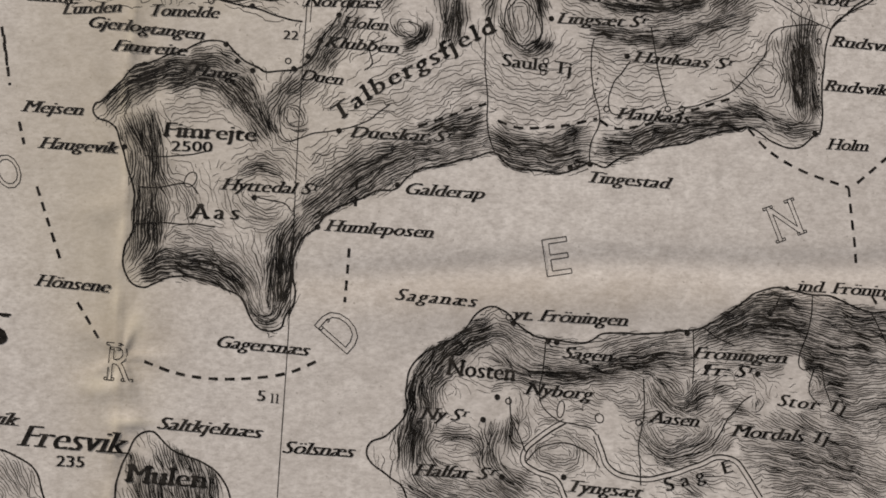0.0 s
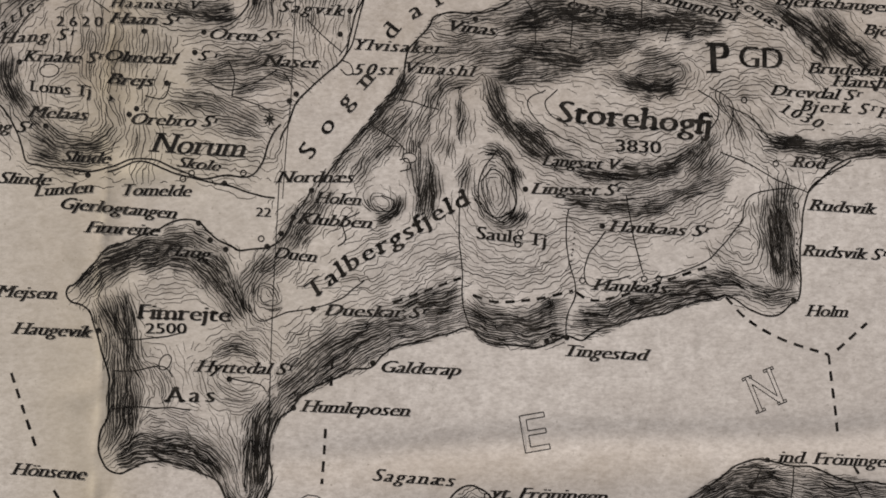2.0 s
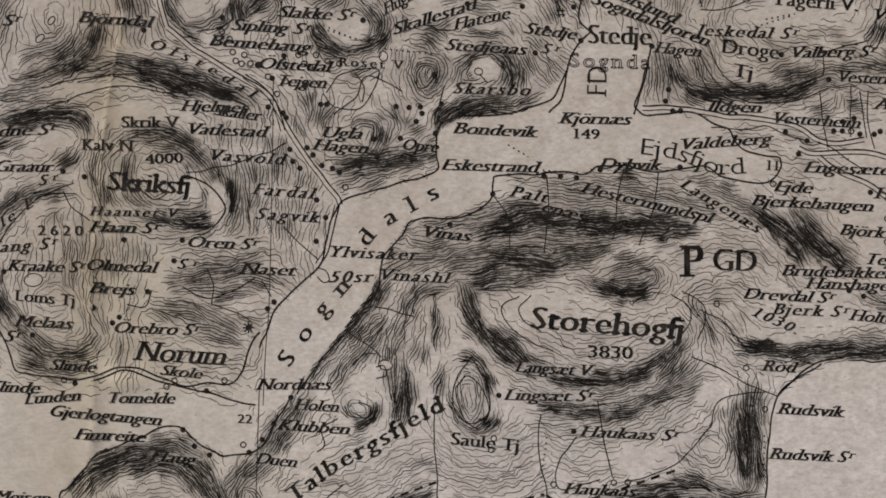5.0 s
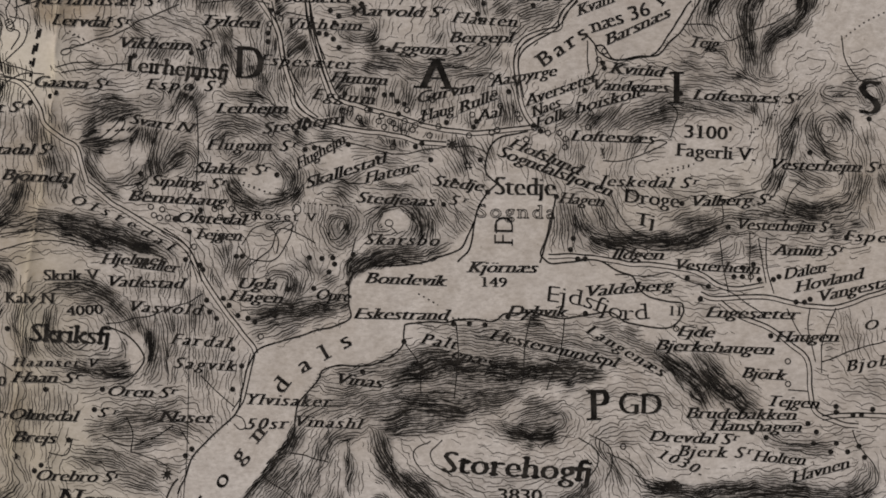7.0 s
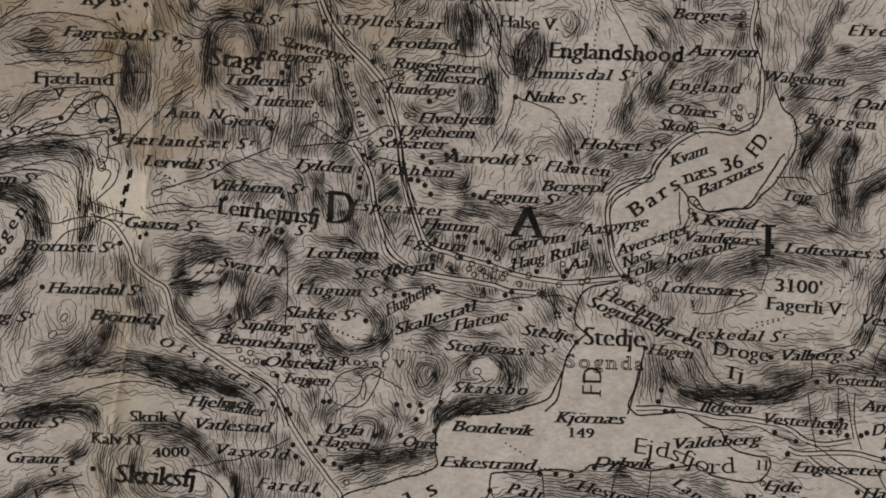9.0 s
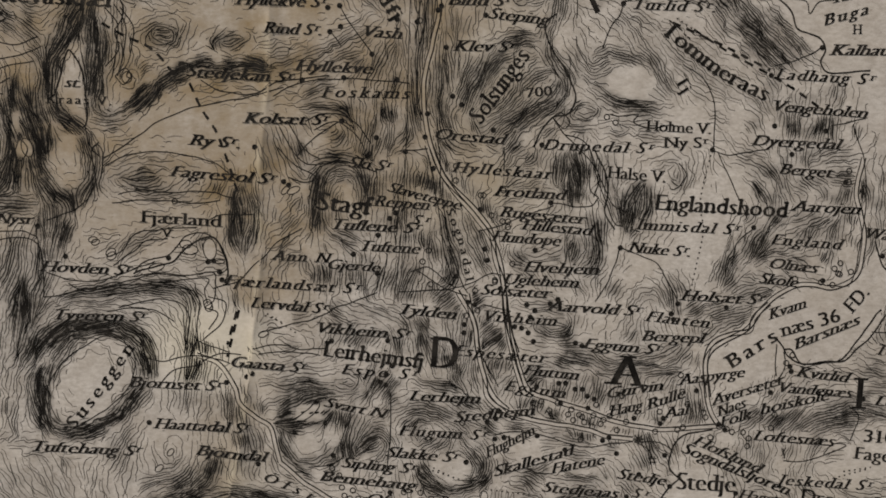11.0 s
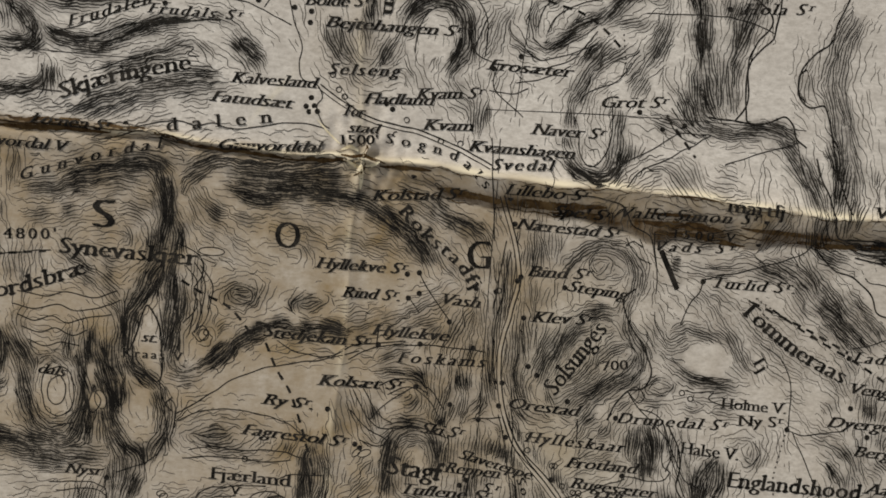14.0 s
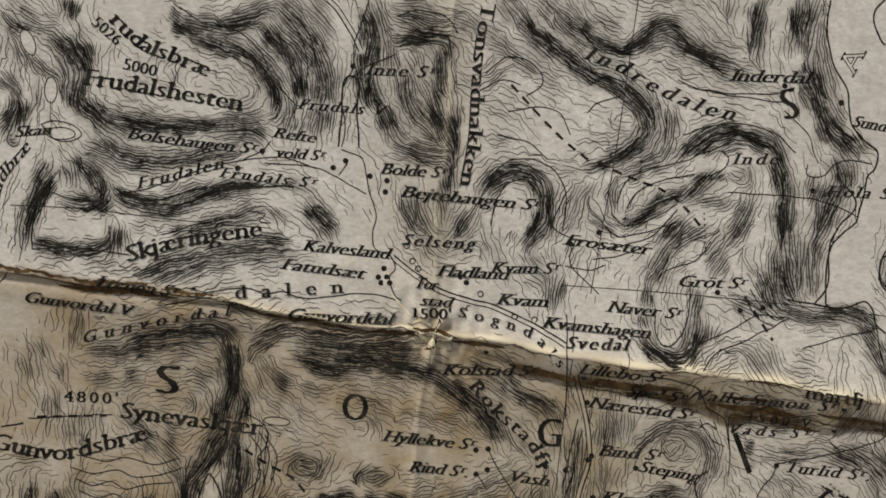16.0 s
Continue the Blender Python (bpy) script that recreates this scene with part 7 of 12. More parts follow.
farm(-15.69, 111.88)
farm(-12.85, 109.13)
farm(-18.77, 109.22)
farm(-23.39, 108.85)
farm(-18.92, 104.44)
farm(-11.79, 101.19)
farm(-9.4, 105.44)
farm(-9.62, 102.87)
farm(-5.62, 106.54)
farm(-6.62, 107.46)
farm(-2.0, 103.8)
farm(-3.17, 116.47)
farm(-7.47, 112.83)
farm(-12.97, 115.78)
farm(-10.75, 115.55)
farm(34.56, 113.81)
farm(18.3, 125.18)
farm(17.8, 122.65)
farm(22.74, 102.17)
farm(3.5, 102.28)
farm(-24.74, 97.17)
farm(29.64, 105.0)
farm(35.45, 104.57)
farm(31.75, 101.86)
farm(-15.04, 102.67)
farm(-9.14, 123.16)
farm(-9.88, 125.95)
ring(-42.52, 108.95)
ring(-37.44, 95.09)
ring(-10.44, 115.69)
ring(10.7, 105.56)
ring(11.69, 104.96)
ring(37.74, 88.47)
ring(38.38, 98.89)
ring(37.17, 87.15)
ring(35.85, 87.43)
farm(-37.67, 156.77)
farm(-34.8, 145.3)
farm(-32.94, 144.99)
farm(-33.01, 143.76)
farm(-37.54, 146.68)
farm(-38.8, 145.83)
farm(-48.93, 144.81)
farm(-46.49, 146.86)
farm(-24.1, 135.43)
farm(-23.43, 134.88)
farm(-12.6, 140.07)
farm(-10.25, 148.97)
farm(8.68, 159.16)
farm(14.94, 157.94)
farm(12.95, 148.24)
farm(3.78, 136.33)
farm(8.84, 135.14)
farm(-32.38, 135.57)
farm(-32.9, 134.6)
farm(-31.99, 134.68)
farm(-32.54, 134.02)
farm(-31.63, 134.1)
farm(-20.6, 127.75)
farm(-20.66, 116.88)
farm(-19.22, 114.83)
farm(-52.47, 131.41)
farm(-9.68, 141.57)
farm(6.43, 134.61)
ring(-30.18, 138.23)
ring(-29.42, 136.64)
ring(-28.74, 135.91)
ring(-21.8, 133.8)
ring(-22.87, 132.16)
ring(-17.91, 131.7)
ring(-15.74, 131.6)
ring(-20.2, 63.85)
ring(-19.44, 64.92)
ring(-18.62, 64.09)
ring(-18.31, 62.69)
ring(-17.05, 62.36)
ring(-18.0, 61.74)
ring(-16.42, 61.41)
ring(-15.47, 61.27)
ring(-14.53, 59.99)
ring(-12.62, 61.24)
ring(-17.37, 61.42)
ring(-12.63, 59.47)
ring(-13.6, 58.09)
ring(7.78, 72.25)
ring(9.04, 71.41)
ring(10.31, 71.59)
ring(5.24, 72.09)
ring(3.34, 72.93)
ring(4.29, 73.11)
ring(13.51, 73.91)
ring(14.11, 70.91)
ring(17.93, 72.14)
ring(21.12, 73.06)
ring(23.01, 72.09)
ring(24.9, 70.48)
ring(23.93, 69.22)
ring(28.37, 69.18)
ring(31.26, 72.0)
ring(30.93, 70.42)
farm(6.22, 75.25)
farm(8.12, 74.6)
farm(10.33, 73.49)
farm(3.68, 74.83)
farm(-0.48, 71.89)
farm(0.13, 68.84)
farm(3.94, 69.12)
farm(12.18, 69.03)
farm(22.09, 74.64)
farm(-13.45, 75.97)
farm(-14.09, 75.02)
farm(-8.86, 56.9)
farm(-8.22, 56.89)
farm(1.91, 56.46)
farm(-3.19, 53.04)
ring(-6.08, 98.1)
ring(-3.23, 96.5)
ring(-0.71, 93.63)
ring(-0.08, 92.99)
ring(0.54, 88.86)
ring(-1.37, 86.77)
ring(-3.28, 83.48)
ring(-4.55, 82.85)
ring(-8.96, 90.17)
ring(-9.6, 88.9)
ring(-8.65, 86.36)
farm(26.04, -11.88)

# ---- hills and slopes ----
hill(31.3, -15.6, 0.7, 1.0, -20, 2, 5.5)
hill(32.8, -14.2, 0.6, 1.2, -20, 2, 5.5)
hill(6.9, -18.6, 1.0, 1.7, -0, 3, 2.5)
slope(1.5, 1.4, 7.5, -36.9, 14.4, -34.4, 17.1, -31.5, 18.6, -28, 19.2, -24.7, 19, -22.6, 16.9, -20.6, 13.8)
slope(1.8, 1.7, 7.5, -33.7, 14.2, -32.7, 11.8, -32.2, 8.2, -31.9, 4.6, -32, 1.1, -32.5, -1.8)
slope(1.3, 1.3, 8.5, -32.8, -2.4, -29.7, -1.3, -26.2, -1.9, -23.3, -3, -21.5, -4.7)
slope(1.3, 1.1, 8.5, -16.4, 3.3, -17.8, 0.7, -18.5, -2.9, -18.8, -6.1)
slope(0.8, 0.8, 6.5, -21.8, -4.7, -20.9, -6.7, -19.4, -7.7, -18, -6.4, -17.4, -4.6)
slope(1.5, 1.2, 8.5, -30.3, 17.2, -28, 18.5, -25, 17.9, -22.6, 15.6, -20.7, 12.6, -20.1, 11.4)
slope(1.2, 1.3, 6.5, -20.2, 13.8, -17.3, 17.2, -15, 19.8, -12.6, 23.1, -11.2, 25.6)
slope(1.8, 2.1, 7.5, -16.1, 2.8, -13.5, 5.8, -10, 8.5, -6.5, 10.1, -3, 11.6, 0.3, 12.7, 3, 13.8)
slope(0.6, 1.5, 6.5, -14.1, 4.3, -10, 6.7, -5.3, 9.5, -0.6, 10.7, 3.3, 12)
slope(1.6, 2.2, 7.5, 3.4, 12.3, 6, 11, 9.9, 10.7, 13.9, 11.9)
slope(0.7, 1.9, 7.5, 14.9, 12.2, 17.4, 11.6, 22.3, 13.2, 27.2, 14.5, 31.5, 15.2)
slope(0.7, 1.4, 6.5, 29.6, 16.1, 32.7, 14.9, 35.7, 13.7, 38.2, 14.4)
slope(1.7, 1.7, 7.5, 37.1, 25.9, 36.9, 21.5, 36.9, 17.7, 37.5, 14.3)
slope(0.8, 0.6, 5.5, -24.5, 22.5, -22.1, 20.7, -20.3, 19.2)
slope(5.4, 1.8, 3.5, 3.5, 17.8, 5.4, 16.3, 9, 15.7, 12, 16.4, 14.2, 18.3)
slope(1.8, 4.8, 3.5, 4.2, 23.4, 6.6, 20.9, 9, 20.7, 11.5, 23.5)
slope(1.8, 7.2, 4.5, 15.1, 26.1, 17.6, 24.9, 20.6, 24.6, 23.7, 25.6, 27.4, 27.6)
slope(1.2, 2.4, 3.5, 30.3, 19.5, 32.1, 17, 34.6, 17.7, 35.9, 20.2)
slope(1.2, 1.2, 3.5, 15.7, 19.2, 18.1, 17.4, 20.5, 18.7)
slope(2.4, 2.4, 3.5, -8.9, 14.6, -4.2, 15.8, -0.6, 17.7, 2.4, 19)
slope(1.8, 1.8, 3.5, -13.6, 9.1, -10.1, 11.2, -6.5, 12.5)
slope(1.8, 1.2, 4.5, -31.7, 8.2, -30, 7, -28.1, 4.7, -28.7, 2.9)
slope(1.2, 1.2, 4.5, -29.6, 14.2, -26.7, 14.9, -23.1, 13.7, -21.3, 11.9)
slope(2.1, 1.5, 4.5, -23.5, 7.1, -21.2, 8.9, -18.9, 8.1, -17.7, 6.6)
slope(1.1, 0.8, 6.5, -23, 7.7, -20.9, 8.7, -18.9, 7.8)
slope(1.8, 1.5, 4.5, -22.9, 5.9, -21.7, 3.6, -19.3, 3.3, -18.2, 4.2)
slope(1.4, 1.8, 4.5, -21.6, 1.2, -21, -1.7, -20, -4.6, -19.1, -6.4)
slope(1.2, 1.2, 4.5, -30.9, 0.5, -28, 1.4, -25.1, 0.6, -22.7, -1.7)
hill(-29.1, 8.2, 2.1, 1.3, -0, 4, 3.5)
hill(-28.3, 0.6, 2.4, 1.6, -0, 4, 3.5)
hill(-17.2, 14.1, 1.6, 1.2, -30, 4, 5.5)
hill(-5.5, 23.8, 1.6, 1.1, -30, 4, 6.5)
hill(-0.6, 24.5, 0.7, 3.0, -0, 4, 6.5)
hill(6.6, 25.3, 1.8, 3.6, 10, 5, 5.5)
hill(33.1, 18.9, 2.4, 1.8, -0, 5, 3.5)
hill(3.6, -11.4, 3.0, 2.4, -0, 5, 3.5)
hill(-1.0, -14.4, 2.4, 1.8, -0, 4, 3.5)
hill(-0.4, -20.1, 4.2, 1.2, -0, 4, 3.5)
hill(10.6, -20.6, 2.7, 1.6, -0, 5, 4.5)
hill(17.1, -14.8, 4.8, 2.4, -10, 4, 4.5)
hill(22.4, -18.9, 4.2, 2.4, -0, 6, 5.5)
hill(34.9, -13.0, 3.6, 1.8, -0, 3, 3.5)
slope(1.4, 1.4, 6.5, -5, -23, -4.5, -19.5, -4.2, -16.1, -3.6, -13.2, -1, -10.9, 1.9, -8.5, 3.6, -7.7)
slope(1.4, 1.4, 5.5, 3.6, -7.4, 6, -9.1, 8.9, -10.5, 13.6, -10.8, 19.6, -9.6, 24.9, -9.3)
slope(1.6, 1.6, 6.5, 3.1, -11.4, 7.2, -12.6, 11.3, -13, 16, -12.2, 20.1, -11.3, 25.5, -10.7)
slope(1.3, 1.8, 7.5, 25.2, -9, 28.5, -7.2, 31.6, -5.7, 35.1, -5.9, 36.9, -6.5)
slope(1.8, 2.4, 6.5, 36.9, -6.5, 41.1, -7.1, 44.7, -7.6, 47.7, -8.2)
slope(1.8, 2.4, 5.5, 37.4, -10, 41, -11.2, 44.6, -11.8, 47.6, -12.3)
slope(2.4, 2.4, 4.5, 30, -21.7, 34.7, -20.6, 39.5, -21.1, 44.7, -19.9)
slope(3.6, 3.6, 5.5, 39.6, -17.1, 42.6, -15.9, 46.9, -14.7)
slope(1.2, 1.2, 6.5, 4.2, -17.2, 3.1, -20.7, 4.2, -22.9, 5.4, -25.3)
slope(1.5, 1.5, 6.5, -5, -23, -2.7, -24.7, -0.4, -25.8)
slope(1.2, 1.2, 4.5, -2.7, -19, -0.4, -18.7, 1.9, -19)
slope(1.4, 1.0, 6.5, 20.1, -14.3, 22.4, -16, 24.8, -14.8, 26.6, -13.6)
slope(1.2, 1.4, 5.5, 19.4, -18.3, 21.8, -20, 25.3, -20, 27.7, -18.3)
slope(2.4, 1.8, 5.5, 32.9, -24, 37, -23.4, 40.5, -24.6)
flank(-28.4, -23.6, 5.1, 3.6, -70, 7.5)
flank(-44.2, -23.6, 2.7, 2.4, -60, 4.5)
slope(1.4, 1.1, 7.6, -2.6, 38.5, -4.5, 34.7, -7, 32.2, -9.5, 29.4, -11.9, 26.7)
slope(1.1, 1.4, 7.6, -3, 38.2, -0.1, 39.8, 3.6, 40.4, 8.1, 41.7)
slope(1.8, 1.6, 7.6, 1.8, 43, 5.6, 43.6, 10, 44.3, 15.7, 43.8, 21.5, 44, 25.9, 43.6)
slope(1.3, 1.6, 8.6, 8.1, 43, 11.9, 43.3, 17, 43.1, 22.1, 43, 27.2, 43.6, 31.7, 44.3)
slope(1.2, 1.2, 5.6, 11.4, 47.5, 15.8, 47.5, 20.9, 47.5, 26.1, 47.9, 32.5, 47.9)
slope(1.6, 1.6, 6.6, 4.9, 40.4, 9.3, 40.7, 14.4, 40.4, 19.4, 40.7, 23.3, 41)
slope(1.2, 1.3, 8.6, 4.2, 38.8, 8, 40.4, 10.6, 41.1)
slope(1.2, 1.3, 7.6, 7.3, 37.2, 12.4, 38.5, 16.9, 39.4, 22, 40.4)
slope(1.3, 1.2, 6.6, 0.5, 42.4, 1.7, 39.2, 0.4, 35.4)
slope(1.1, 1.1, 7.6, -2.1, 34.1, -3.9, 31, -6.4, 27.9, -8.3, 26)
slope(0.8, 0.8, 6.6, -0.2, 34.1, -1.2, 31, -1.8, 26.6)
slope(0.7, 0.7, 6.6, 6.4, 35.3, 7.9, 32.2, 10.3, 29.7, 13.4, 27.8, 16.5, 27.1)
slope(1.0, 0.7, 8.6, 6.7, 34.7, 7.6, 32.8, 9.1, 30.9, 11.5, 29, 14, 27.4)
slope(3.0, 1.2, 4.6, 7.3, 36, 10.4, 32.2, 14.7, 29, 20.2, 27.7, 25.3, 28.3, 29.1, 30.2)
slope(3.6, 1.2, 3.6, 8.6, 37.2, 12.3, 34, 17.9, 31.5, 24.1, 30.8, 28.6, 32.1, 31.2, 34.6)
slope(0.7, 2.4, 4.6, 27, 38.5, 31.5, 40.4, 36, 40.4, 40.4, 39.1)
slope(3.0, 1.2, 3.6, 24.6, 43, 31, 43.3, 37.4, 42.3, 42.4, 39.7)
slope(0.8, 0.8, 7.6, 37.6, 45.2, 40, 43.6, 42.2, 41.7, 43.7, 39.7)
slope(0.8, 0.8, 7.6, 42.1, 45.2, 44.6, 43.3, 46.3, 41, 49.3, 39)
slope(1.2, 1.2, 5.6, 29.8, 44.3, 35, 44.9, 38.8, 43.9, 41.2, 41.3)
slope(1.8, 1.8, 4.6, 36.4, 46.9, 32.5, 47.2, 28.6, 46.2)
slope(3.6, 3.6, 3.6, 31.8, 32.1, 33.5, 29.5, 36.6, 27.6)
slope(1.6, 1.4, 5.6, 29.3, 34, 31.9, 35.9, 33.9, 37.2)
slope(1.4, 1.1, 7.6, 43, 29.5, 46.2, 29.8, 48.7, 30.2, 52.1, 30.7)
slope(0.8, 3.6, 4.6, 13.9, 25.3, 18.9, 25.9, 23.9, 26.1, 29, 27.7)
slope(1.8, 1.8, 5.6, 15.7, 23.4, 20.1, 24, 25.1, 24.6, 29.6, 26.4)
slope(2.4, 2.4, 3.6, 21.9, 21.5, 26.3, 22.7, 31.4, 25.1)
slope(1.6, 1.6, 6.6, 36, 22, 37.1, 20.1, 37.3, 17.7)
hill(24.4, 37.2, 5.4, 2.4, -0, 7, 4.6)
hill(25.6, 36.9, 2.7, 1.2, 10, 3, 7.6)
hill(3.8, 32.2, 0.7, 2.4, -0, 3, 6.6)
hill(5.4, 34.1, 2.4, 3.0, -0, 2, 3.6)
hill(0.4, 31.6, 1.1, 2.4, -10, 4, 5.6)
hill(6.8, 24.4, 2.0, 3.6, 10, 5, 5.6)
hill(0.0, 25.1, 0.7, 2.4, -10, 4, 6.6)
flank(3.6, 37.2, 2.4, 1.8, -20, 6.4)
hill(-3.5, 53.9, 3.0, 2.0, -0, 5, 5.6)
flank(-3.5, 54.4, 1.3, 1.1, -60, 8.4)
slope(1.4, 0.8, 8.6, -6.3, 49.2, -3.2, 50.1, 0.6, 50.8, 3.2, 51.5)
slope(1.3, 0.6, 8.6, 3.8, 52.8, 5.1, 54.8, 7.7, 56.1, 11.6, 56.1, 15.5, 56.8)
hill(-27.6, 49.1, 4.5, 3.0, -20, 5, 4.6)
slope(0.8, 1.8, 6.6, -30.9, 53.7, -27.7, 54.4, -24.6, 53, -21.4, 50.1, -19.5, 46.9, -20.1, 44.3)
slope(0.8, 1.1, 6.6, -31.3, 45, -27.5, 43.7, -23.2, 43.4, -20.1, 44)
slope(1.1, 1.4, 6.6, -32.7, 52.1, -33.2, 49.5, -31.9, 46.2, -30, 44)
hill(-22.6, 45.6, 3.0, 1.6, -40, 3, 4.6)
slope(1.4, 1.4, 6.6, -18.9, 52.1, -18.3, 48.2, -18.2, 44.3, -19.4, 41.8)
flank(-15.8, 48.8, 3.0, 7.2, -95, 4.4)
flank(-12.0, 43.0, 2.4, 5.4, -95, 4.4)
flank(-17.0, 40.5, 3.6, 2.4, -20, 6.4)
slope(0.6, 1.3, 8.6, -42.7, 55.3, -39.6, 56, -35.9, 56.3, -35.5, 54, -36.4, 51.4)
slope(0.8, 0.8, 7.6, -50.7, 53, -47, 53.7, -44, 55.3, -40.3, 56, -35.3, 56.6)
slope(0.8, 0.8, 8.6, -49.3, 49.8, -46.9, 52, -43.9, 53.3, -41.4, 53.7)
slope(0.8, 1.2, 4.6, -45.9, 57.9, -41, 58.2, -34.7, 57.9, -29.7, 58.6, -23.4, 58.3)
hill(-38.9, 52.7, 2.4, 1.2, -0, 4, 2.6)
slope(0.8, 1.1, 6.6, -45.3, 43.7, -42.4, 46.9, -39.4, 48.8, -36.3, 48.5)
slope(1.0, 1.3, 8.6, -47.6, 40.5, -45.3, 43.1, -43.6, 45.6)
slope(1.0, 1.3, 8.6, -46.4, 39.3, -44.4, 36.1, -42.5, 33.6, -40, 31.2, -36.3, 29.9, -34, 31.7)
slope(0.8, 1.4, 7.6, -43.7, 33.7, -41.2, 31.2, -38.7, 29.3, -33.9, 29.9)
flank(-45.0, 34.9, 1.8, 3.6, -60, 6.4)
flank(-38.1, 30.2, 3.6, 1.2, -10, 7.4)
hill(-38.3, 34.3, 3.6, 3.0, -0, 3, 3.6)
slope(1.2, 1.2, 4.6, -41, 42.4, -41.5, 38.6, -42.5, 34.9)
slope(1.2, 1.2, 5.6, -35.9, 44.3, -35.1, 39.9, -35, 35.5, -33.7, 32.4)
slope(0.8, 0.8, 4.6, -39.2, 43.7, -37.9, 39.9, -39, 37.4)
flank(-34.5, 39.2, 1.1, 5.4, -95, 4.4)
flank(-38.7, 38.6, 0.7, 3.0, -92, 6.4)
flank(-33.1, 33.0, 1.2, 3.6, -92, 5.4)
flank(-29.9, 41.1, 3.6, 2.4, -0, 4.4)
flank(-21.9, 41.4, 4.2, 1.4, -0, 5.4)
hill(-27.3, 33.6, 3.0, 1.6, -20, 3, 3.6)
slope(0.8, 1.1, 7.6, -26.1, 35.8, -23, 34.8, -20, 33.5, -18.1, 31.7)
slope(1.4, 0.8, 5.6, -25.5, 33, -21.8, 31.7, -18.7, 30.4)
flank(-30.3, 31.1, 1.8, 3.6, -95, 4.4)
flank(-22.9, 28.6, 6.6, 1.8, -5, 4.4)
slope(0.6, 0.8, 6.6, -26.2, 37.3, -23.7, 38.6, -20.6, 37.3, -18.2, 37.9, -15.7, 37.3)
flank(-19.4, 38.6, 3.6, 2.4, -15, 5.4)
flank(-12.6, 38.6, 2.4, 2.4, -60, 4.4)
flank(-15.6, 29.8, 1.8, 3.0, -110, 4.4)
flank(-19.6, 54.0, 2.4, 3.6, -70, 5.4)
flank(-9.5, 57.4, 2.4, 1.8, -60, 5.4)
flank(-10.8, 51.4, 1.8, 1.8, -50, 4.4)
flank(39.8, -11.2, 6.6, 3.6, -5, 7.5)
flank(37.1, -20.0, 7.8, 4.2, -30, 6.5)
flank(22.9, -23.5, 3.6, 1.8, -20, 5.5)
flank(42.4, -22.8, 3.6, 3.0, -30, 5.5)
flank(30.9, -7.7, 6.0, 1.8, 15, 8.5)
flank(4.2, -24.1, 5.4, 2.4, -20, 6.5)
flank(22.4, -14.8, 3.6, 3.0, -60, 6.5)
flank(14.8, -12.0, 6.0, 1.2, -5, 7.5)
slope(1.6, 1.6, 8.5, -4.4, -21.8, -4.2, -18.4, -3.6, -14.4, -2.2, -11.8, 0.7, -9.4, 3.6, -7.9)
flank(19.5, 42.3, 12.0, 1.2, -0, 7.4)
flank(-5.8, 31.6, 3.6, 1.2, 45, 8.4)
flank(-0.1, 40.4, 3.6, 2.4, -0, 6.4)
flank(29.6, 26.4, 3.6, 2.4, 20, 6.4)
flank(36.8, 20.1, 1.8, 3.6, -90, 7.4)
flank(14.2, 63.2, 4.2, 2.4, -60, 4.8)
slope(1.0, 1.2, 6.3, -6.9, 85.7, -5.1, 81.8, -4.5, 78, -2.1, 74.1, -0.8, 72.2)
flank(-9.6, 78.1, 6.6, 1.8, -75, 5.8)
flank(-4.5, 78.6, 3.6, 3.6, -80, 6.8)
flank(-15.9, 81.5, 4.2, 1.8, -30, 4.8)
flank(-15.8, 83.4, 3.6, 1.6, -30, 5.8)
hill(-24.8, 78.8, 3.6, 1.5, -0, 3, 4.3)
hill(-18.2, 74.5, 1.7, 1.1, -0, 4, 6.3)
slope(0.7, 1.0, 7.3, -25.6, 72.8, -22.4, 73.7, -19.2, 74.2, -16.7, 73.5)
slope(0.6, 0.7, 8.3, -25.9, 70.6, -23.1, 71.1, -21.4, 72.4, -20.2, 73.3)
hill(-22.1, 68.9, 3.0, 2.2, 40, 5, 6.3)
slope(0.8, 0.8, 7.3, -19.2, 71, -19.6, 68.2, -20.9, 66.3, -23.8, 65.4)
slope(0.8, 0.8, 6.3, -16.8, 67.5, -14.8, 70, -13.2, 71.5, -12.9, 73.1)
hill(-14.6, 67.8, 1.8, 1.2, 30, 3, 6.3)
slope(1.1, 1.1, 7.3, -18.6, 71.4, -18.1, 67.5, -17.8, 65.6)
hill(-8.5, 69.2, 3.6, 2.4, -10, 4, 5.3)
slope(0.8, 1.2, 8.3, -11.6, 71.2, -8.4, 72, -5.3, 70.4, -3.5, 67.8)
slope(1.1, 1.2, 9.3, -3.5, 67.2, -1.9, 65.2, -2.9, 63.3)
hill(-5.4, 65.3, 3.6, 2.4, -10, 4, 6.3)
slope(1.2, 0.8, 6.3, -8.6, 65.4, -7.4, 62.8, -4.2, 61.8, -2.3, 63)
flank(-24.2, 77.9, 4.2, 1.8, -5, 2.8)
flank(-31.1, 81.2, 2.4, 3.6, -90, 2.8)
slope(1.2, 1.2, 6.3, -35.2, 67.3, -33.3, 65.4, -31.4, 62.8)
flank(-30.1, 65.3, 3.6, 2.4, -85, 5.8)
flank(-33.2, 69.8, 2.4, 3.6, -85, 4.8)
slope(0.8, 1.2, 7.3, -35.3, 61, -31.5, 61.8, -27, 61.4, -22.6, 60.3, -18.9, 59, -15.1, 56.7)
slope(1.4, 1.4, 5.3, -35.3, 58.4, -30.2, 59.6, -25.2, 58.8, -20.2, 57.4)
hill(3.3, 60.0, 2.4, 2.4, -0, 6, 6.3)
hill(9.0, 60.8, 2.8, 2.0, 10, 4, 7.3)
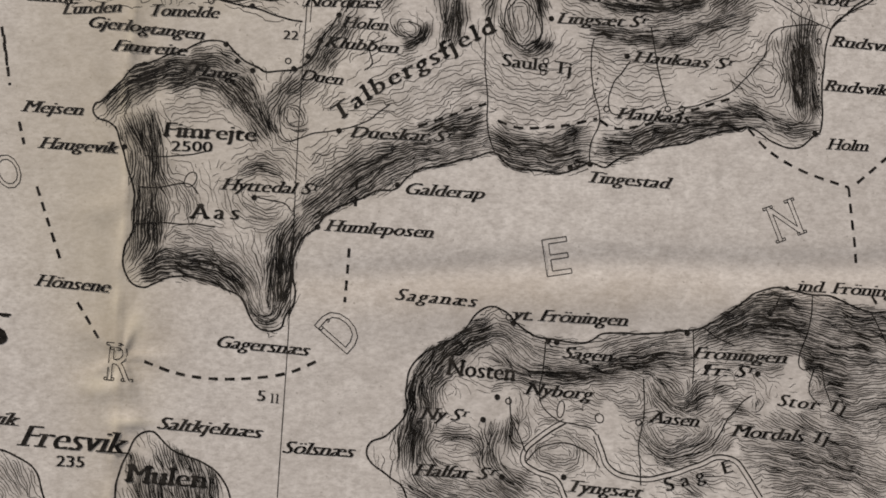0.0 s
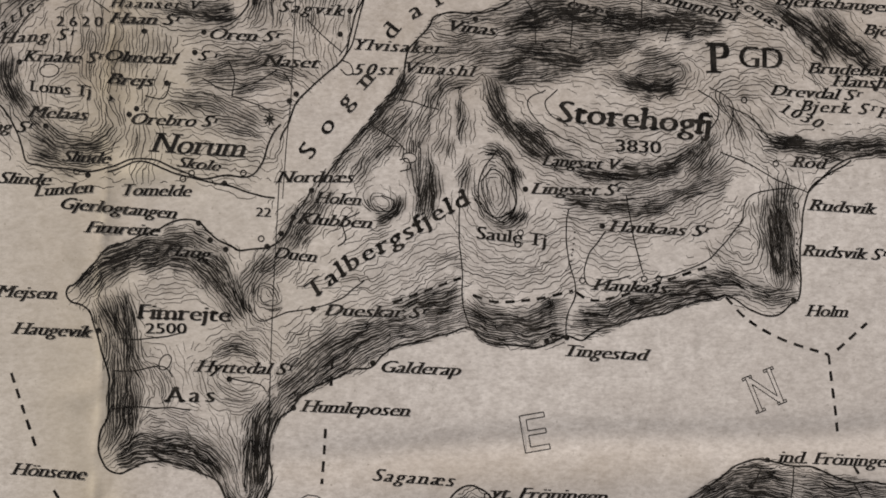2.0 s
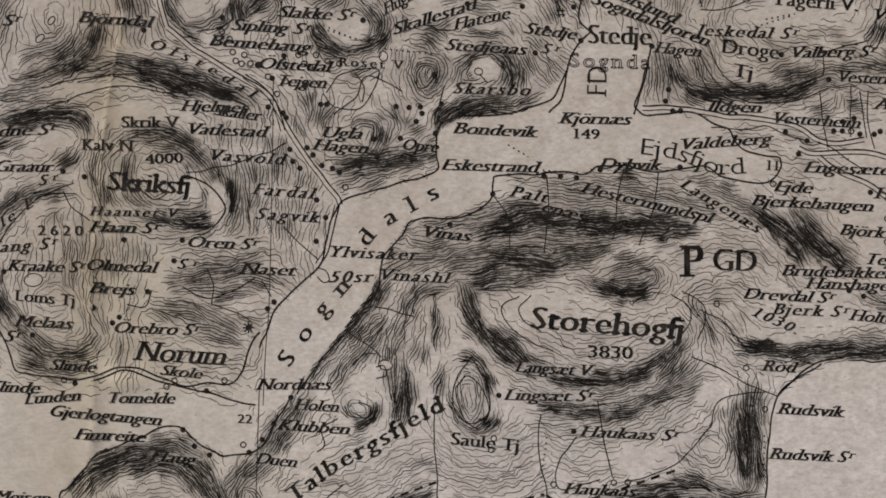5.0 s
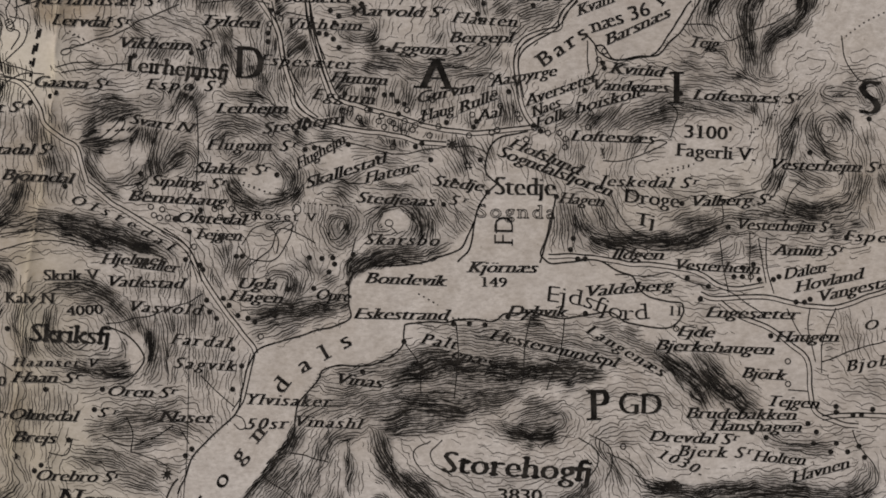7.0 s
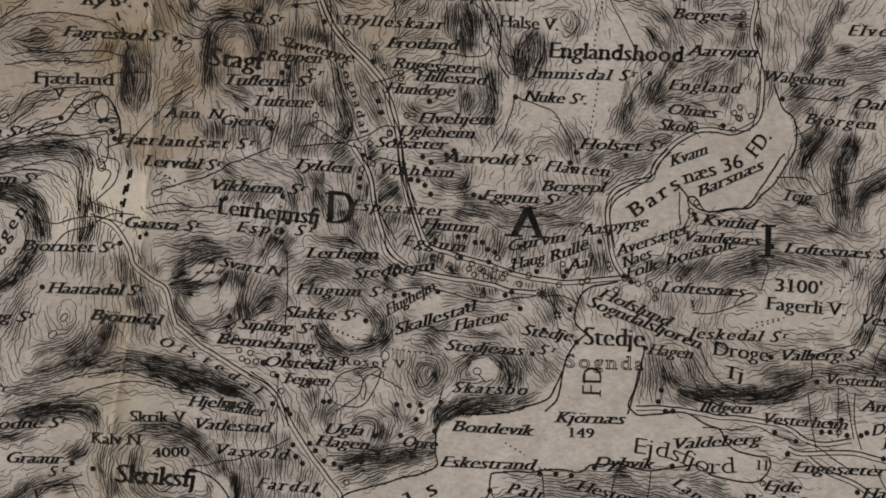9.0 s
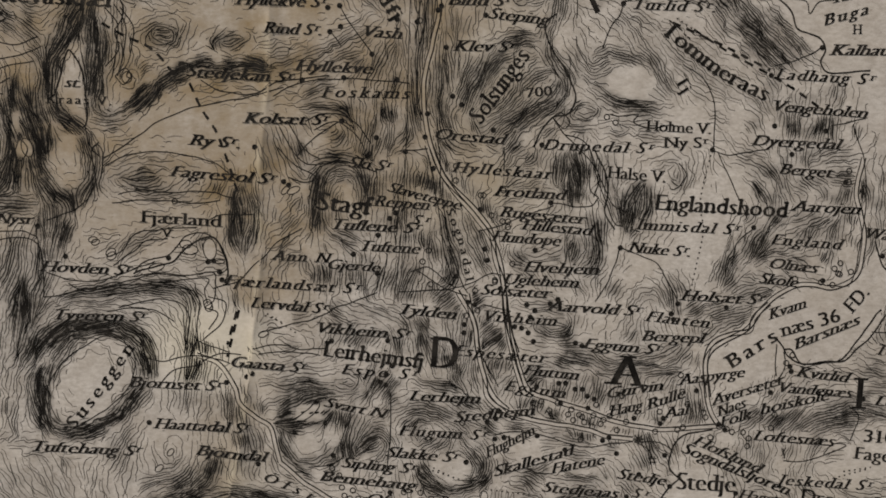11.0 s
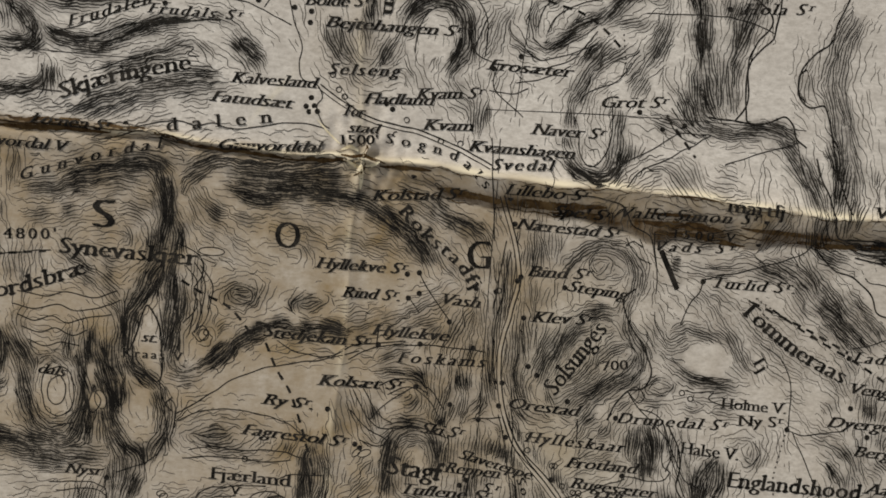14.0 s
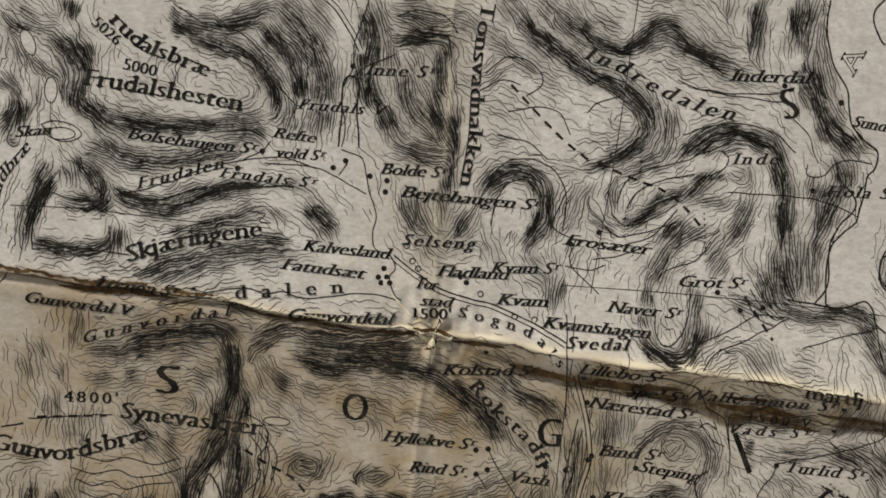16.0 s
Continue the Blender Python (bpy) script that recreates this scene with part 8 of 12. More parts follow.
slope(0.6, 1.3, 9.3, 9, 58, 11.5, 58.5, 12.5, 60.4, 12.2, 62)
flank(0.1, 59.5, 3.0, 1.8, -60, 4.8)
flank(-2.4, 57.6, 3.6, 2.4, -75, 3.8)
flank(2.8, 63.2, 2.4, 1.2, -10, 6.8)
flank(14.0, 57.8, 3.0, 3.0, -110, 5.8)
flank(9.1, 64.3, 3.6, 1.0, -10, 7.8)
flank(15.5, 64.8, 3.6, 1.8, -40, 4.8)
flank(10.5, 66.5, 4.8, 1.2, -5, 3.8)
flank(4.1, 66.3, 3.0, 1.2, 30, 4.8)
flank(4.3, 74.0, 4.8, 1.2, -95, 4.8)
flank(10.6, 73.2, 3.6, 1.4, -95, 4.8)
flank(15.7, 72.4, 3.6, 1.8, -95, 4.8)
flank(20.8, 72.3, 2.4, 3.0, -95, 4.8)
flank(6.1, 70.1, 4.8, 0.6, -95, 4.8)
slope(1.1, 1.3, 7.3, 5.7, 78.4, 8.2, 78.6, 10.7, 78.1, 13.3, 77.2, 17.7, 76.8, 20.9, 77.4)
hill(5.7, 81.9, 1.8, 1.2, -0, 4, 7.3)
flank(5.8, 84.1, 1.8, 1.2, -60, 5.8)
flank(21.0, 81.2, 2.4, 2.4, -60, 6.8)
flank(23.6, 83.7, 3.0, 1.4, -60, 5.8)
hill(13.4, 81.4, 1.3, 1.8, -0, 3, 5.3)
flank(27.5, 64.5, 2.4, 3.6, -70, 5.8)
flank(28.7, 60.6, 3.0, 3.6, -75, 5.8)
slope(1.2, 1.8, 7.3, 31.3, 62.5, 33.1, 59.3, 36.2, 57.3, 39.4, 57.2, 43.2, 58.4, 46.4, 58.9)
slope(1.4, 1.4, 6.3, 28.7, 62.5, 29.9, 58.1, 33, 56.1, 37.4, 55.7)
slope(1.8, 1.2, 5.3, 39.4, 60.4, 43.3, 60.9, 47.7, 60.2, 52.1, 58.8)
flank(37.5, 60.4, 3.0, 1.8, -10, 3.8)
flank(33.4, 70.7, 3.0, 3.0, -60, 5.8)
slope(0.7, 1.3, 8.3, 35.3, 70, 37.9, 71.5, 41.1, 72.4, 44.9, 72.6, 48.7, 71.6)
flank(30.2, 68.9, 3.0, 2.4, -60, 5.8)
flank(34.7, 73.2, 3.6, 1.2, -10, 5.8)
flank(43.7, 76.8, 5.4, 1.4, -5, 5.8)
flank(44.4, 75.8, 3.6, 0.6, -0, 7.8)
hill(45.1, 70.1, 4.2, 2.7, -0, 3, 4.3)
flank(49.3, 72.2, 0.8, 2.4, -95, 6.8)
flank(44.6, 82.5, 2.4, 2.4, -75, 4.8)
flank(47.7, 80.5, 3.6, 3.6, -80, 4.8)
slope(1.1, 1.1, 8.3, 51.3, 76, 50.8, 78.5, 52.8, 80.4, 55.4, 82.9)
slope(0.8, 0.8, 7.3, 46.9, 76.7, 49.4, 76, 52.6, 75.3)
flank(42.6, 80.0, 2.4, 1.8, -60, 4.8)
slope(0.8, 0.8, 7.3, 52.7, 67, 53.7, 69.5, 55.1, 72.7, 57, 74.5)
hill(58.1, 68.8, 2.4, 3.6, -0, 4, 5.3)
slope(1.2, 1.4, 8.3, 53.4, 60.6, 56.5, 59.6, 59.8, 60.8, 61.1, 63.6, 60.6, 66.8)
slope(1.2, 1.2, 6.3, 61.3, 68.1, 62.4, 64.9, 59.8, 61.1)
flank(62.3, 61.7, 2.4, 3.0, -60, 4.8)
hill(60.2, 73.2, 2.4, 1.2, -20, 3, 6.3)
hill(63.0, 73.4, 1.8, 1.2, -20, 4, 8.3)
hill(57.1, 76.8, 1.8, 1.8, -0, 3, 4.3)
flank(53.9, 57.5, 7.8, 0.8, -5, 5.8)
slope(0.7, 0.8, 7.3, 41.9, 57.8, 47, 58.3, 50.8, 57.9)
flank(43.7, 52.7, 2.4, 1.2, -10, 4.8)
flank(57.3, 44.7, 0.7, 3.0, -0, 5.8)
flank(43.5, 48.9, 2.4, 0.8, -0, 3.8)
slope(1.1, 1.1, 6.3, 42.1, 43.8, 44.6, 42.5, 45.8, 40.6)
slope(1.2, 1.2, 8.3, 41, 28.8, 46.1, 29.3, 52.4, 28.8, 58.7, 28.3, 61.3, 30.1)
slope(0.7, 0.7, 7.3, 49.5, 35.5, 51.3, 34.2, 55.1, 33.8, 57.6, 33.4)
flank(61.6, 40.2, 3.0, 1.8, -10, 5.8)
flank(61.3, 30.8, 1.2, 1.8, -80, 6.8)
flank(58.9, 35.2, 2.4, 1.2, -0, 4.8)
flank(59.3, 45.9, 1.2, 3.6, -85, 4.8)
flank(31.1, 56.1, 2.4, 1.1, -10, 3.8)
flank(18.1, 67.9, 1.8, 1.8, -60, 3.8)
flank(-10.0, 57.8, 3.6, 2.4, -60, 4.8)
flank(-8.2, 54.0, 1.8, 3.6, -60, 4.8)
hill(-34.0, 90.3, 0.8, 1.0, -0, 2, 7.3)
slope(1.0, 1.0, 8.3, -11.8, 100, -11.5, 94.3, -11.8, 88)
flank(-10.5, 93.7, 1.8, 6.6, -92, 4.6)
flank(-15.9, 96.2, 1.8, 3.6, -95, 4.6)
flank(-13.4, 89.2, 3.6, 1.8, -95, 5.6)
flank(-17.2, 86.4, 4.2, 1.4, -95, 3.6)
flank(-14.7, 83.5, 4.2, 1.2, -25, 5.6)
flank(-9.6, 81.6, 3.6, 1.8, -70, 5.6)
slope(0.6, 0.8, 7.3, -21.6, 91.8, -21.5, 95.6, -19.7, 98.2, -17.2, 98.2, -16.2, 95)
flank(-19.1, 92.4, 3.0, 2.4, -95, 3.6)
flank(-18.5, 90.5, 1.8, 1.2, -30, 7.6)
slope(0.8, 1.1, 8.3, -22.3, 98.2, -19.7, 99.4, -16.6, 99.7)
flank(-21.0, 87.0, 2.4, 1.2, -40, 7.6)
flank(-22.9, 82.9, 1.8, 1.2, 20, 6.6)
hill(-41.3, 97.9, 2.4, 1.1, -0, 5, 5.3)
hill(-38.8, 97.9, 7.2, 2.4, -0, 4, 4.3)
hill(-40.7, 97.7, 1.0, 0.5, -0, 2, 9.5)
hill(-30.0, 93.8, 0.7, 3.6, -0, 4, 7.3)
slope(0.7, 0.7, 6.3, -28.5, 98.2, -28.6, 94.4, -28.5, 90.6)
flank(-24.8, 90.6, 2.4, 2.4, 40, 3.6)
flank(-25.4, 94.4, 1.8, 2.4, 50, 2.6)
slope(0.7, 0.7, 6.3, -43.8, 88.4, -41.3, 90.9, -38.1, 91.9)
slope(0.8, 1.2, 6.3, -45.1, 84.6, -41.3, 85, -36.9, 85, -35.6, 83.6, -35.5, 80.4)
slope(1.6, 1.8, 5.3, -43.8, 83, -40, 83, -37.5, 82.4, -36.2, 79.8)
slope(1.0, 1.2, 8.3, -43.8, 79.8, -41.9, 79.8, -41, 77.9, -40.6, 76)
slope(0.8, 0.8, 9.3, -35.6, 81.7, -35, 79.8, -35.3, 76.6, -35.9, 74.1)
flank(-33.7, 77.9, 1.8, 3.0, -80, 5.6)
flank(-40.0, 86.8, 4.8, 0.6, -0, 4.6)
flank(-33.1, 88.0, 1.8, 1.8, -0, 4.6)
flank(-12.1, 101.3, 2.4, 1.2, -10, 5.6)
hill(6.6, 99.3, 1.0, 3.0, -0, 4, 7.3)
slope(0.6, 0.6, 9.3, 5.7, 101.9, 5.7, 98.1)
slope(0.6, 0.6, 9.3, 8.1, 100.6, 7.9, 97.4, 6.6, 96.5)
hill(14.5, 95.5, 0.8, 3.0, -15, 4, 9.3)
flank(13.3, 96.1, 0.6, 3.0, -100, 5.6)
flank(4.4, 97.1, 3.0, 0.8, -5, 6.6)
flank(0.6, 100.0, 2.4, 0.8, -10, 4.6)
hill(5.0, 91.4, 3.6, 2.4, 20, 4, 6.3)
flank(7.5, 91.0, 1.4, 1.8, -100, 7.6)
slope(0.6, 1.0, 6.3, 8.8, 94.9, 10.1, 92.3, 10.1, 89.8, 8.8, 86.6)
flank(5.6, 87.2, 3.6, 1.2, -60, 4.6)
flank(5.0, 82.8, 2.4, 1.2, -60, 5.6)
hill(5.6, 81.5, 2.4, 1.2, -0, 4, 7.3)
slope(2.4, 0.6, 6.3, 13.8, 84, 15.1, 85.9, 16.4, 86.6, 18.3, 85.3, 18.9, 83.4)
slope(0.8, 1.0, 5.3, 13.2, 80.9, 13.8, 82.8, 14.5, 84)
flank(17.6, 80.9, 3.0, 1.8, -60, 4.6)
hill(30.7, 96.0, 1.8, 1.3, -0, 4, 6.3)
flank(33.6, 97.9, 2.4, 1.4, -20, 6.6)
flank(34.2, 94.1, 1.8, 1.2, -60, 7.6)
flank(36.1, 93.5, 3.0, 3.0, -95, 4.6)
flank(31.6, 89.7, 2.4, 1.4, -40, 7.6)
flank(25.3, 87.2, 1.2, 1.6, -110, 8.8)
flank(30.3, 87.1, 3.6, 1.2, -20, 5.6)
flank(25.2, 84.6, 3.6, 1.4, -40, 5.6)
flank(29.0, 85.9, 3.6, 1.8, -30, 4.6)
flank(22.1, 82.7, 3.0, 2.4, -80, 4.6)
flank(22.0, 74.5, 1.8, 2.4, -80, 4.6)
flank(-3.9, 79.0, 1.8, 3.6, -80, 5.6)
flank(-7.1, 74.6, 3.6, 1.2, -5, 6.6)
flank(-9.6, 72.1, 3.6, 1.8, -5, 4.6)
slope(0.7, 0.7, 9.3, 44.3, 91.5, 45.6, 94.1, 46.9, 96.6, 48.2, 99.1, 49.5, 101.7)
flank(43.1, 97.9, 2.4, 3.6, -80, 4.6)
flank(42.4, 94.1, 1.8, 3.0, -80, 4.6)
slope(1.2, 1.4, 7.3, 43.7, 90.9, 46.8, 92.5, 50.7, 94, 54.4, 95.3)
flank(51.3, 95.9, 3.6, 2.4, 10, 4.6)
flank(52.6, 93.4, 2.4, 1.4, 5, 6.6)
slope(0.8, 0.8, 6.3, 44.2, 85.8, 46.8, 87.1, 48.1, 89.6)
flank(46.8, 85.2, 1.2, 3.6, -110, 6.6)
flank(49.9, 84.5, 1.8, 3.6, -105, 4.6)
flank(48.0, 78.2, 2.4, 3.0, -85, 5.6)
slope(1.0, 0.8, 8.3, 52.4, 77.5, 51.1, 75.6, 51.8, 79.4, 53.7, 80.7)
flank(42.3, 78.2, 3.6, 1.2, -5, 5.6)
flank(43.5, 75.0, 3.6, 1.2, -5, 7.6)
flank(35.9, 77.0, 3.0, 0.6, -5, 4.6)
flank(29.6, 75.7, 2.4, 1.2, -80, 3.6)
flank(39.2, 89.0, 0.8, 1.8, -90, 2.6)
flank(6.8, 75.2, 4.8, 0.8, -0, 5.6)
hill(-17.9, 74.7, 1.3, 0.8, -0, 4, 6.3)
hill(-39.4, 65.3, 3.6, 3.6, -0, 5, 4.3)
slope(1.4, 1.4, 7.3, -45.1, 64.7, -42.5, 67.8, -41.3, 71)
slope(1.8, 1.4, 6.3, -36.9, 75.4, -36.2, 71.6, -36.8, 67.8, -38.1, 64, -41.3, 61.5)
flank(-42.5, 59.0, 3.6, 2.4, -60, 4.6)
flank(-32.4, 70.3, 3.0, 4.8, -85, 3.6)
flank(-33.7, 62.7, 1.8, 2.4, -80, 4.6)
flank(-41.3, 56.5, 3.0, 1.2, -0, 6.6)
flank(9.1, 119.2, 0.4, 2.8, -30, 8.8)
flank(8.5, 118.2, 2.4, 0.5, -0, 1.4)
slope(1.6, 1.2, 8.2, -59.8, 124.9, -56, 126.3, -52.3, 127.1, -48.6, 127.5, -46.7, 126.7)
slope(1.6, 1.2, 9.2, -41, 126.9, -37.3, 126.4, -32.2, 126, -27.2, 125.9)
slope(1.0, 1.1, 7.2, -41.7, 127.5, -38.5, 127.3, -33.5, 127.2, -27.9, 126.8)
slope(1.0, 1.2, 7.2, -28.4, 125.5, -24.6, 123.8, -22.1, 122.7, -19.5, 120.2)
slope(1.2, 1.2, 8.2, -48.6, 127.2, -48.2, 123.5, -47.8, 119.1, -48.7, 116)
slope(1.4, 1.4, 4.2, -58.5, 123.7, -54.7, 123.2, -51, 123.4, -48.5, 121.6)
hill(-52.9, 122.7, 3.6, 2.4, -0, 4, 3.2)
hill(-55.3, 116.3, 4.2, 3.6, -0, 5, 3.2)
slope(0.8, 0.8, 6.2, -46, 126.1, -44.1, 123.7, -44.7, 121.1, -46.2, 118.6, -45.8, 116.1)
slope(1.2, 1.2, 9.2, -47.8, 118.5, -49.3, 114.7, -51.1, 110.8, -52, 107, -51.6, 104.5)
slope(0.8, 1.0, 9.2, -46.8, 115.4, -46.7, 111.6, -46.3, 107.9, -45.9, 104.1)
slope(0.7, 0.8, 6.2, -43.9, 114.9, -43.5, 111.8, -45, 108.5, -45, 106)
hill(-39.1, 113.2, 3.3, 1.7, -10, 5, 5.2)
hill(-31.6, 113.0, 1.9, 1.1, -0, 5, 6.2)
hill(-42.7, 117.1, 1.8, 0.5, -0, 2, 5.2)
hill(-33.9, 118.1, 3.0, 1.2, -10, 2, 3.2)
slope(0.8, 0.8, 9.2, -46.5, 104.7, -44.3, 104.1, -41.8, 105.8, -38.7, 108.1, -36.2, 109.5, -33.1, 109.9, -28, 110.1)
flank(-23.0, 112.5, 3.6, 1.2, 30, 3.4)
slope(1.2, 1.2, 5.2, -26.1, 110.5, -22.3, 111.3, -18.6, 112.7, -15.4, 114.1)
flank(-17.3, 114.0, 2.4, 1.2, 30, 4.4)
flank(-12.8, 112.3, 1.8, 2.4, -85, 6.4)
slope(0.6, 1.2, 7.2, -20.8, 122.7, -18.2, 120.9, -16.3, 119.1, -14.3, 116.7)
slope(0.8, 0.8, 6.2, -16.4, 124.1, -14.5, 122.3, -12.9, 121.1)
flank(-18.9, 123.4, 3.6, 1.4, -40, 5.4)
flank(-6.8, 120.1, 1.2, 3.6, -92, 8.4)
flank(-6.3, 122.6, 1.4, 1.8, -92, 6.4)
flank(-6.6, 113.8, 1.2, 3.6, -92, 6.4)
flank(-7.0, 110.0, 1.0, 3.0, -92, 7.4)
flank(-15.2, 105.9, 2.4, 2.4, -85, 5.4)
flank(-15.7, 102.6, 1.8, 3.0, -85, 6.4)
flank(-12.9, 105.9, 1.4, 3.6, -88, 3.4)
slope(0.7, 0.8, 6.2, -21.5, 106.3, -19, 106.3, -17, 104.5, -15.6, 101.4)
slope(0.8, 0.8, 6.2, -25.9, 103.5, -24.5, 100.4, -21.3, 99.2)
slope(0.8, 0.8, 7.2, -21.9, 98.6, -19.4, 99.9, -16.2, 99.4, -14.9, 97.5)
slope(0.7, 0.8, 7.2, -10, 120, -9.5, 115.6, -10.6, 111.8, -10.8, 107.3, -9.6, 102.9)
slope(0.8, 0.8, 8.2, -7.8, 113.1, -7.9, 107.4, -6.8, 103, -4.2, 101.8)
hill(-1.2, 107.7, 4.2, 1.8, 50, 4, 7.2)
slope(1.0, 1.1, 8.2, -5, 107.5, -3.3, 110.8, -0.8, 112.8, 2.4, 113.5)
slope(1.2, 1.4, 9.2, -1, 103.2, 2.1, 105.9, 4.5, 107.9, 5.7, 109.8)
flank(0.8, 105.2, 2.4, 3.0, 50, 7.4)
hill(1.8, 119.2, 2.4, 1.8, -0, 5, 6.2)
slope(0.6, 1.0, 7.2, 3.9, 121.2, 5.3, 118.7, 4.2, 115.5, 3.7, 112.9)
flank(0.7, 121.7, 3.6, 1.2, -0, 4.4)
flank(-1.0, 116.6, 1.8, 1.2, -60, 4.4)
slope(1.0, 1.2, 6.2, 6.2, 113, 8.2, 110.6, 9.6, 108.7)
hill(13.1, 109.5, 3.0, 2.0, -20, 2, 5.2)
slope(0.8, 0.7, 8.2, 9.6, 108.7, 12.2, 106.9, 16.1, 106.4, 18, 106.5)
slope(0.8, 0.8, 6.2, 10.7, 112.6, 13.9, 112.1, 16.2, 110.2, 17.3, 107.1, 18.7, 105.9)
slope(0.8, 0.8, 5.2, 11.7, 117, 15.6, 115.3, 19, 112.3, 23, 109.2)
hill(8.3, 106.2, 1.4, 0.8, -0, 4, 7.2)
hill(11.1, 104.3, 1.8, 0.8, -0, 3, 4.2)
flank(14.8, 119.4, 3.6, 1.4, -90, 3.4)
flank(20.3, 123.7, 3.0, 2.4, -110, 6.4)
slope(1.0, 1.6, 5.2, 9.2, 129.5, 11.8, 128.4, 15.6, 127.9)
flank(10.4, 130.2, 1.8, 2.4, -95, 4.4)
flank(16.8, 129.8, 3.0, 2.4, -95, 2.4)
slope(1.0, 1.0, 8.2, 22.3, 132.5, 23.8, 128.8, 24.6, 125.7, 24.2, 122.6)
slope(1.0, 1.0, 8.2, 26.7, 134, 27.5, 130.2, 27.4, 126.5, 26.6, 123.9)
flank(30.7, 130.4, 2.4, 3.6, -80, 3.4)
slope(1.2, 1.4, 8.2, 22.3, 121.3, 25.7, 117.6, 28.4, 114.5, 31.1, 112.1)
slope(1.4, 1.4, 6.2, 19.8, 121.2, 22.5, 118.7, 23.9, 116.3)
flank(29.0, 115.2, 3.0, 3.0, -45, 6.4)
flank(32.3, 113.4, 1.8, 1.8, -45, 5.4)
slope(0.8, 1.2, 5.2, 23, 109.2, 26.3, 107.4, 27.7, 104.9)
flank(31.4, 107.6, 3.6, 1.8, -95, 4.4)
flank(33.6, 103.9, 3.6, 3.0, -95, 5.4)
flank(32.5, 100.6, 3.6, 1.2, -90, 5.4)
flank(35.4, 94.9, 2.4, 3.6, -95, 4.4)
flank(32.7, 96.1, 1.8, 2.4, -100, 5.4)
flank(25.5, 122.0, 2.4, 1.2, -20, 6.4)
flank(31.2, 122.5, 3.6, 0.8, -5, 8.4)
flank(36.9, 122.8, 3.6, 1.2, -5, 6.4)
flank(9.5, 124.2, 6.6, 1.8, -90, 5.4)
flank(4.4, 124.9, 3.6, 1.2, -90, 4.4)
flank(-5.7, 124.6, 4.8, 1.0, -90, 4.4)
hill(5.4, 129.4, 3.0, 1.6, 20, 4, 5.2)
hill(-41.3, 97.5, 3.6, 1.6, -0, 5, 5.2)
hill(-41.0, 97.5, 1.6, 0.8, -0, 3, 9.2)
hill(-38.5, 97.4, 6.0, 2.7, -0, 4, 4.2)
flank(-46.3, 91.2, 2.4, 0.6, -0, 1.4)
flank(-47.6, 91.8, 1.8, 1.8, 5, 2.4)
slope(0.8, 0.8, 8.2, -55.8, 109.4, -55.1, 105.6, -53.8, 102.5, -53.4, 99.3, -54, 95.4)
slope(1.2, 1.2, 8.2, -57.6, 106.1, -56.3, 103.7, -55.6, 99.9, -56.2, 96.6, -58.1, 95.3)
hill(-58.2, 99.8, 1.8, 2.4, -0, 4, 4.2)
slope(1.1, 1.1, 8.2, -52.4, 98.1, -50.5, 96.2, -51.7, 93.6, -52.3, 89.7)
flank(-55.6, 95.4, 3.6, 1.4, -20, 7.4)
flank(-58.1, 94.0, 2.4, 1.2, -20, 6.4)
slope(1.2, 1.3, 7.2, -51.2, 99.4, -49.9, 97.5, -48.6, 96.9, -46.7, 98.3, -46.5, 101.5)
hill(-49.6, 99.4, 2.4, 2.4, -0, 4, 5.2)
flank(-50.6, 102.0, 1.8, 1.2, -60, 5.4)
flank(-51.0, 90.4, 1.4, 3.6, -95, 6.4)
slope(1.6, 1.6, 6.2, -54.9, 90.3, -54.5, 86.4, -55.4, 81.8, -56.6, 77.9)
hill(-58.6, 86.2, 3.0, 3.6, -0, 4, 5.2)
flank(-55.4, 85.1, 1.2, 4.8, -95, 5.4)
flank(-52.2, 84.5, 1.2, 1.8, -90, 6.4)
slope(1.0, 1.4, 8.2, -52.8, 78, -49.6, 80.7, -46.4, 82.1, -42.6, 81, -41.2, 77.8)
slope(1.2, 0.8, 5.2, -47.8, 84.7, -42.7, 85.9, -37.5, 85.4, -35.6, 84.2, -35.5, 80.6)
slope(0.6, 0.8, 7.2, -49, 83.7, -45.2, 84.1, -40.1, 85)
flank(-53.4, 77.3, 2.4, 3.6, -120, 6.4)
flank(-40.0, 81.1, 2.4, 3.0, -100, 3.4)
slope(0.7, 0.7, 9.2, -35.9, 82.5, -34.8, 79.3, -35.4, 76.7)
hill(-46.3, 76.3, 4.8, 3.6, 30, 3, 3.2)
slope(0.7, 1.4, 9.0, -70.1, 157.7, -68.1, 155.5, -66.4, 153.3, -66.8, 150.8, -64.9, 149.2)
slope(1.4, 1.2, 9.0, -65.2, 149.8, -62.7, 148.5, -59.1, 148.4, -55.4, 148.6, -50.7, 149.4, -47.1, 150.6)
slope(1.2, 1.2, 7.0, -63.2, 147.6, -60.7, 146.6, -56.4, 146.1, -51.6, 146.6, -48.1, 148.4)
slope(1.2, 1.3, 8.0, -62.4, 144.6, -58.7, 144.7, -54, 145.4)
slope(0.7, 1.2, 6.0, -65.2, 149.2, -63.7, 146.3, -62.3, 143.4, -60.9, 141.1)
hill(-52.2, 153.4, 6.6, 2.7, -20, 5, 3.0)
hill(-48.6, 153.8, 2.4, 2.4, -0, 6, 5.0)
slope(0.8, 0.8, 9.0, -56.9, 159.3, -53.3, 159.4, -50.2, 157.9, -48.2, 156.2, -46.2, 154)
slope(0.8, 1.1, 8.0, -53.9, 159.3, -50.4, 160.2, -48.1, 161.7, -45.7, 162.5)
slope(1.1, 1.1, 8.0, -49.1, 159.2, -47, 156.4, -45.6, 153.5, -44.1, 151.2, -46.5, 150.1)
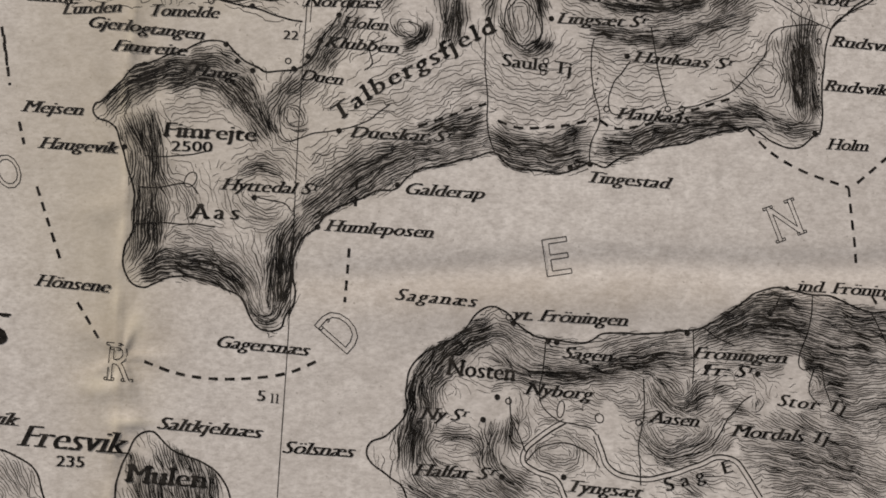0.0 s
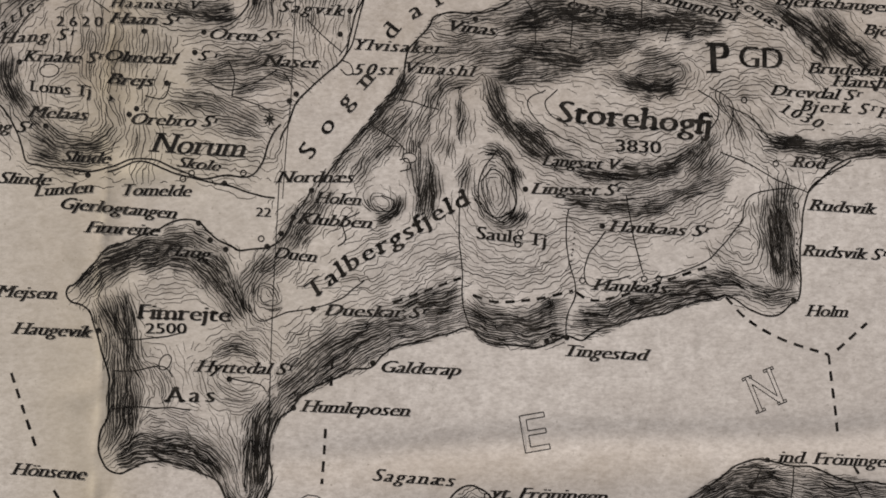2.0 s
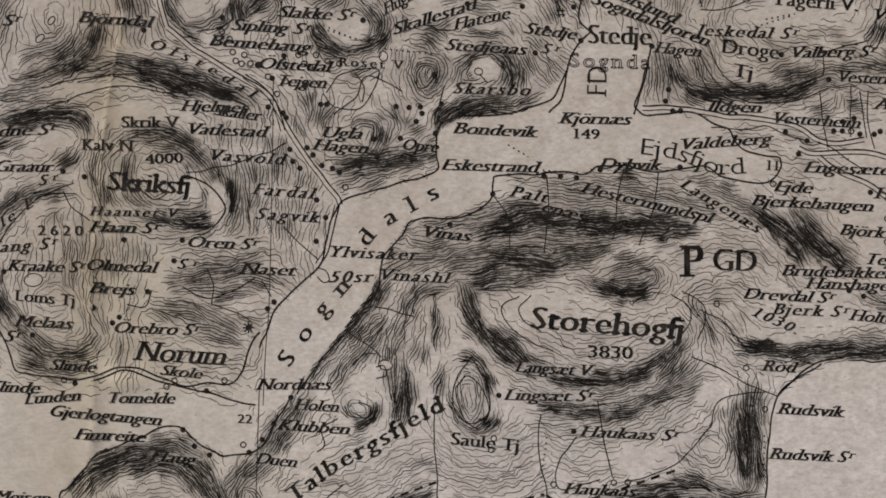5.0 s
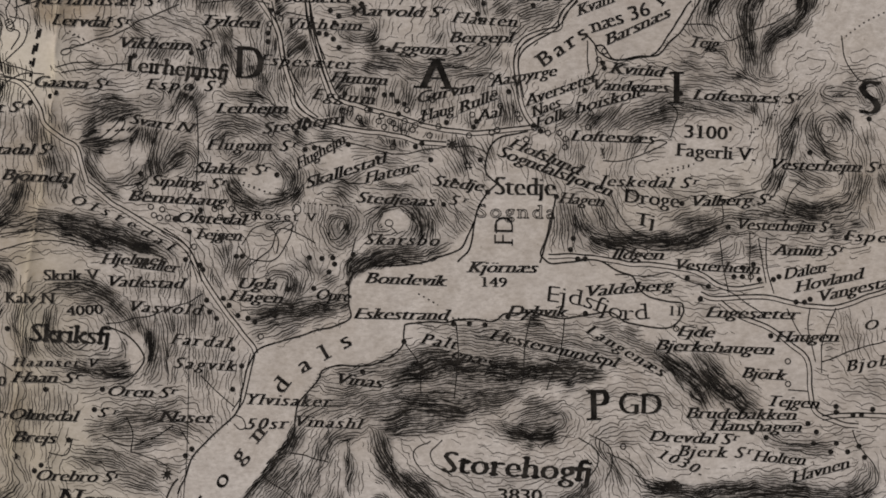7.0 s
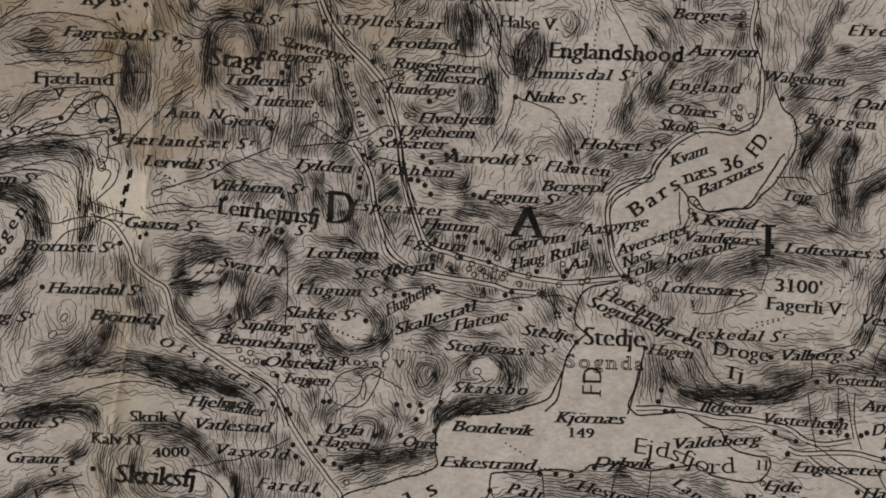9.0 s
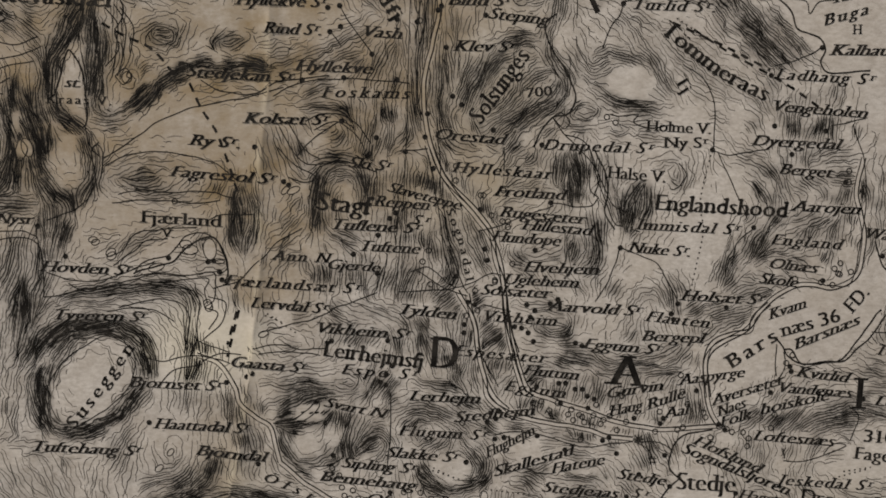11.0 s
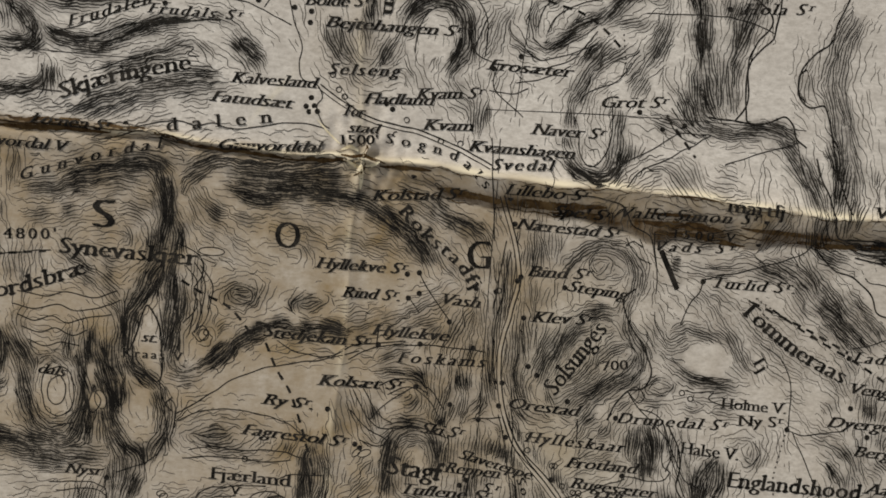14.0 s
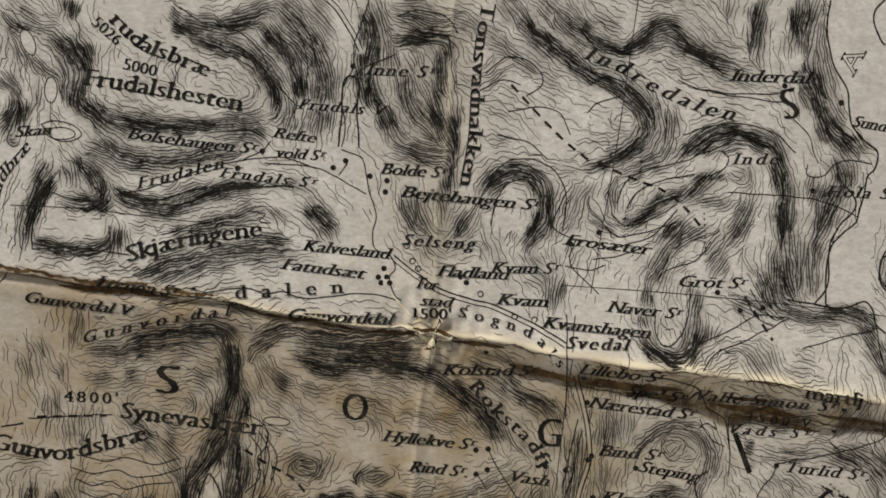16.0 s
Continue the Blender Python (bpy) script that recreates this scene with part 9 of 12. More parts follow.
slope(1.0, 1.1, 9.0, -46.4, 163, -43.8, 160.9, -41.7, 158.1, -40.3, 155.2, -40.5, 151.5)
slope(1.0, 1.2, 7.0, -43.4, 163.3, -40.7, 160.6, -39.2, 157.1, -39.5, 153.5)
flank(-46.4, 156.4, 1.2, 2.4, -60, 3.5)
slope(0.8, 1.0, 8.0, -60.9, 140.8, -58.4, 140.1, -55.4, 141, -52.5, 142.2, -48.2, 142.3, -44.7, 143.3)
slope(1.4, 1.4, 5.0, -59.5, 138.8, -54.7, 139.6, -49.9, 140.9, -46.3, 141)
slope(1.0, 1.4, 8.0, -44.7, 143.6, -41.6, 142.6, -39.6, 140.7, -38.1, 138.4)
slope(0.7, 1.0, 8.0, -54.4, 136.2, -51, 138.7, -48, 139.6, -46.1, 139.2)
flank(-45.0, 140.2, 2.4, 1.4, -80, 3.5)
slope(1.2, 1.0, 9.0, -58.9, 132.1, -54.8, 133.8, -51.3, 135.3, -47.7, 136.3, -42.3, 137.1)
slope(0.8, 0.8, 7.0, -55.3, 132.5, -50.6, 134.2, -45.8, 135.5, -41, 136.6)
slope(0.6, 0.8, 8.0, -70, 134.2, -66.4, 134.6, -62.2, 134.9)
flank(-66.6, 136.3, 4.2, 1.4, -0, 2.5)
flank(-61.3, 135.6, 0.7, 1.6, -90, 8.5)
flank(-55.1, 137.7, 1.2, 0.8, -60, 8.5)
slope(0.8, 0.8, 9.0, -69.2, 143.4, -69.9, 140.3, -70.8, 136.5, -70.7, 134.7)
slope(0.6, 0.8, 8.0, -66.8, 139.9, -64.4, 139.9, -63.3, 140.9, -64.7, 143.2, -66, 144.3)
flank(-65.3, 143.1, 1.2, 2.4, -60, 7.5)
flank(-67.0, 133.8, 3.6, 0.8, -10, 6.5)
flank(-61.5, 133.7, 1.8, 1.2, -0, 5.5)
slope(1.0, 1.0, 7.0, -73.9, 160.4, -72.5, 158.7, -71.2, 157.6)
flank(-74.1, 155.6, 1.4, 3.0, -110, 5.5)
flank(-73.7, 150.8, 1.2, 2.4, -95, 8.5)
flank(-70.7, 150.5, 1.4, 1.8, -100, 6.5)
flank(-71.5, 153.4, 1.8, 3.6, -70, 4.5)
flank(-67.8, 159.8, 1.8, 1.8, -80, 5.5)
slope(1.0, 1.0, 8.0, -36.2, 164, -34.7, 161.1, -33.9, 158.2, -34.5, 155.1)
slope(1.2, 1.2, 7.0, -34.8, 155.1, -33.3, 151.6, -31.8, 149.3, -29.3, 148.4)
slope(1.4, 1.8, 7.0, -31.6, 159.6, -30.6, 156.1, -29.1, 153.2, -27.3, 152.8)
slope(1.8, 1.4, 6.0, -29.3, 161.1, -28.6, 157.5, -27.4, 154)
slope(0.7, 1.2, 9.0, -33.5, 160.7, -30.4, 160.5, -27.4, 160.9)
hill(-30.6, 162.4, 3.0, 1.6, -0, 4, 6.0)
flank(-27.6, 149.7, 2.4, 1.8, -85, 8.5)
flank(-25.9, 147.5, 0.5, 3.0, -92, 8.8)
flank(-31.1, 148.2, 1.4, 2.4, -70, 6.5)
flank(-28.1, 142.4, 3.0, 2.4, -80, 6.5)
slope(1.2, 1.2, 7.0, -29.9, 141.6, -27.8, 139.4, -25.4, 139, -22.4, 139.9)
slope(1.4, 1.2, 7.0, -22.6, 142.3, -21.8, 146, -18.8, 147.5, -16.2, 146, -15.3, 142.4, -15.6, 139.9)
flank(-21.7, 139.3, 2.4, 1.8, -60, 5.5)
slope(1.2, 1.4, 7.0, -17.4, 139.1, -16, 136.8, -13.4, 135.8)
flank(-32.7, 152.3, 1.8, 3.6, -80, 5.5)
flank(-27.7, 138.2, 2.4, 1.2, -60, 4.5)
flank(-14.2, 137.6, 1.2, 2.4, -95, 5.5)
slope(1.4, 1.4, 4.0, -24.4, 154.9, -20.8, 154.6, -17.4, 151.9, -14.8, 149.8)
slope(1.4, 1.2, 5.0, -24, 156.8, -21.3, 160, -18.2, 159.1, -15.6, 157.6)
slope(1.4, 0.8, 7.0, -23, 165.3, -20.4, 163.1, -18.3, 160.9, -14.5, 159.5)
slope(0.8, 1.0, 8.0, -15.4, 162.4, -12.2, 160.3, -8.3, 158.3, -5.7, 156.1, -4.2, 153.8)
slope(1.0, 1.2, 8.0, -18.2, 165.7, -14.9, 163.1, -11.1, 161.6, -8, 161.3)
slope(1.2, 1.4, 6.0, -15.2, 166, -13.2, 164.4, -10.1, 163.5)
flank(-14.4, 164.3, 1.8, 2.4, -95, 6.5)
slope(1.0, 1.1, 9.0, -7.5, 162, -4.6, 163.4, -1.5, 162.5, 2.4, 160.8)
slope(1.8, 1.2, 5.0, -7.9, 165.5, -3.6, 165.3, 0.8, 164, 4.1, 161.9)
slope(1.2, 1.2, 5.0, -5.6, 160.9, -1.2, 160.1, 3.2, 159.4, 6.7, 160.3)
flank(5.1, 164.4, 1.8, 4.2, -90, 7.5)
flank(1.2, 165.8, 2.4, 2.4, -90, 3.5)
flank(7.3, 161.0, 2.4, 1.8, -60, 4.5)
slope(1.0, 1.2, 7.0, -4.3, 155, -4.6, 151.9, -6.3, 150, -7.9, 148.6)
slope(0.7, 0.8, 6.0, -11.9, 151.8, -9.5, 151.5, -6.5, 152.4, -5.5, 154.9)
hill(-7.9, 153.8, 1.8, 1.4, -0, 3, 5.0)
slope(1.2, 1.2, 9.0, -0.8, 150.5, 1.4, 152.5, 4.4, 153.4, 7.5, 153.1, 9.6, 150.9)
slope(0.6, 0.6, 8.0, -1.5, 145.5, 1.9, 148.3, 3.5, 150.3)
hill(-2.8, 146.3, 3.6, 1.4, 20, 4, 5.0)
slope(0.7, 0.8, 8.0, -3.5, 135.5, -2.7, 139.3, -0.5, 141.9, 2.9, 144.7, 4.6, 146.1)
hill(0.2, 140.8, 2.4, 1.2, 30, 4, 4.0)
flank(3.3, 140.5, 1.4, 3.0, -130, 7.5)
flank(5.4, 143.7, 1.4, 1.8, -120, 5.5)
flank(4.9, 149.2, 1.4, 1.0, -0, 6.5)
slope(0.8, 0.8, 9.0, 9.7, 150.3, 10.4, 146.7, 10.8, 143, 11.5, 139.4, 12.1, 136.4)
slope(1.3, 1.3, 8.0, 13.5, 143.3, 12.9, 140.1, 13.6, 136.5)
slope(1.2, 1.4, 7.0, 11.3, 168.6, 11.7, 165, 12.7, 161.5, 13.7, 157.9, 15.3, 154.4)
flank(16.2, 152.1, 1.8, 3.0, -95, 6.5)
flank(16.1, 147.2, 1.8, 1.4, -100, 6.5)
flank(10.8, 161.9, 1.2, 2.4, -95, 6.5)
flank(9.3, 136.7, 1.2, 1.8, -60, 5.5)
flank(2.7, 134.9, 2.4, 0.8, -0, 3.5)
flank(7.7, 134.1, 1.8, 1.2, -60, 4.5)
slope(0.8, 0.8, 7.0, 5.1, 135.7, 7.6, 135.3, 10.8, 134.4)
hill(-13.6, 143.8, 1.8, 2.4, -30, 4, 5.0)
slope(0.8, 0.8, 7.0, -13.3, 146.9, -14.2, 143.7, -12.6, 146.3)
flank(-1.4, 133.2, 1.8, 2.4, -80, 5.5)
hill(-1.2, 130.8, 2.4, 2.4, -0, 4, 6.0)
flank(16.9, 135.0, 3.6, 0.8, -20, 6.5)
flank(10.9, 133.2, 3.0, 1.2, 30, 3.5)
slope(1.4, 1.0, 8.0, -63.7, 123.7, -59.5, 124.1, -54.7, 125.2, -49.3, 126.3)
flank(-64.5, 126.1, 1.2, 2.4, -90, 6.5)
slope(1.8, 1.8, 3.0, -69.2, 123.2, -67.7, 119.6, -65.7, 117.4, -66.1, 114.8)
flank(-45.7, 126.6, 3.0, 1.2, -0, 4.5)
flank(-58.0, 127.9, 4.8, 1.0, 5, 4.5)
flank(-51.8, 127.3, 3.6, 0.8, 10, 6.5)
slope(1.4, 0.8, 4.0, -70.6, 110.1, -65.8, 111.1, -59.7, 111.1, -55.9, 110.2)
flank(-69.9, 108.3, 2.4, 1.8, -90, 4.5)
flank(-63.7, 108.2, 1.4, 1.8, -90, 7.5)
slope(0.5, 0.4, 9.5, -26.2, 71.8, -24.3, 72.6, -22.4, 73.6, -20.4, 74.1)
slope(0.5, 0.4, 9.5, -24.6, 72.9, -23.3, 73.8, -21.4, 74.5, -20.1, 74.1)
slope(0.4, 0.4, 9.5, -20.5, 71.6, -19.5, 69.7, -19.9, 68.1)
slope(0.5, 0.5, 8.5, -25.9, 68.8, -24.9, 66.6, -24.6, 65.3)
slope(0.4, 0.4, 8.5, -29.1, 60.8, -25.3, 59.5, -20.9, 59.4, -18.4, 57.6)
slope(0.5, 0.5, 8.5, 32.4, 58.4, 35.5, 57.8, 39.3, 57.5, 42.5, 57.9)
slope(0.4, 0.6, 9.5, 45.7, 59.8, 50.8, 59.9, 54.6, 59.7, 58.9, 59.8)
flank(29.5, 59.7, 1.4, 1.8, -60, 7.5)
flank(27.9, 60.3, 2.4, 3.6, -80, 5.5)
slope(0.4, 0.4, 9.3, -7.7, 98.1, -6.7, 93, -6.1, 89.2, -5.2, 86.7)
slope(0.4, 0.6, 9.3, -3.9, 82.2, -2.7, 78.4, -1.4, 75.2)
slope(0.3, 0.3, 9.5, 14.2, 98, 15.2, 96.1, 14.8, 93.6)
slope(0.3, 0.3, 9.5, 16.4, 98, 16.1, 95.5, 15.1, 93.6)
slope(0.3, 0.3, 9.5, 5.7, 101.2, 5.7, 99.3, 6, 97.4)
slope(0.3, 0.3, 9.5, 8.5, 101.2, 8.3, 99.3, 7.9, 97.4)
slope(0.3, 0.3, 9.3, 27.2, 92.9, 28.4, 91, 31, 89.7)
hill(-29.8, 95.4, 0.5, 1.6, -0, 3, 9.5)
hill(6.9, 97.7, 0.7, 2.2, -0, 3, 9.5)
hill(14.7, 95.4, 0.8, 2.2, -15, 3, 9.5)
hill(18.7, 99.4, 1.1, 1.6, -0, 2, 5.2)
slope(0.3, 0.3, 9.5, 26.6, 123.6, 30.5, 123.1, 35, 122.1, 39.4, 121.9)
slope(0.4, 0.4, 9.2, -4.9, 105.6, -3.6, 103.1, -1.6, 101.9)
slope(0.3, 0.3, 9.5, -61.8, 137.4, -61.6, 135.6, -60.8, 134.7)
slope(0.3, 0.3, 9.5, -60.9, 137.5, -60.5, 135.1)
slope(0.3, 0.3, 9.5, -26.3, 153.5, -26.1, 150.5, -25.9, 147.5)
slope(0.3, 0.5, 9.0, 16.8, 135.6, 19.3, 135.2, 21.2, 132.9, 22.4, 129.9)
slope(1.2, 1.6, 7.5, 27.1, 148.3, 25.5, 144.5, 25.1, 141.4, 26.2, 137.1, 27.6, 132.2, 28.4, 127.9)
slope(0.7, 0.6, 6.5, 22.5, 142.5, 22.1, 139.9, 23.5, 138.8)
slope(0.4, 0.4, 8.5, 24.8, 137.6, 26.2, 132.7, 27.1, 128.4)
slope(0.5, 0.6, 8.5, 1.6, 136.8, 1.5, 132.7, 0.5, 129.8, -1.3, 129, -3.1, 130.4, -3.9, 133.6, -3.7, 136.4)
slope(0.6, 0.7, 7.5, 9.4, 134.2, 12.6, 134, 15.6, 135.2, 18.8, 135.1, 20.8, 133.6)
slope(0.5, 0.5, 7.5, 21.4, 133.1, 22.9, 130.6, 24, 128.2)
slope(0.6, 0.6, 8.5, 10.8, 145.4, 11.7, 141.1, 12.7, 136.8)
slope(0.6, 0.6, 8.5, 15.3, 147.5, 14.3, 143.8, 14, 140, 13.9, 136.9)
hill(-38.7, 113.2, 1.8, 0.8, -0, 2, 8.5)
hill(-31.8, 112.7, 1.2, 0.7, -0, 2, 8.5)
slope(0.3, 0.3, 9.5, -47, 116.1, -47.1, 111.7, -46.6, 107.9)
slope(0.4, 0.4, 8.5, 3.5, 25.1, 4.5, 28.1, 6.3, 29.3, 8.1, 28.1, 9.2, 25, 9.3, 22.6, 7.4, 21.4)
slope(0.3, 0.3, 8.5, -0.6, 28.8, 0.2, 26.3, -0.1, 23.3)
slope(0.3, 0.3, 8.5, -2.2, 27.6, -1.3, 25.1, -1.1, 22.7)
slope(0.3, 0.3, 8.5, 3.4, 35.5, 3.6, 33, 3.4, 31.2)
slope(0.3, 0.3, 8.5, 4.7, 36.1, 5, 33.6, 4.5, 31.2)
slope(0.4, 0.4, 8.5, -5.8, 22.1, -4, 22.7, -4, 24.5, -5.8, 25.2)
slope(0.4, 0.4, 9.5, 7, 36.4, 7, 34.2, 8.8, 31.8, 11.1, 29.9, 13.5, 28.4, 16.5, 27.4)
slope(0.4, 0.4, 9.5, -31.2, 53, -29, 53.9, -25.9, 53.4, -23.3, 51.4)
slope(0.3, 0.3, 9.5, -19.5, 47.5, -18.9, 45.6, -20.1, 43.7)
slope(0.6, 0.7, 8.5, -51.2, 69.2, -52.6, 72.2, -50.9, 76.2, -48.3, 79.5, -44.6, 81, -41.4, 79.9, -40.1, 77.1, -42.2, 73.2, -45.6, 69.5, -49.4, 68.2, -51.2, 69.1)
slope(0.8, 0.6, 5.5, -55.7, 67.3, -55.1, 72.5, -53.9, 76.3, -51.4, 80.2, -48.3, 82.2)
flank(-56.4, 76.3, 2.4, 6.6, -95, 5.5)
flank(-55.9, 86.4, 2.4, 3.6, -95, 5.5)
flank(-54.0, 81.4, 3.0, 2.4, -60, 5.5)
slope(0.7, 0.7, 7.5, -35.4, 83.7, -35, 81.2, -35.6, 78, -35.2, 75.4)
flank(-37.4, 71.6, 3.6, 3.0, -90, 3.5)
flank(-54.4, 67.4, 3.6, 1.8, -0, 5.5)
slope(0.6, 0.6, 8.5, -56.8, 108.5, -55.5, 106, -54.8, 102.9, -53.5, 99.7)
slope(0.7, 0.7, 8.5, -54.9, 107.3, -56.1, 102.8, -57.3, 99)
slope(0.6, 0.6, 8.5, -51.9, 96.6, -49.7, 94.8, -50.3, 91.6, -51.5, 88.4)
hill(-48.5, 98.6, 2.0, 2.0, -0, 4, 5.5)
flank(-56.0, 94.6, 3.0, 1.8, -10, 7.5)
flank(-50.2, 86.6, 2.4, 2.4, -20, 4.5)
slope(0.6, 0.6, 7.5, -52.2, 92.2, -51.5, 87.8, -51.8, 84)
flank(-57.1, 83.9, 1.8, 4.8, -95, 5.5)
flank(-57.2, 105.5, 3.0, 3.0, -95, 5.5)
slope(0.6, 0.6, 8.5, -56.9, 110.6, -55.9, 107.5, -54.6, 104.3, -54.8, 100.5)
slope(0.7, 0.7, 8.5, -58.5, 109.3, -57.8, 105.5, -59, 101.6)
hill(-58.3, 99.1, 1.8, 1.8, -0, 4, 4.5)
flank(-63.1, 115.2, 3.0, 3.6, -95, 5.5)
flank(-66.9, 117.4, 1.8, 1.8, -95, 6.5)
slope(0.6, 0.6, 8.5, -65, 115.7, -63.6, 112.7, -64, 108.9)
hill(-64.1, 111.4, 1.4, 2.4, -0, 4, 4.5)
slope(0.6, 0.5, 8.5, -59, 118.1, -56.3, 115.2, -55.5, 112.1)
hill(-58.5, 110.6, 3.0, 2.4, -0, 4, 4.5)
slope(0.6, 0.6, 8.5, -52.8, 117.3, -53.8, 114.8, -53, 111.7, -51, 110)
flank(35.0, -11.2, 8.4, 3.0, -10, 6.5)
slope(0.7, 0.7, 7.5, 36.3, -8.9, 37.4, -11.2, 39.7, -14.1, 40.8, -17.1)
slope(0.6, 0.6, 7.5, 27.9, -8.3, 30.9, -6.6, 34, -5.6, 37, -5.6)
hill(38.5, -13.0, 0.8, 1.8, -10, 2, 5.5)
flank(3.6, 38.5, 2.4, 1.2, 20, 7.4)
slope(0.5, 0.5, 8.6, -0.2, 32.8, 0.4, 35.4, 3.6, 36.9, 5.5, 37.2)
slope(0.4, 0.4, 8.6, -1.5, 31, -2.1, 27.9, -1.8, 25.4)
flank(-54.4, 60.9, 7.2, 4.8, -60, 5.5)
flank(-45.4, 58.6, 6.6, 6.6, -85, 4.5)
hill(-52.4, 58.4, 4.2, 3.0, -0, 5, 4.5)
flank(-55.5, 50.6, 7.2, 4.8, -80, 4.5)
flank(-62.0, 64.6, 3.6, 9.6, -95, 4.5)
flank(-62.1, 141.6, 3.6, 1.0, -0, 4.5)
slope(0.5, 0.5, 9.0, -65.5, 146.1, -63.1, 145.6, -60.5, 144.2)
slope(0.5, 0.5, 8.0, -73.9, 156.8, -71.6, 154, -69.7, 153, -67.2, 152)
flank(-63.5, 136.0, 2.4, 1.4, -0, 2.5)
slope(0.4, 0.4, 9.0, -74.9, 158.5, -73, 156.9, -71.9, 158.8)
hill(-72.9, 147.9, 1.2, 2.4, -0, 3, 8.0)
slope(0.4, 0.4, 9.0, -67, 157.4, -65.6, 155.2, -66, 152.1)
slope(0.5, 0.6, 9.0, -43, 159.1, -41.6, 156.3, -41.3, 153.3, -41.9, 150.2)
slope(0.8, 1.0, 9.5, -62, 104.4, -62.1, 100.6, -60.6, 97, -57.2, 95.2, -55.4, 97.9, -55.6, 101.3, -56.6, 103.8)
slope(1.1, 1.3, 9.5, -64.9, 95, -61.1, 94.3, -56.6, 93.8, -52.6, 94.8)
slope(0.7, 0.7, 9.5, -49, 116, -51.3, 110.5, -51.9, 106.3, -51.3, 102.6)
slope(0.8, 0.8, 9.5, -56.5, 104.8, -54.4, 102.1, -53.3, 98.6, -51.5, 95.5, -50.1, 91.8)
slope(0.6, 0.7, 9.0, -51.7, 101.3, -51.4, 97.5, -49.8, 95.7, -47.6, 97.1, -47.2, 100.6)
slope(0.5, 0.5, 9.5, -46.5, 105.4, -45.2, 104.1, -42.7, 105.3, -39.7, 107.8, -36.6, 109.3, -32.9, 110.1, -27.8, 109.8)
slope(0.5, 0.5, 9.5, -55.6, 108.6, -55.3, 105.8, -57.1, 104.4, -61.5, 104.5, -64.1, 106.2)
slope(0.6, 0.7, 8.8, 7, 37.6, 6.2, 35.7, 7.1, 33.3, 9.7, 30.4, 12.8, 28.3, 17.7, 26.8, 22.7, 26.5, 26.5, 28, 30.4, 30.5)
slope(0.4, 0.4, 8.6, 20.6, 36.7, 23.7, 37.1, 27.6, 39)
slope(0.5, 0.5, 7.1, 13.3, 25.6, 15.8, 23.9, 19.4, 22.9, 24.4, 23.2, 28, 25.5, 31, 28.9)
slope(0.6, 0.7, 9.5, 6.7, 37.2, 11.8, 38.4, 16.9, 39.6, 21.3, 40.4)
slope(0.4, 0.4, 8.6, 3.2, 33.5, 3.5, 31.6, 3.8, 30)
slope(0.5, 0.5, 7.6, 31.3, 36.5, 31.8, 34, 33, 31.4, 33.5, 29.5)
slope(0.4, 0.4, 9.5, -23.5, 66.7, -20.8, 70.5, -16.4, 71.3)
slope(0.4, 0.4, 9.5, -20.3, 65.4, -16.8, 66.9, -13.9, 67.9)
slope(0.4, 0.5, 9.5, -27.2, 52.2, -21.8, 51.7, -20, 48.6, -21.3, 45.5, -25.5, 44.6)
# the broad lie of the land is above; crests, banks and gullies stand out on it
LIE *= (1 - 0.7 * smooth(GY, 20, 34))[..., None]
TONE *= 1.08 - 0.3 * smooth(GY, 20, 34)
slope(1, 1, 8, -59.5, 124.5, -55.8, 125.9, -52.1, 127, -49, 127.1, -47.4, 125.6)
slope(1.4, 1.4, 3.5, -59.5, 122.3, -54.5, 123.5, -50.1, 122.7, -47.9, 120.9)
slope(0.7, 0.7, 9, -48.6, 126.5, -47.5, 124, -47.7, 120.9, -48.3, 118.4, -48, 115.9, -49, 113.7, -50.5, 111.4, -51.3, 108.9, -51.1, 106.4, -49.8, 104.5, -47.6, 102.7)
slope(0.9, 0.6, 6.5, -46.1, 125, -44.6, 126.6, -42.7, 128, -40.9, 128.3)
slope(0.6, 0.6, 8.5, -46.7, 121.6, -46, 119.8, -46.6, 116.6, -46.2, 113.5, -45.8, 111, -46.4, 108.4, -46.4, 105.9, -45.7, 104.1)
slope(0.5, 0.5, 9, -46.3, 104, -44.1, 103.8, -41.9, 105.1, -39.8, 107.1, -37.6, 109.1, -35.1, 110.1, -32.3, 109.9, -29.1, 110.1, -26.6, 109.7)
slope(1.8, 1.8, 3.4, -45.8, 122.9, -43.9, 121.7, -42, 120.5, -40, 118.7, -38.8, 118.2)
slope(0.9, 0.9, 4.5, -45, 118.5, -43.7, 116.1, -44, 112.9, -43.3, 111.1, -44.8, 108.5)
slope(2, 1.8, 7.5, -40.9, 126.8, -38.4, 126.6, -34.6, 126.4, -31.5, 126.9, -28.4, 126.7)
slope(0.7, 0.9, 8.5, -40.8, 125.2, -37.7, 124.6, -33.3, 125.2, -28.3, 125.1, -24.5, 123.7, -22, 122.3, -19.4, 120.2, -17.7, 118)
slope(1.1, 1.4, 4, -38.9, 123.1, -33.3, 123.4, -28.2, 122.3)
slope(0.9, 1, 7, -22.1, 126.3, -18.9, 125.2, -16.4, 123.4, -13.8, 122.3, -12.8, 120.7)
hill(-33.5, 118.4, 1.9, 1.3, 2.2, 4, 3.5)
hill(-38.7, 113.5, 3.5, 2.2, 2.2, 4, 3.8)
hill(-38.4, 113.5, 1.8, 0.9, 2.2, 4, 6)
hill(-31.1, 112.8, 2, 1.1, 2.2, 4, 6)
hill(-42.5, 108.6, 0.8, 0.9, 2.2, 4, 5)
slope(0.9, 0.7, 4.5, -29.4, 120.4, -25.7, 119.9, -21.9, 119.1, -19.3, 118.3)
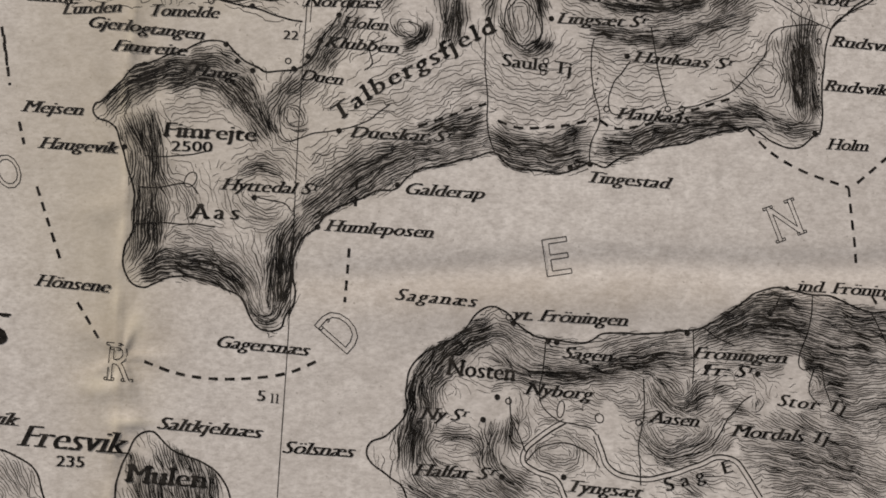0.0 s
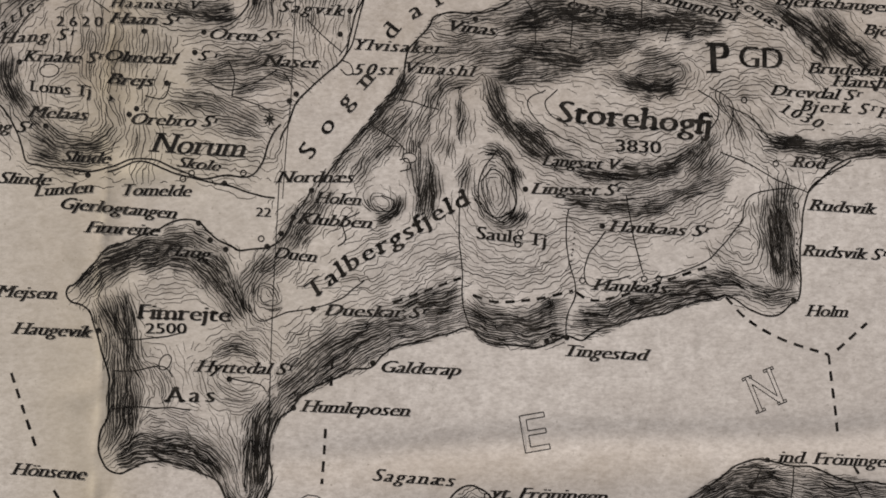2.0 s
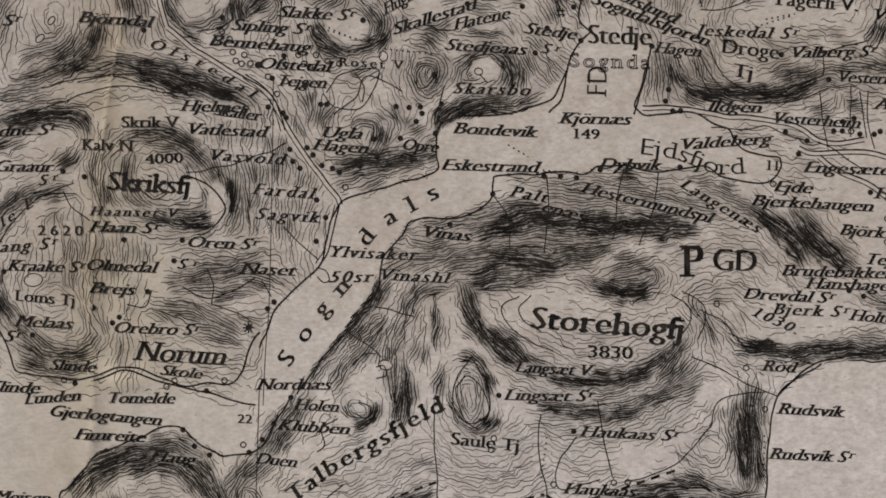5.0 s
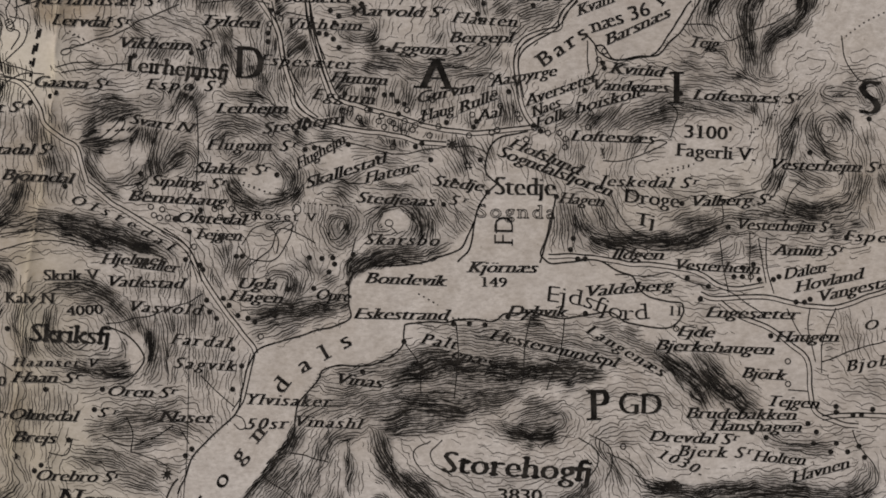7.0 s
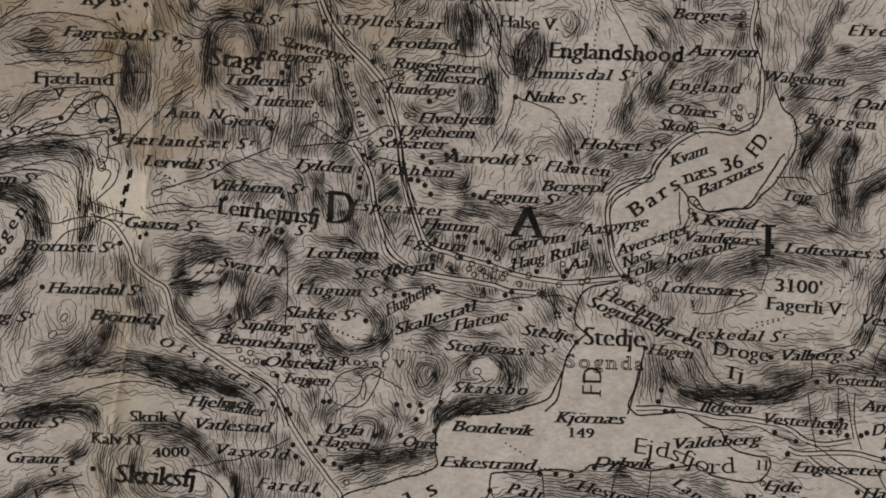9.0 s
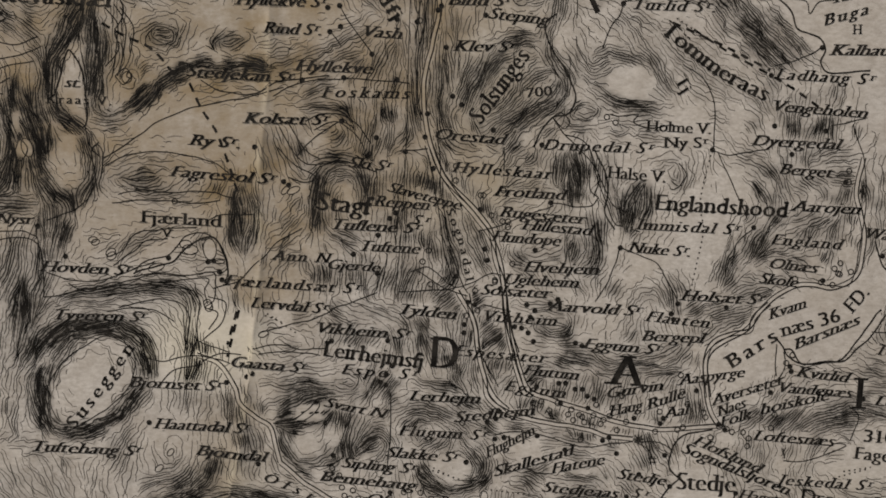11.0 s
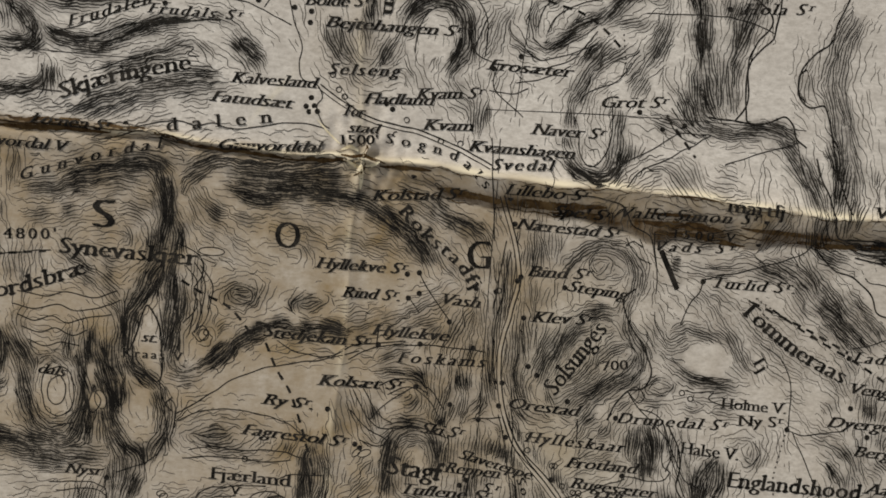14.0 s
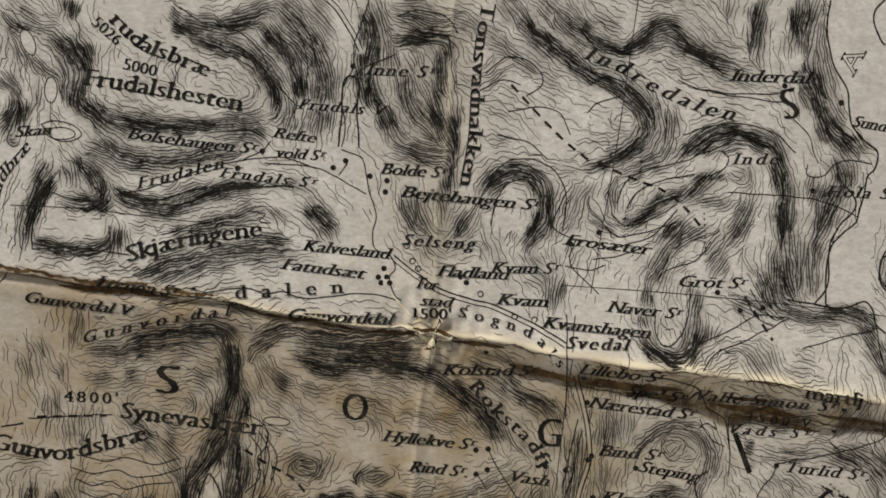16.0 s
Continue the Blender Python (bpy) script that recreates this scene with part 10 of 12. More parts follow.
slope(0.7, 0.7, 5.5, -26.6, 109.8, -23.5, 111.2, -20.4, 112.6, -17.3, 114, -15.4, 115.3)
slope(1, 1, 6, -14.1, 112.8, -15.3, 110.3, -15.8, 108.4)
flank(-15.8, 106.5, 2.8, 2.5, 87.2, 6)
slope(0.6, 0.6, 9, -55.2, 108.7, -55.5, 106.2, -54.5, 104.4, -53.2, 102.5)
slope(0.6, 0.6, 7, -59.2, 105.1, -58, 104.2, -56.1, 105.6)
slope(2.9, 2.2, 3.4, -59.4, 114.9, -55.6, 113.8, -53, 110.7, -53.6, 106.9)
slope(2.2, 2.2, 3.4, -55.7, 121.2, -51.4, 122, -49.1, 119, -51.9, 115.8, -55.6, 116.3)
flank(-6.2, 120.7, 2, 2.2, 90.2, 6.5)
flank(-5.7, 115.7, 1.9, 1.6, 87.2, 5.5)
slope(0.6, 0.6, 5, -10.9, 119.9, -10, 113.6, -9.5, 107.3, -8.7, 104.2)
slope(0.6, 0.6, 6, -3.5, 116.4, -3, 118.9, -1.1, 120.6, 1, 121.3, 3.3, 120.7, 4.3, 118.6, 4.1, 116.1, 3.6, 114.2)
hill(0.5, 119.1, 1.4, 1.6, 2.2, 4, 5.5)
slope(1.3, 1, 6.5, -4.6, 111.9, -5.1, 108.8, -5.6, 105.6)
slope(0.9, 0.9, 7.5, -5.6, 106.2, -3.8, 109.4, -1.4, 112.1, 1, 113.7, 2.6, 113.5)
slope(1.2, 1.2, 6, -2.4, 105.1, 0, 107.7, 2.5, 109.7, 4.4, 110.4)
slope(0.7, 0.7, 7, 3.6, 113.5, 4.6, 111.4, 6, 109.5, 5.1, 107.3, 2.7, 105.3)
slope(1.3, 1.3, 5, 6.1, 113.6, 7.5, 111.8, 8.8, 109.9, 10.7, 110.6)
slope(0.5, 0.5, 6, 9.4, 111.2, 10.6, 112.8, 13.2, 112.3, 15.7, 111.8, 16.5, 109.9, 18.4, 108.4, 18.2, 106.8, 16, 106.1, 12.8, 106.9, 10.9, 107.5, 9.8, 109.3)
slope(0.5, 0.7, 7.5, 11.2, 107.2, 14.1, 106.6, 17.3, 106.4)
level(13.3, 109.5, 2.7, 1.7, 0.5)
hill(8.1, 106.1, 1.8, 1, 2.2, 4, 6)
slope(1.3, 1.6, 4.5, 11.6, 117.6, 13.6, 115.2, 15.7, 112.1, 17.8, 109, 19.7, 107.8)
slope(1.3, 1.3, 4.5, 16.1, 115.9, 18.8, 112.8, 22.1, 110.4, 25.4, 108.7, 28.1, 106.2)
slope(1, 1.2, 7, 17.2, 120.3, 20.4, 119.8, 23, 118.4, 24, 116.8)
slope(1.6, 1.6, 7.5, 24.9, 117.5, 26.9, 115.7, 29, 113.2, 31, 111.1)
slope(1, 1, 6, 28.1, 117.6, 30.8, 115.2, 33.5, 112.5)
flank(9.4, 125, 4.4, 1.6, 2.3, 5)
slope(0.9, 0.9, 6, 6.9, 123.1, 10.7, 122.6, 15.7, 123.4)
flank(19.5, 123.6, 2.2, 2.2, 62.2, 6)
slope(0.9, 0.7, 5, 10.2, 119.8, 13.4, 119.3, 16.6, 120)
slope(0.6, 0.6, 8, -4.1, 131.3, -2.8, 129.5, -0.6, 128.7, 1.3, 129.4, 2.1, 131.6, 1.8, 132.8)
slope(0.6, 0.6, 4, 2.3, 127.3, 4.8, 129.2, 7.8, 130.6, 10.3, 131.9)
flank(8.6, 128.7, 2.5, 1.6, -57.7, 6)
slope(1, 1.2, 7, 20.3, 132.3, 22.3, 131.2, 23.7, 128.7, 24.4, 126.9)
slope(0.7, 0.7, 8, 25.3, 133.8, 26.4, 131.3, 26.2, 128.8, 25.3, 126.9)
slope(0.7, 0.7, 7, 24.5, 125.6, 23.9, 123.7, 25.3, 121.9, 27.9, 121.4)
slope(0.9, 0.9, 8, 30.3, 123.1, 33.5, 122.2, 37.3, 122.1)
slope(0.9, 0.9, 4, 29.2, 131.4, 30, 128.4, 28.8, 126.4)
flank(33.8, 107.7, 3.2, 1.9, 82.2, 5)
slope(2.2, 0.7, 6.5, -59.1, 95.3, -57.2, 96.6, -55.7, 98.6, -55.1, 101.2, -55.4, 103)
flank(-57.5, 93.7, 2.2, 1.6, 2.1, 7)
slope(0.7, 0.9, 8.5, -53.5, 101.2, -52.5, 99.4, -51.6, 96.8, -49.6, 95.6, -48.3, 93.8)
slope(0.7, 0.9, 7, -49.8, 103.3, -47.5, 102.1, -46.6, 99.6, -46.8, 96.4, -48.3, 93.8)
level(-49.4, 98.8, 1.3, 2.2, 2.5)
slope(1, 1, 7.5, -49.6, 93.7, -50.2, 91.1, -51.4, 89.2)
slope(0.9, 1, 7, -52.1, 90.4, -52.3, 86.6, -52.9, 83.3, -53.8, 80, -55, 76.7)
slope(1.3, 1.3, 6, -59, 87.6, -56.5, 86.4, -55.2, 89.7, -54.6, 91)
slope(1.5, 1.5, 5.5, -57, 82.5, -55.2, 86.4, -54.3, 90.3)
hill(-40.8, 97.2, 5.7, 2.4, 2.1, 4, 4)
slope(0.7, 0.4, 6.5, -44.3, 98.1, -42.1, 96.9, -40.8, 96, -37, 95.5)
slope(0.5, 0.5, 8, -30.3, 96.7, -30.9, 93.8, -30.5, 91.2, -29.8, 89.6)
slope(0.4, 0.4, 7, -29.1, 97, -28.6, 94.5, -28.6, 91.3, -29.5, 89.6)
slope(0.7, 0.7, 8.5, -21.2, 99.3, -21.4, 96.7, -21.4, 94.1, -21.6, 91.5)
slope(0.7, 0.9, 8, -21.2, 99.3, -19.3, 100.3, -17.1, 99.4, -16.1, 96.9, -16.6, 94.9)
slope(1, 1, 5, -24.8, 102.9, -23.8, 100.4, -23.1, 97.9, -21.2, 99.3)
flank(-24.5, 92.7, 2.2, 1.4, 42.1, 5)
flank(-18.4, 91, 1.9, 1, -27.9, 6)
flank(-15.4, 96.9, 1.9, 2.5, 87.1, 6)
flank(-18.3, 87.5, 3.2, 1.3, 90.1, 6.5)
flank(-11.9, 86.7, 2.6, 1.9, 62.1, 7)
flank(-14.9, 83.4, 3.2, 1.4, -22.9, 5.5)
flank(-15, 102, 3.5, 1.6, 62.2, 6)
slope(1, 1, 9, -54.4, 76.8, -52.5, 78.8, -50, 80.2, -47.5, 80.9, -44.9, 81, -42.3, 80.5, -41, 78.5, -40.7, 76)
slope(1, 0.7, 5.5, -53.2, 80.7, -50, 83.1, -46.2, 83.9, -42.4, 84.7, -39.3, 85.1, -37.3, 84.5, -35.7, 82.6, -35.3, 80.7)
slope(0.7, 0.7, 8.5, -35.1, 82.7, -35.5, 80.7, -35.1, 78.1, -34.6, 76.2)
slope(1.8, 1.8, 3.6, -39.8, 82.5, -37.9, 81.3, -36.6, 78.7, -37.1, 76.1)
hill(-25, 79.1, 2.2, 1.3, 2.1, 4, 3.4)
flank(-18, 80, 3.2, 1.3, 82.1, 5)
flank(-11.6, 79.6, 1.9, 1.9, 82.1, 5)
flank(0.1, 99.4, 1.9, 1.3, 62.1, 6)
flank(1.8, 97.6, 2.9, 1, 22.1, 6)
slope(0.4, 0.4, 7, 5.4, 101.5, 5, 99, 5.6, 97.7)
slope(0.5, 0.6, 9, 7, 101.6, 7.5, 98.4, 7.3, 95.8)
slope(0.5, 0.5, 9, 13.2, 92.8, 13.4, 95.4, 14.2, 97.4, 15.5, 98.1)
slope(0.4, 0.4, 7, 15.1, 93.6, 15.9, 96.2, 16.1, 97.8)
slope(0.6, 0.6, 5.5, 11.3, 99.2, 11.7, 96, 12.2, 93.4)
slope(0.7, 0.7, 8, 8.9, 94.6, 10, 92.1, 9.8, 88.8, 8.6, 88.8)
flank(7.8, 91, 1.3, 1.6, 72.1, 7)
hill(7.5, 90.7, 1.9, 2.2, 2.1, 4, 5)
flank(5, 83.5, 2.6, 1, 2.1, 6)
flank(5.7, 81.9, 1.6, 0.9, 2.1, 7)
flank(3.3, 91.8, 2.6, 1.9, 32.1, 4.8)
slope(0.7, 0.7, 4, 7.3, 87.4, 8.7, 86.2, 8.2, 82.9)
slope(0.7, 0.6, 6, 14.5, 85.1, 15.4, 86.1, 16.7, 86.2, 17.5, 84.6)
slope(0.7, 0.7, 7, 17.6, 87.8, 18.7, 85.9, 18.6, 84)
slope(0.6, 0.6, 5, 13.4, 82.5, 12.8, 80.5)
slope(1.3, 1, 4.5, 26.5, 100.4, 29.2, 99.2, 30.6, 96.7, 30.1, 94.8)
flank(30, 96.7, 1.6, 1.9, -67.9, 5)
flank(34.3, 98.8, 2.2, 1.3, -27.9, 7)
flank(34.6, 94.3, 2.9, 1.2, 17.1, 6.5)
slope(1, 0.9, 8, 29.8, 93.5, 28.3, 91.5, 27.2, 89.5)
flank(24.6, 88.4, 0.8, 1.4, 77.1, 8)
flank(30.9, 90.9, 2.6, 1.3, 17.1, 6)
flank(21.7, 84.1, 1.6, 1.2, 22.1, 7)
flank(27.4, 85.6, 3.9, 1.6, 32.1, 6)
flank(19.3, 79.4, 2.6, 1.3, 32.1, 6)
flank(23.8, 80.9, 1.9, 1.6, 42.1, 5.5)
flank(31.9, 106.4, 1.9, 1.3, 87.2, 6)
flank(36.1, 101.4, 2.6, 1.3, 12.2, 5)
flank(36.4, 105.9, 2.6, 1.3, 82.2, 5)
flank(-4.3, 90.9, 1.9, 3.8, -67.9, 5.5)
flank(-6, 84.4, 2.6, 2.6, 42.1, 6)
flank(-3.2, 79.3, 2.6, 2.6, 32.1, 6)
flank(-1.7, 103.8, 2.5, 1.4, 47.2, 6.5)
slope(0.6, 0.6, 3.6, 16.9, 100.7, 19.1, 101.4, 20.5, 99.5, 19.9, 98.2)
level(21.8, 93.2, 2.9, 5.1, 0.8)
level(18.1, 89.8, 3.2, 1.2, 0.8)
level(25.4, 98.4, 1.9, 1.8, 2)
flank(-13.3, 75.2, 2.5, 0.9, 58.7, 6)
slope(0.5, 0.5, 7, -25.9, 74.6, -24, 74.2, -22.1, 73.9, -19.6, 73.2)
slope(0.4, 0.7, 9, -25.9, 70.8, -23.4, 71.4, -21.5, 72.6, -20.3, 72.6)
slope(1, 0.7, 6, -20.3, 71.3, -19.7, 70, -21, 68.2, -20.4, 66.9)
slope(1, 0.7, 5, -25.3, 70.2, -24.1, 68.2, -22.9, 66.3, -21, 65.7)
flank(-16.9, 69.3, 1.6, 1.9, 68.7, 6)
slope(0.7, 0.7, 6, -16.6, 68.7, -14.3, 69.9, -13.4, 67.4, -14.7, 65.5)
flank(-17.5, 71.2, 1.3, 1.9, 73.7, 6)
hill(-17.7, 74.9, 1.1, 0.9, -1.3, 4, 6)
slope(1, 1, 6, -11.5, 71.1, -9.6, 72.3, -7.1, 71.6, -5.2, 70.3, -2.7, 69.7)
flank(-5.2, 70.3, 2.5, 1.3, -31.3, 7)
flank(-7.1, 68.5, 2.5, 1.6, 58.7, 6)
flank(-2.8, 65.9, 1.6, 1.6, -61.3, 7)
slope(0.7, 0.7, 8, -35.2, 81.1, -34, 79.1, -34.9, 77.3, -34.6, 75.4)
flank(-33.4, 75.7, 2.5, 1.1, 68.7, 5.5)
flank(-32.2, 72.8, 2.5, 1.3, 83.7, 5.5)
flank(-33.5, 69.1, 2.2, 1.3, 83.7, 5.5)
slope(0.9, 0.9, 5.5, -34.5, 84.2, -35.2, 82.3, -34.6, 79.8)
slope(1.3, 1.3, 6, -31.6, 72.2, -30.3, 69.6, -28.5, 67.1, -29.2, 65.2)
hill(-37.3, 66.6, 1.3, 1.3, -1.3, 4, 4)
slope(0.6, 0.6, 7.5, 1.6, 64.5, 3.4, 64.8, 4, 63.5)
flank(4.7, 65.7, 1.3, 0.9, 28.7, 6)
flank(-3.3, 70.9, 2.5, 1.6, -41.3, 6.5)
flank(-11.2, 87.5, 2.5, 1.9, -81.3, 6)
flank(-17.5, 87, 3.8, 1.3, 83.7, 6)
flank(-9.4, 81.8, 1.3, 1.3, -61.3, 7)
flank(5, 81.1, 1.9, 0.9, -21.3, 7)
flank(8.1, 77.9, 3.1, 0.9, -21.3, 7.5)
flank(3.6, 70.1, 5, 0.6, -11.3, 5)
flank(0.5, 75.2, 1.9, 1.3, 58.7, 5)
flank(9.3, 75, 1.9, 1.3, 68.7, 4.5)
flank(-4.5, 77.2, 1.3, 1.3, 58.7, 5)
flank(7.1, 90.2, 1.3, 1.6, 78.7, 7)
slope(1, 0.7, 6, 10, 78.2, 11.2, 76.9, 13.8, 77.2, 16.3, 77.7, 18.8, 77.7)
flank(20.1, 79.2, 1.9, 1.6, 68.7, 7)
flank(23.4, 88.3, 1.1, 1.6, 63.7, 8.5)
flank(24.6, 83.5, 3.1, 1.6, 18.7, 6.5)
flank(21.5, 84.2, 1.3, 0.9, 28.7, 7)
flank(17.5, 74.9, 3.8, 1.3, 68.7, 5)
flank(13.7, 73.1, 3.8, 1.3, 73.7, 4.5)
slope(0.9, 0.9, 8, 44, 82.5, 45.3, 84.3, 47.3, 86.8, 48, 88.1)
slope(0.6, 0.6, 6, 44.1, 84.4, 44.7, 81.8, 46.2, 80.5)
slope(0.9, 0.9, 8, 51.1, 86.7, 49.4, 83.6, 49, 81.1, 49.6, 78.6, 49.2, 76.1)
slope(0.6, 1.4, 4, 51.7, 86.7, 51, 84.2)
slope(0.7, 0.6, 9, 55.5, 86.6, 56, 84.1, 54.7, 81.6, 52.1, 79.8, 50.8, 76.7)
slope(0.7, 1, 7, 56.1, 87.2, 58.6, 87.2, 60.4, 86.5)
flank(42, 76.8, 3.1, 1.1, -11.3, 6.5)
flank(44.6, 79.3, 3.1, 1.3, -1.3, 5.5)
flank(48.9, 75.8, 2.2, 0.9, -21.3, 7.5)
slope(0.6, 0.6, 6, 36.2, 71.9, 38.1, 72.8, 40.7, 73.7, 43.2, 73, 45.7, 72.4, 48.8, 71.7)
flank(39.4, 71.2, 2.2, 0.9, -11.3, 7.5)
flank(34.3, 71.4, 1.9, 1.3, 38.7, 6.5)
flank(32.5, 73.9, 3.1, 1.9, 68.7, 4.8)
flank(33.6, 67.9, 3.1, 1.3, 78.7, 4.8)
slope(0.6, 0.6, 7, 55.1, 72.2, 53.7, 69, 52.4, 65.3, 51.1, 62.8)
slope(0.9, 0.9, 7, 56.9, 71.5, 56.2, 69, 58.1, 66.4, 59.3, 65.8)
hill(57.5, 69.6, 1.8, 2.2, -1.3, 4, 5.5)
flank(55.5, 64.6, 2.5, 1.3, -31.3, 5.5)
hill(58.6, 73.7, 1.6, 0.9, -1.3, 4, 6)
hill(56.5, 76.8, 1.6, 0.8, -1.3, 4, 4)
flank(14.7, 64.3, 3.1, 2.2, -76.3, 4.8)
slope(0.7, 1, 8.5, -37.5, 56, -35, 55.9, -34.7, 54.1, -36.3, 51.6, -37.6, 50.4)
slope(0.7, 0.7, 9, -38.7, 56.3, -36.2, 56.3)
slope(0.7, 0.7, 4.5, -38.7, 58.5, -34.9, 59.4, -31.1, 60.2, -27.4, 60.5, -23.6, 59.8)
slope(0.9, 0.6, 4, -37.4, 61, -33.6, 62.2, -29.9, 61.5)
slope(0.6, 0.6, 8, -26.1, 60.8, -23, 60.1, -19.3, 58.7, -16.8, 57.4)
slope(0.5, 0.5, 8, -29.2, 61.5, -26.1, 60.8)
flank(-34.8, 63.5, 2.5, 1.3, 48.7, 6.5)
slope(0.7, 0.7, 7, -38.6, 62.3, -36.1, 63.5, -34.8, 64.7)
slope(0.6, 0.6, 8, -29.4, 54.3, -26.8, 54.5, -24.4, 53.5, -22.8, 51.9, -21.9, 50)
slope(1, 1, 6, -31.9, 53.4, -33.2, 50.9, -32.9, 48.4, -32, 45.9)
slope(0.9, 0.7, 6.5, -29.4, 52.1, -30.1, 48.9, -28.9, 46.4, -26.4, 45.1)
slope(0.7, 0.7, 6, -27.5, 50.8, -24.4, 52, -22.6, 48.8, -21.7, 46.9, -23.6, 46, -26.4, 46.4)
slope(0.6, 0.7, 8.5, -19.4, 49.3, -18.8, 46.8, -19.5, 45, -21.4, 44.1, -24.5, 44.1, -27.6, 45.1, -30.1, 45.2)
level(-20.4, 47.2, 0.9, 1.6, 0.5)
flank(-16.9, 48, 2.2, 4.4, 86.7, 6.5)
flank(-12.6, 45.4, 2.5, 3.1, 84.7, 5.5)
flank(-18.1, 54.3, 1.6, 1.3, 78.7, 6)
flank(-15.6, 54.9, 1.9, 1.9, 83.7, 6)
flank(-11.3, 48.5, 2.5, 1.6, 68.7, 5)
flank(-30.8, 40.8, 3.8, 2.5, 83.8, 4.8)
flank(-35.8, 42.2, 3.1, 3.8, 86.8, 5)
slope(1, 1, 7, -25.3, 38.2, -21.5, 38.8, -18.4, 39.3, -15.8, 40.5)
slope(0.7, 0.7, 5, -20.8, 41.9, -18.3, 41.8, -15.2, 41.8)
flank(-22.8, 37.6, 3.1, 1.1, 18.8, 6.5)
flank(-15.3, 38, 2.5, 1.3, -21.2, 6)
hill(-3.7, 53.4, 2.2, 2.2, -1.3, 4, 5.5)
slope(0.6, 0.6, 9, -2.7, 54.6, -2.3, 53.3, -3.1, 52.1)
slope(0.9, 1, 8, -7.5, 50.3, -3.7, 50.6, -0.6, 51.1, 2.5, 51.4, 4.4, 52.6)
slope(0.7, 0.7, 8.5, 5.1, 53.2, 3.9, 55.1, 6.4, 55.7, 8.9, 56.2)
hill(-7.9, 62.2, 3.1, 1.9, -1.3, 4, 3.5)
flank(-4.7, 64, 3.1, 0.9, -31.3, 6)
hill(3, 60.1, 1.6, 1.9, -1.3, 4, 6)
flank(0.2, 60.8, 1.3, 1.9, 78.7, 4.5)
flank(-8.6, 56.6, 1.9, 1.9, 58.7, 4.8)
slope(0.7, 0.9, 8, 6.5, 60.7, 7.8, 61.9, 10.9, 62.5, 11.5, 59.9, 10.2, 58.1)
flank(14.7, 61.7, 3.1, 2.5, -51.3, 4.8)
slope(0.9, 0.9, 7.5, 10.9, 61.2, 12.1, 59.3, 10.8, 57.4)
flank(28.4, 60.8, 1.6, 2.2, 78.7, 6)
slope(0.7, 0.7, 6.5, 30.3, 60.8, 30.3, 58.9, 32.1, 57.3, 35.2, 56.9)
slope(0.9, 0.9, 5, 27.9, 62.7, 31, 63.3, 31.6, 61.4)
slope(0.6, 0.6, 7.5, 32.1, 58.2, 35.2, 57.2, 38.4, 57.5, 40.9, 58, 43.4, 59.2, 45.3, 59.8)
flank(41, 59.9, 3.1, 1.6, 8.7, 5)
flank(33.5, 61.3, 1.9, 1.3, -61.3, 4.5)
slope(0.7, 0.7, 8, 52.3, 61.5, 54.1, 60.6, 56.6, 60.5, 59.2, 61.4)
slope(0.5, 0.5, 6.5, 45.3, 59.2, 49.1, 58.5, 53.5, 58.7, 57.2, 58.3)
flank(46.5, 57.3, 1.9, 1.3, 83.7, 4.5)
slope(1, 1, 9, 9.9, 43.7, 12.4, 44.9, 15.5, 44.8, 18.7, 44.1, 22.4, 43.4, 26.1, 43.3, 29.3, 43.3)
slope(1, 0.7, 6.5, 23.7, 45.9, 27.5, 45.8, 31.2, 45.1, 34.9, 44.4)
slope(0.7, 0.7, 6, 30, 47, 33.7, 46.3, 37.4, 45, 40.5, 43, 41.7, 41.1, 42.9, 39.2)
slope(0.5, 0.5, 9, 37.4, 44.7, 39.9, 43.4, 41.7, 41.1)
slope(0.6, 0.6, 9, 42.4, 43.9, 44.2, 41.7, 46.7, 39.8, 48.5, 38.5)
slope(1.3, 1.3, 7.5, 9.8, 40, 12.9, 40.2, 16, 39.5, 19.2, 40.4)
slope(2.9, 2.9, 3.6, 33, 41.3, 36.7, 41.9, 39.2, 40.6, 41, 37.4)
slope(0.7, 1, 6, -27.7, 35, -24.7, 34.4, -22.3, 33.2, -19.9, 32, -17.5, 31.4)
flank(-21, 31.4, 3.6, 1.2, -15.1, 5)
hill(-24.1, 33.8, 3, 1.8, -0.1, 4, 4)
slope(0.7, 0.7, 6, -22.3, 36.3, -19.9, 36.3, -16.9, 37.5)
flank(-19.4, 40, 3, 0.9, -5, 6)
slope(0.7, 0.7, 8.5, -44.5, 40, -45.2, 37.5, -44.3, 35.7, -43, 33.8)
slope(0.6, 0.6, 8, -42.3, 31.4, -40.5, 30.2, -37.6, 29.9, -35.2, 30.5, -34.4, 32)
slope(0.5, 0.7, 7, -42.3, 29.6, -38.7, 28.7, -34, 28.4)
flank(-30.5, 30.2, 2.1, 2.4, 84.9, 4.8)
flank(-36.7, 39.3, 1.1, 2.4, 85, 6)
hill(-38.4, 36.3, 3, 1.8, -0, 4, 3.5)
flank(-32.6, 40, 1.2, 3, 88, 4.5)
flank(-30, 35, 1.5, 2.4, 79.9, 4)
slope(0.5, 0.5, 7, -45.3, 44.9, -42.4, 46.8, -38.8, 47.7, -36.4, 47.7)
slope(1, 1, 8, -10.3, 28.9, -7.9, 31.3, -5.5, 33.8, -3.7, 35.6, -1.8, 38.1)
slope(0.8, 0.8, 9, 8, 42.5, 10.4, 43.1, 12.9, 43.7, 14.8, 45)
slope(1, 1, 6.5, 6.1, 41.8, 3.7, 40.9, 1.2, 40.6)
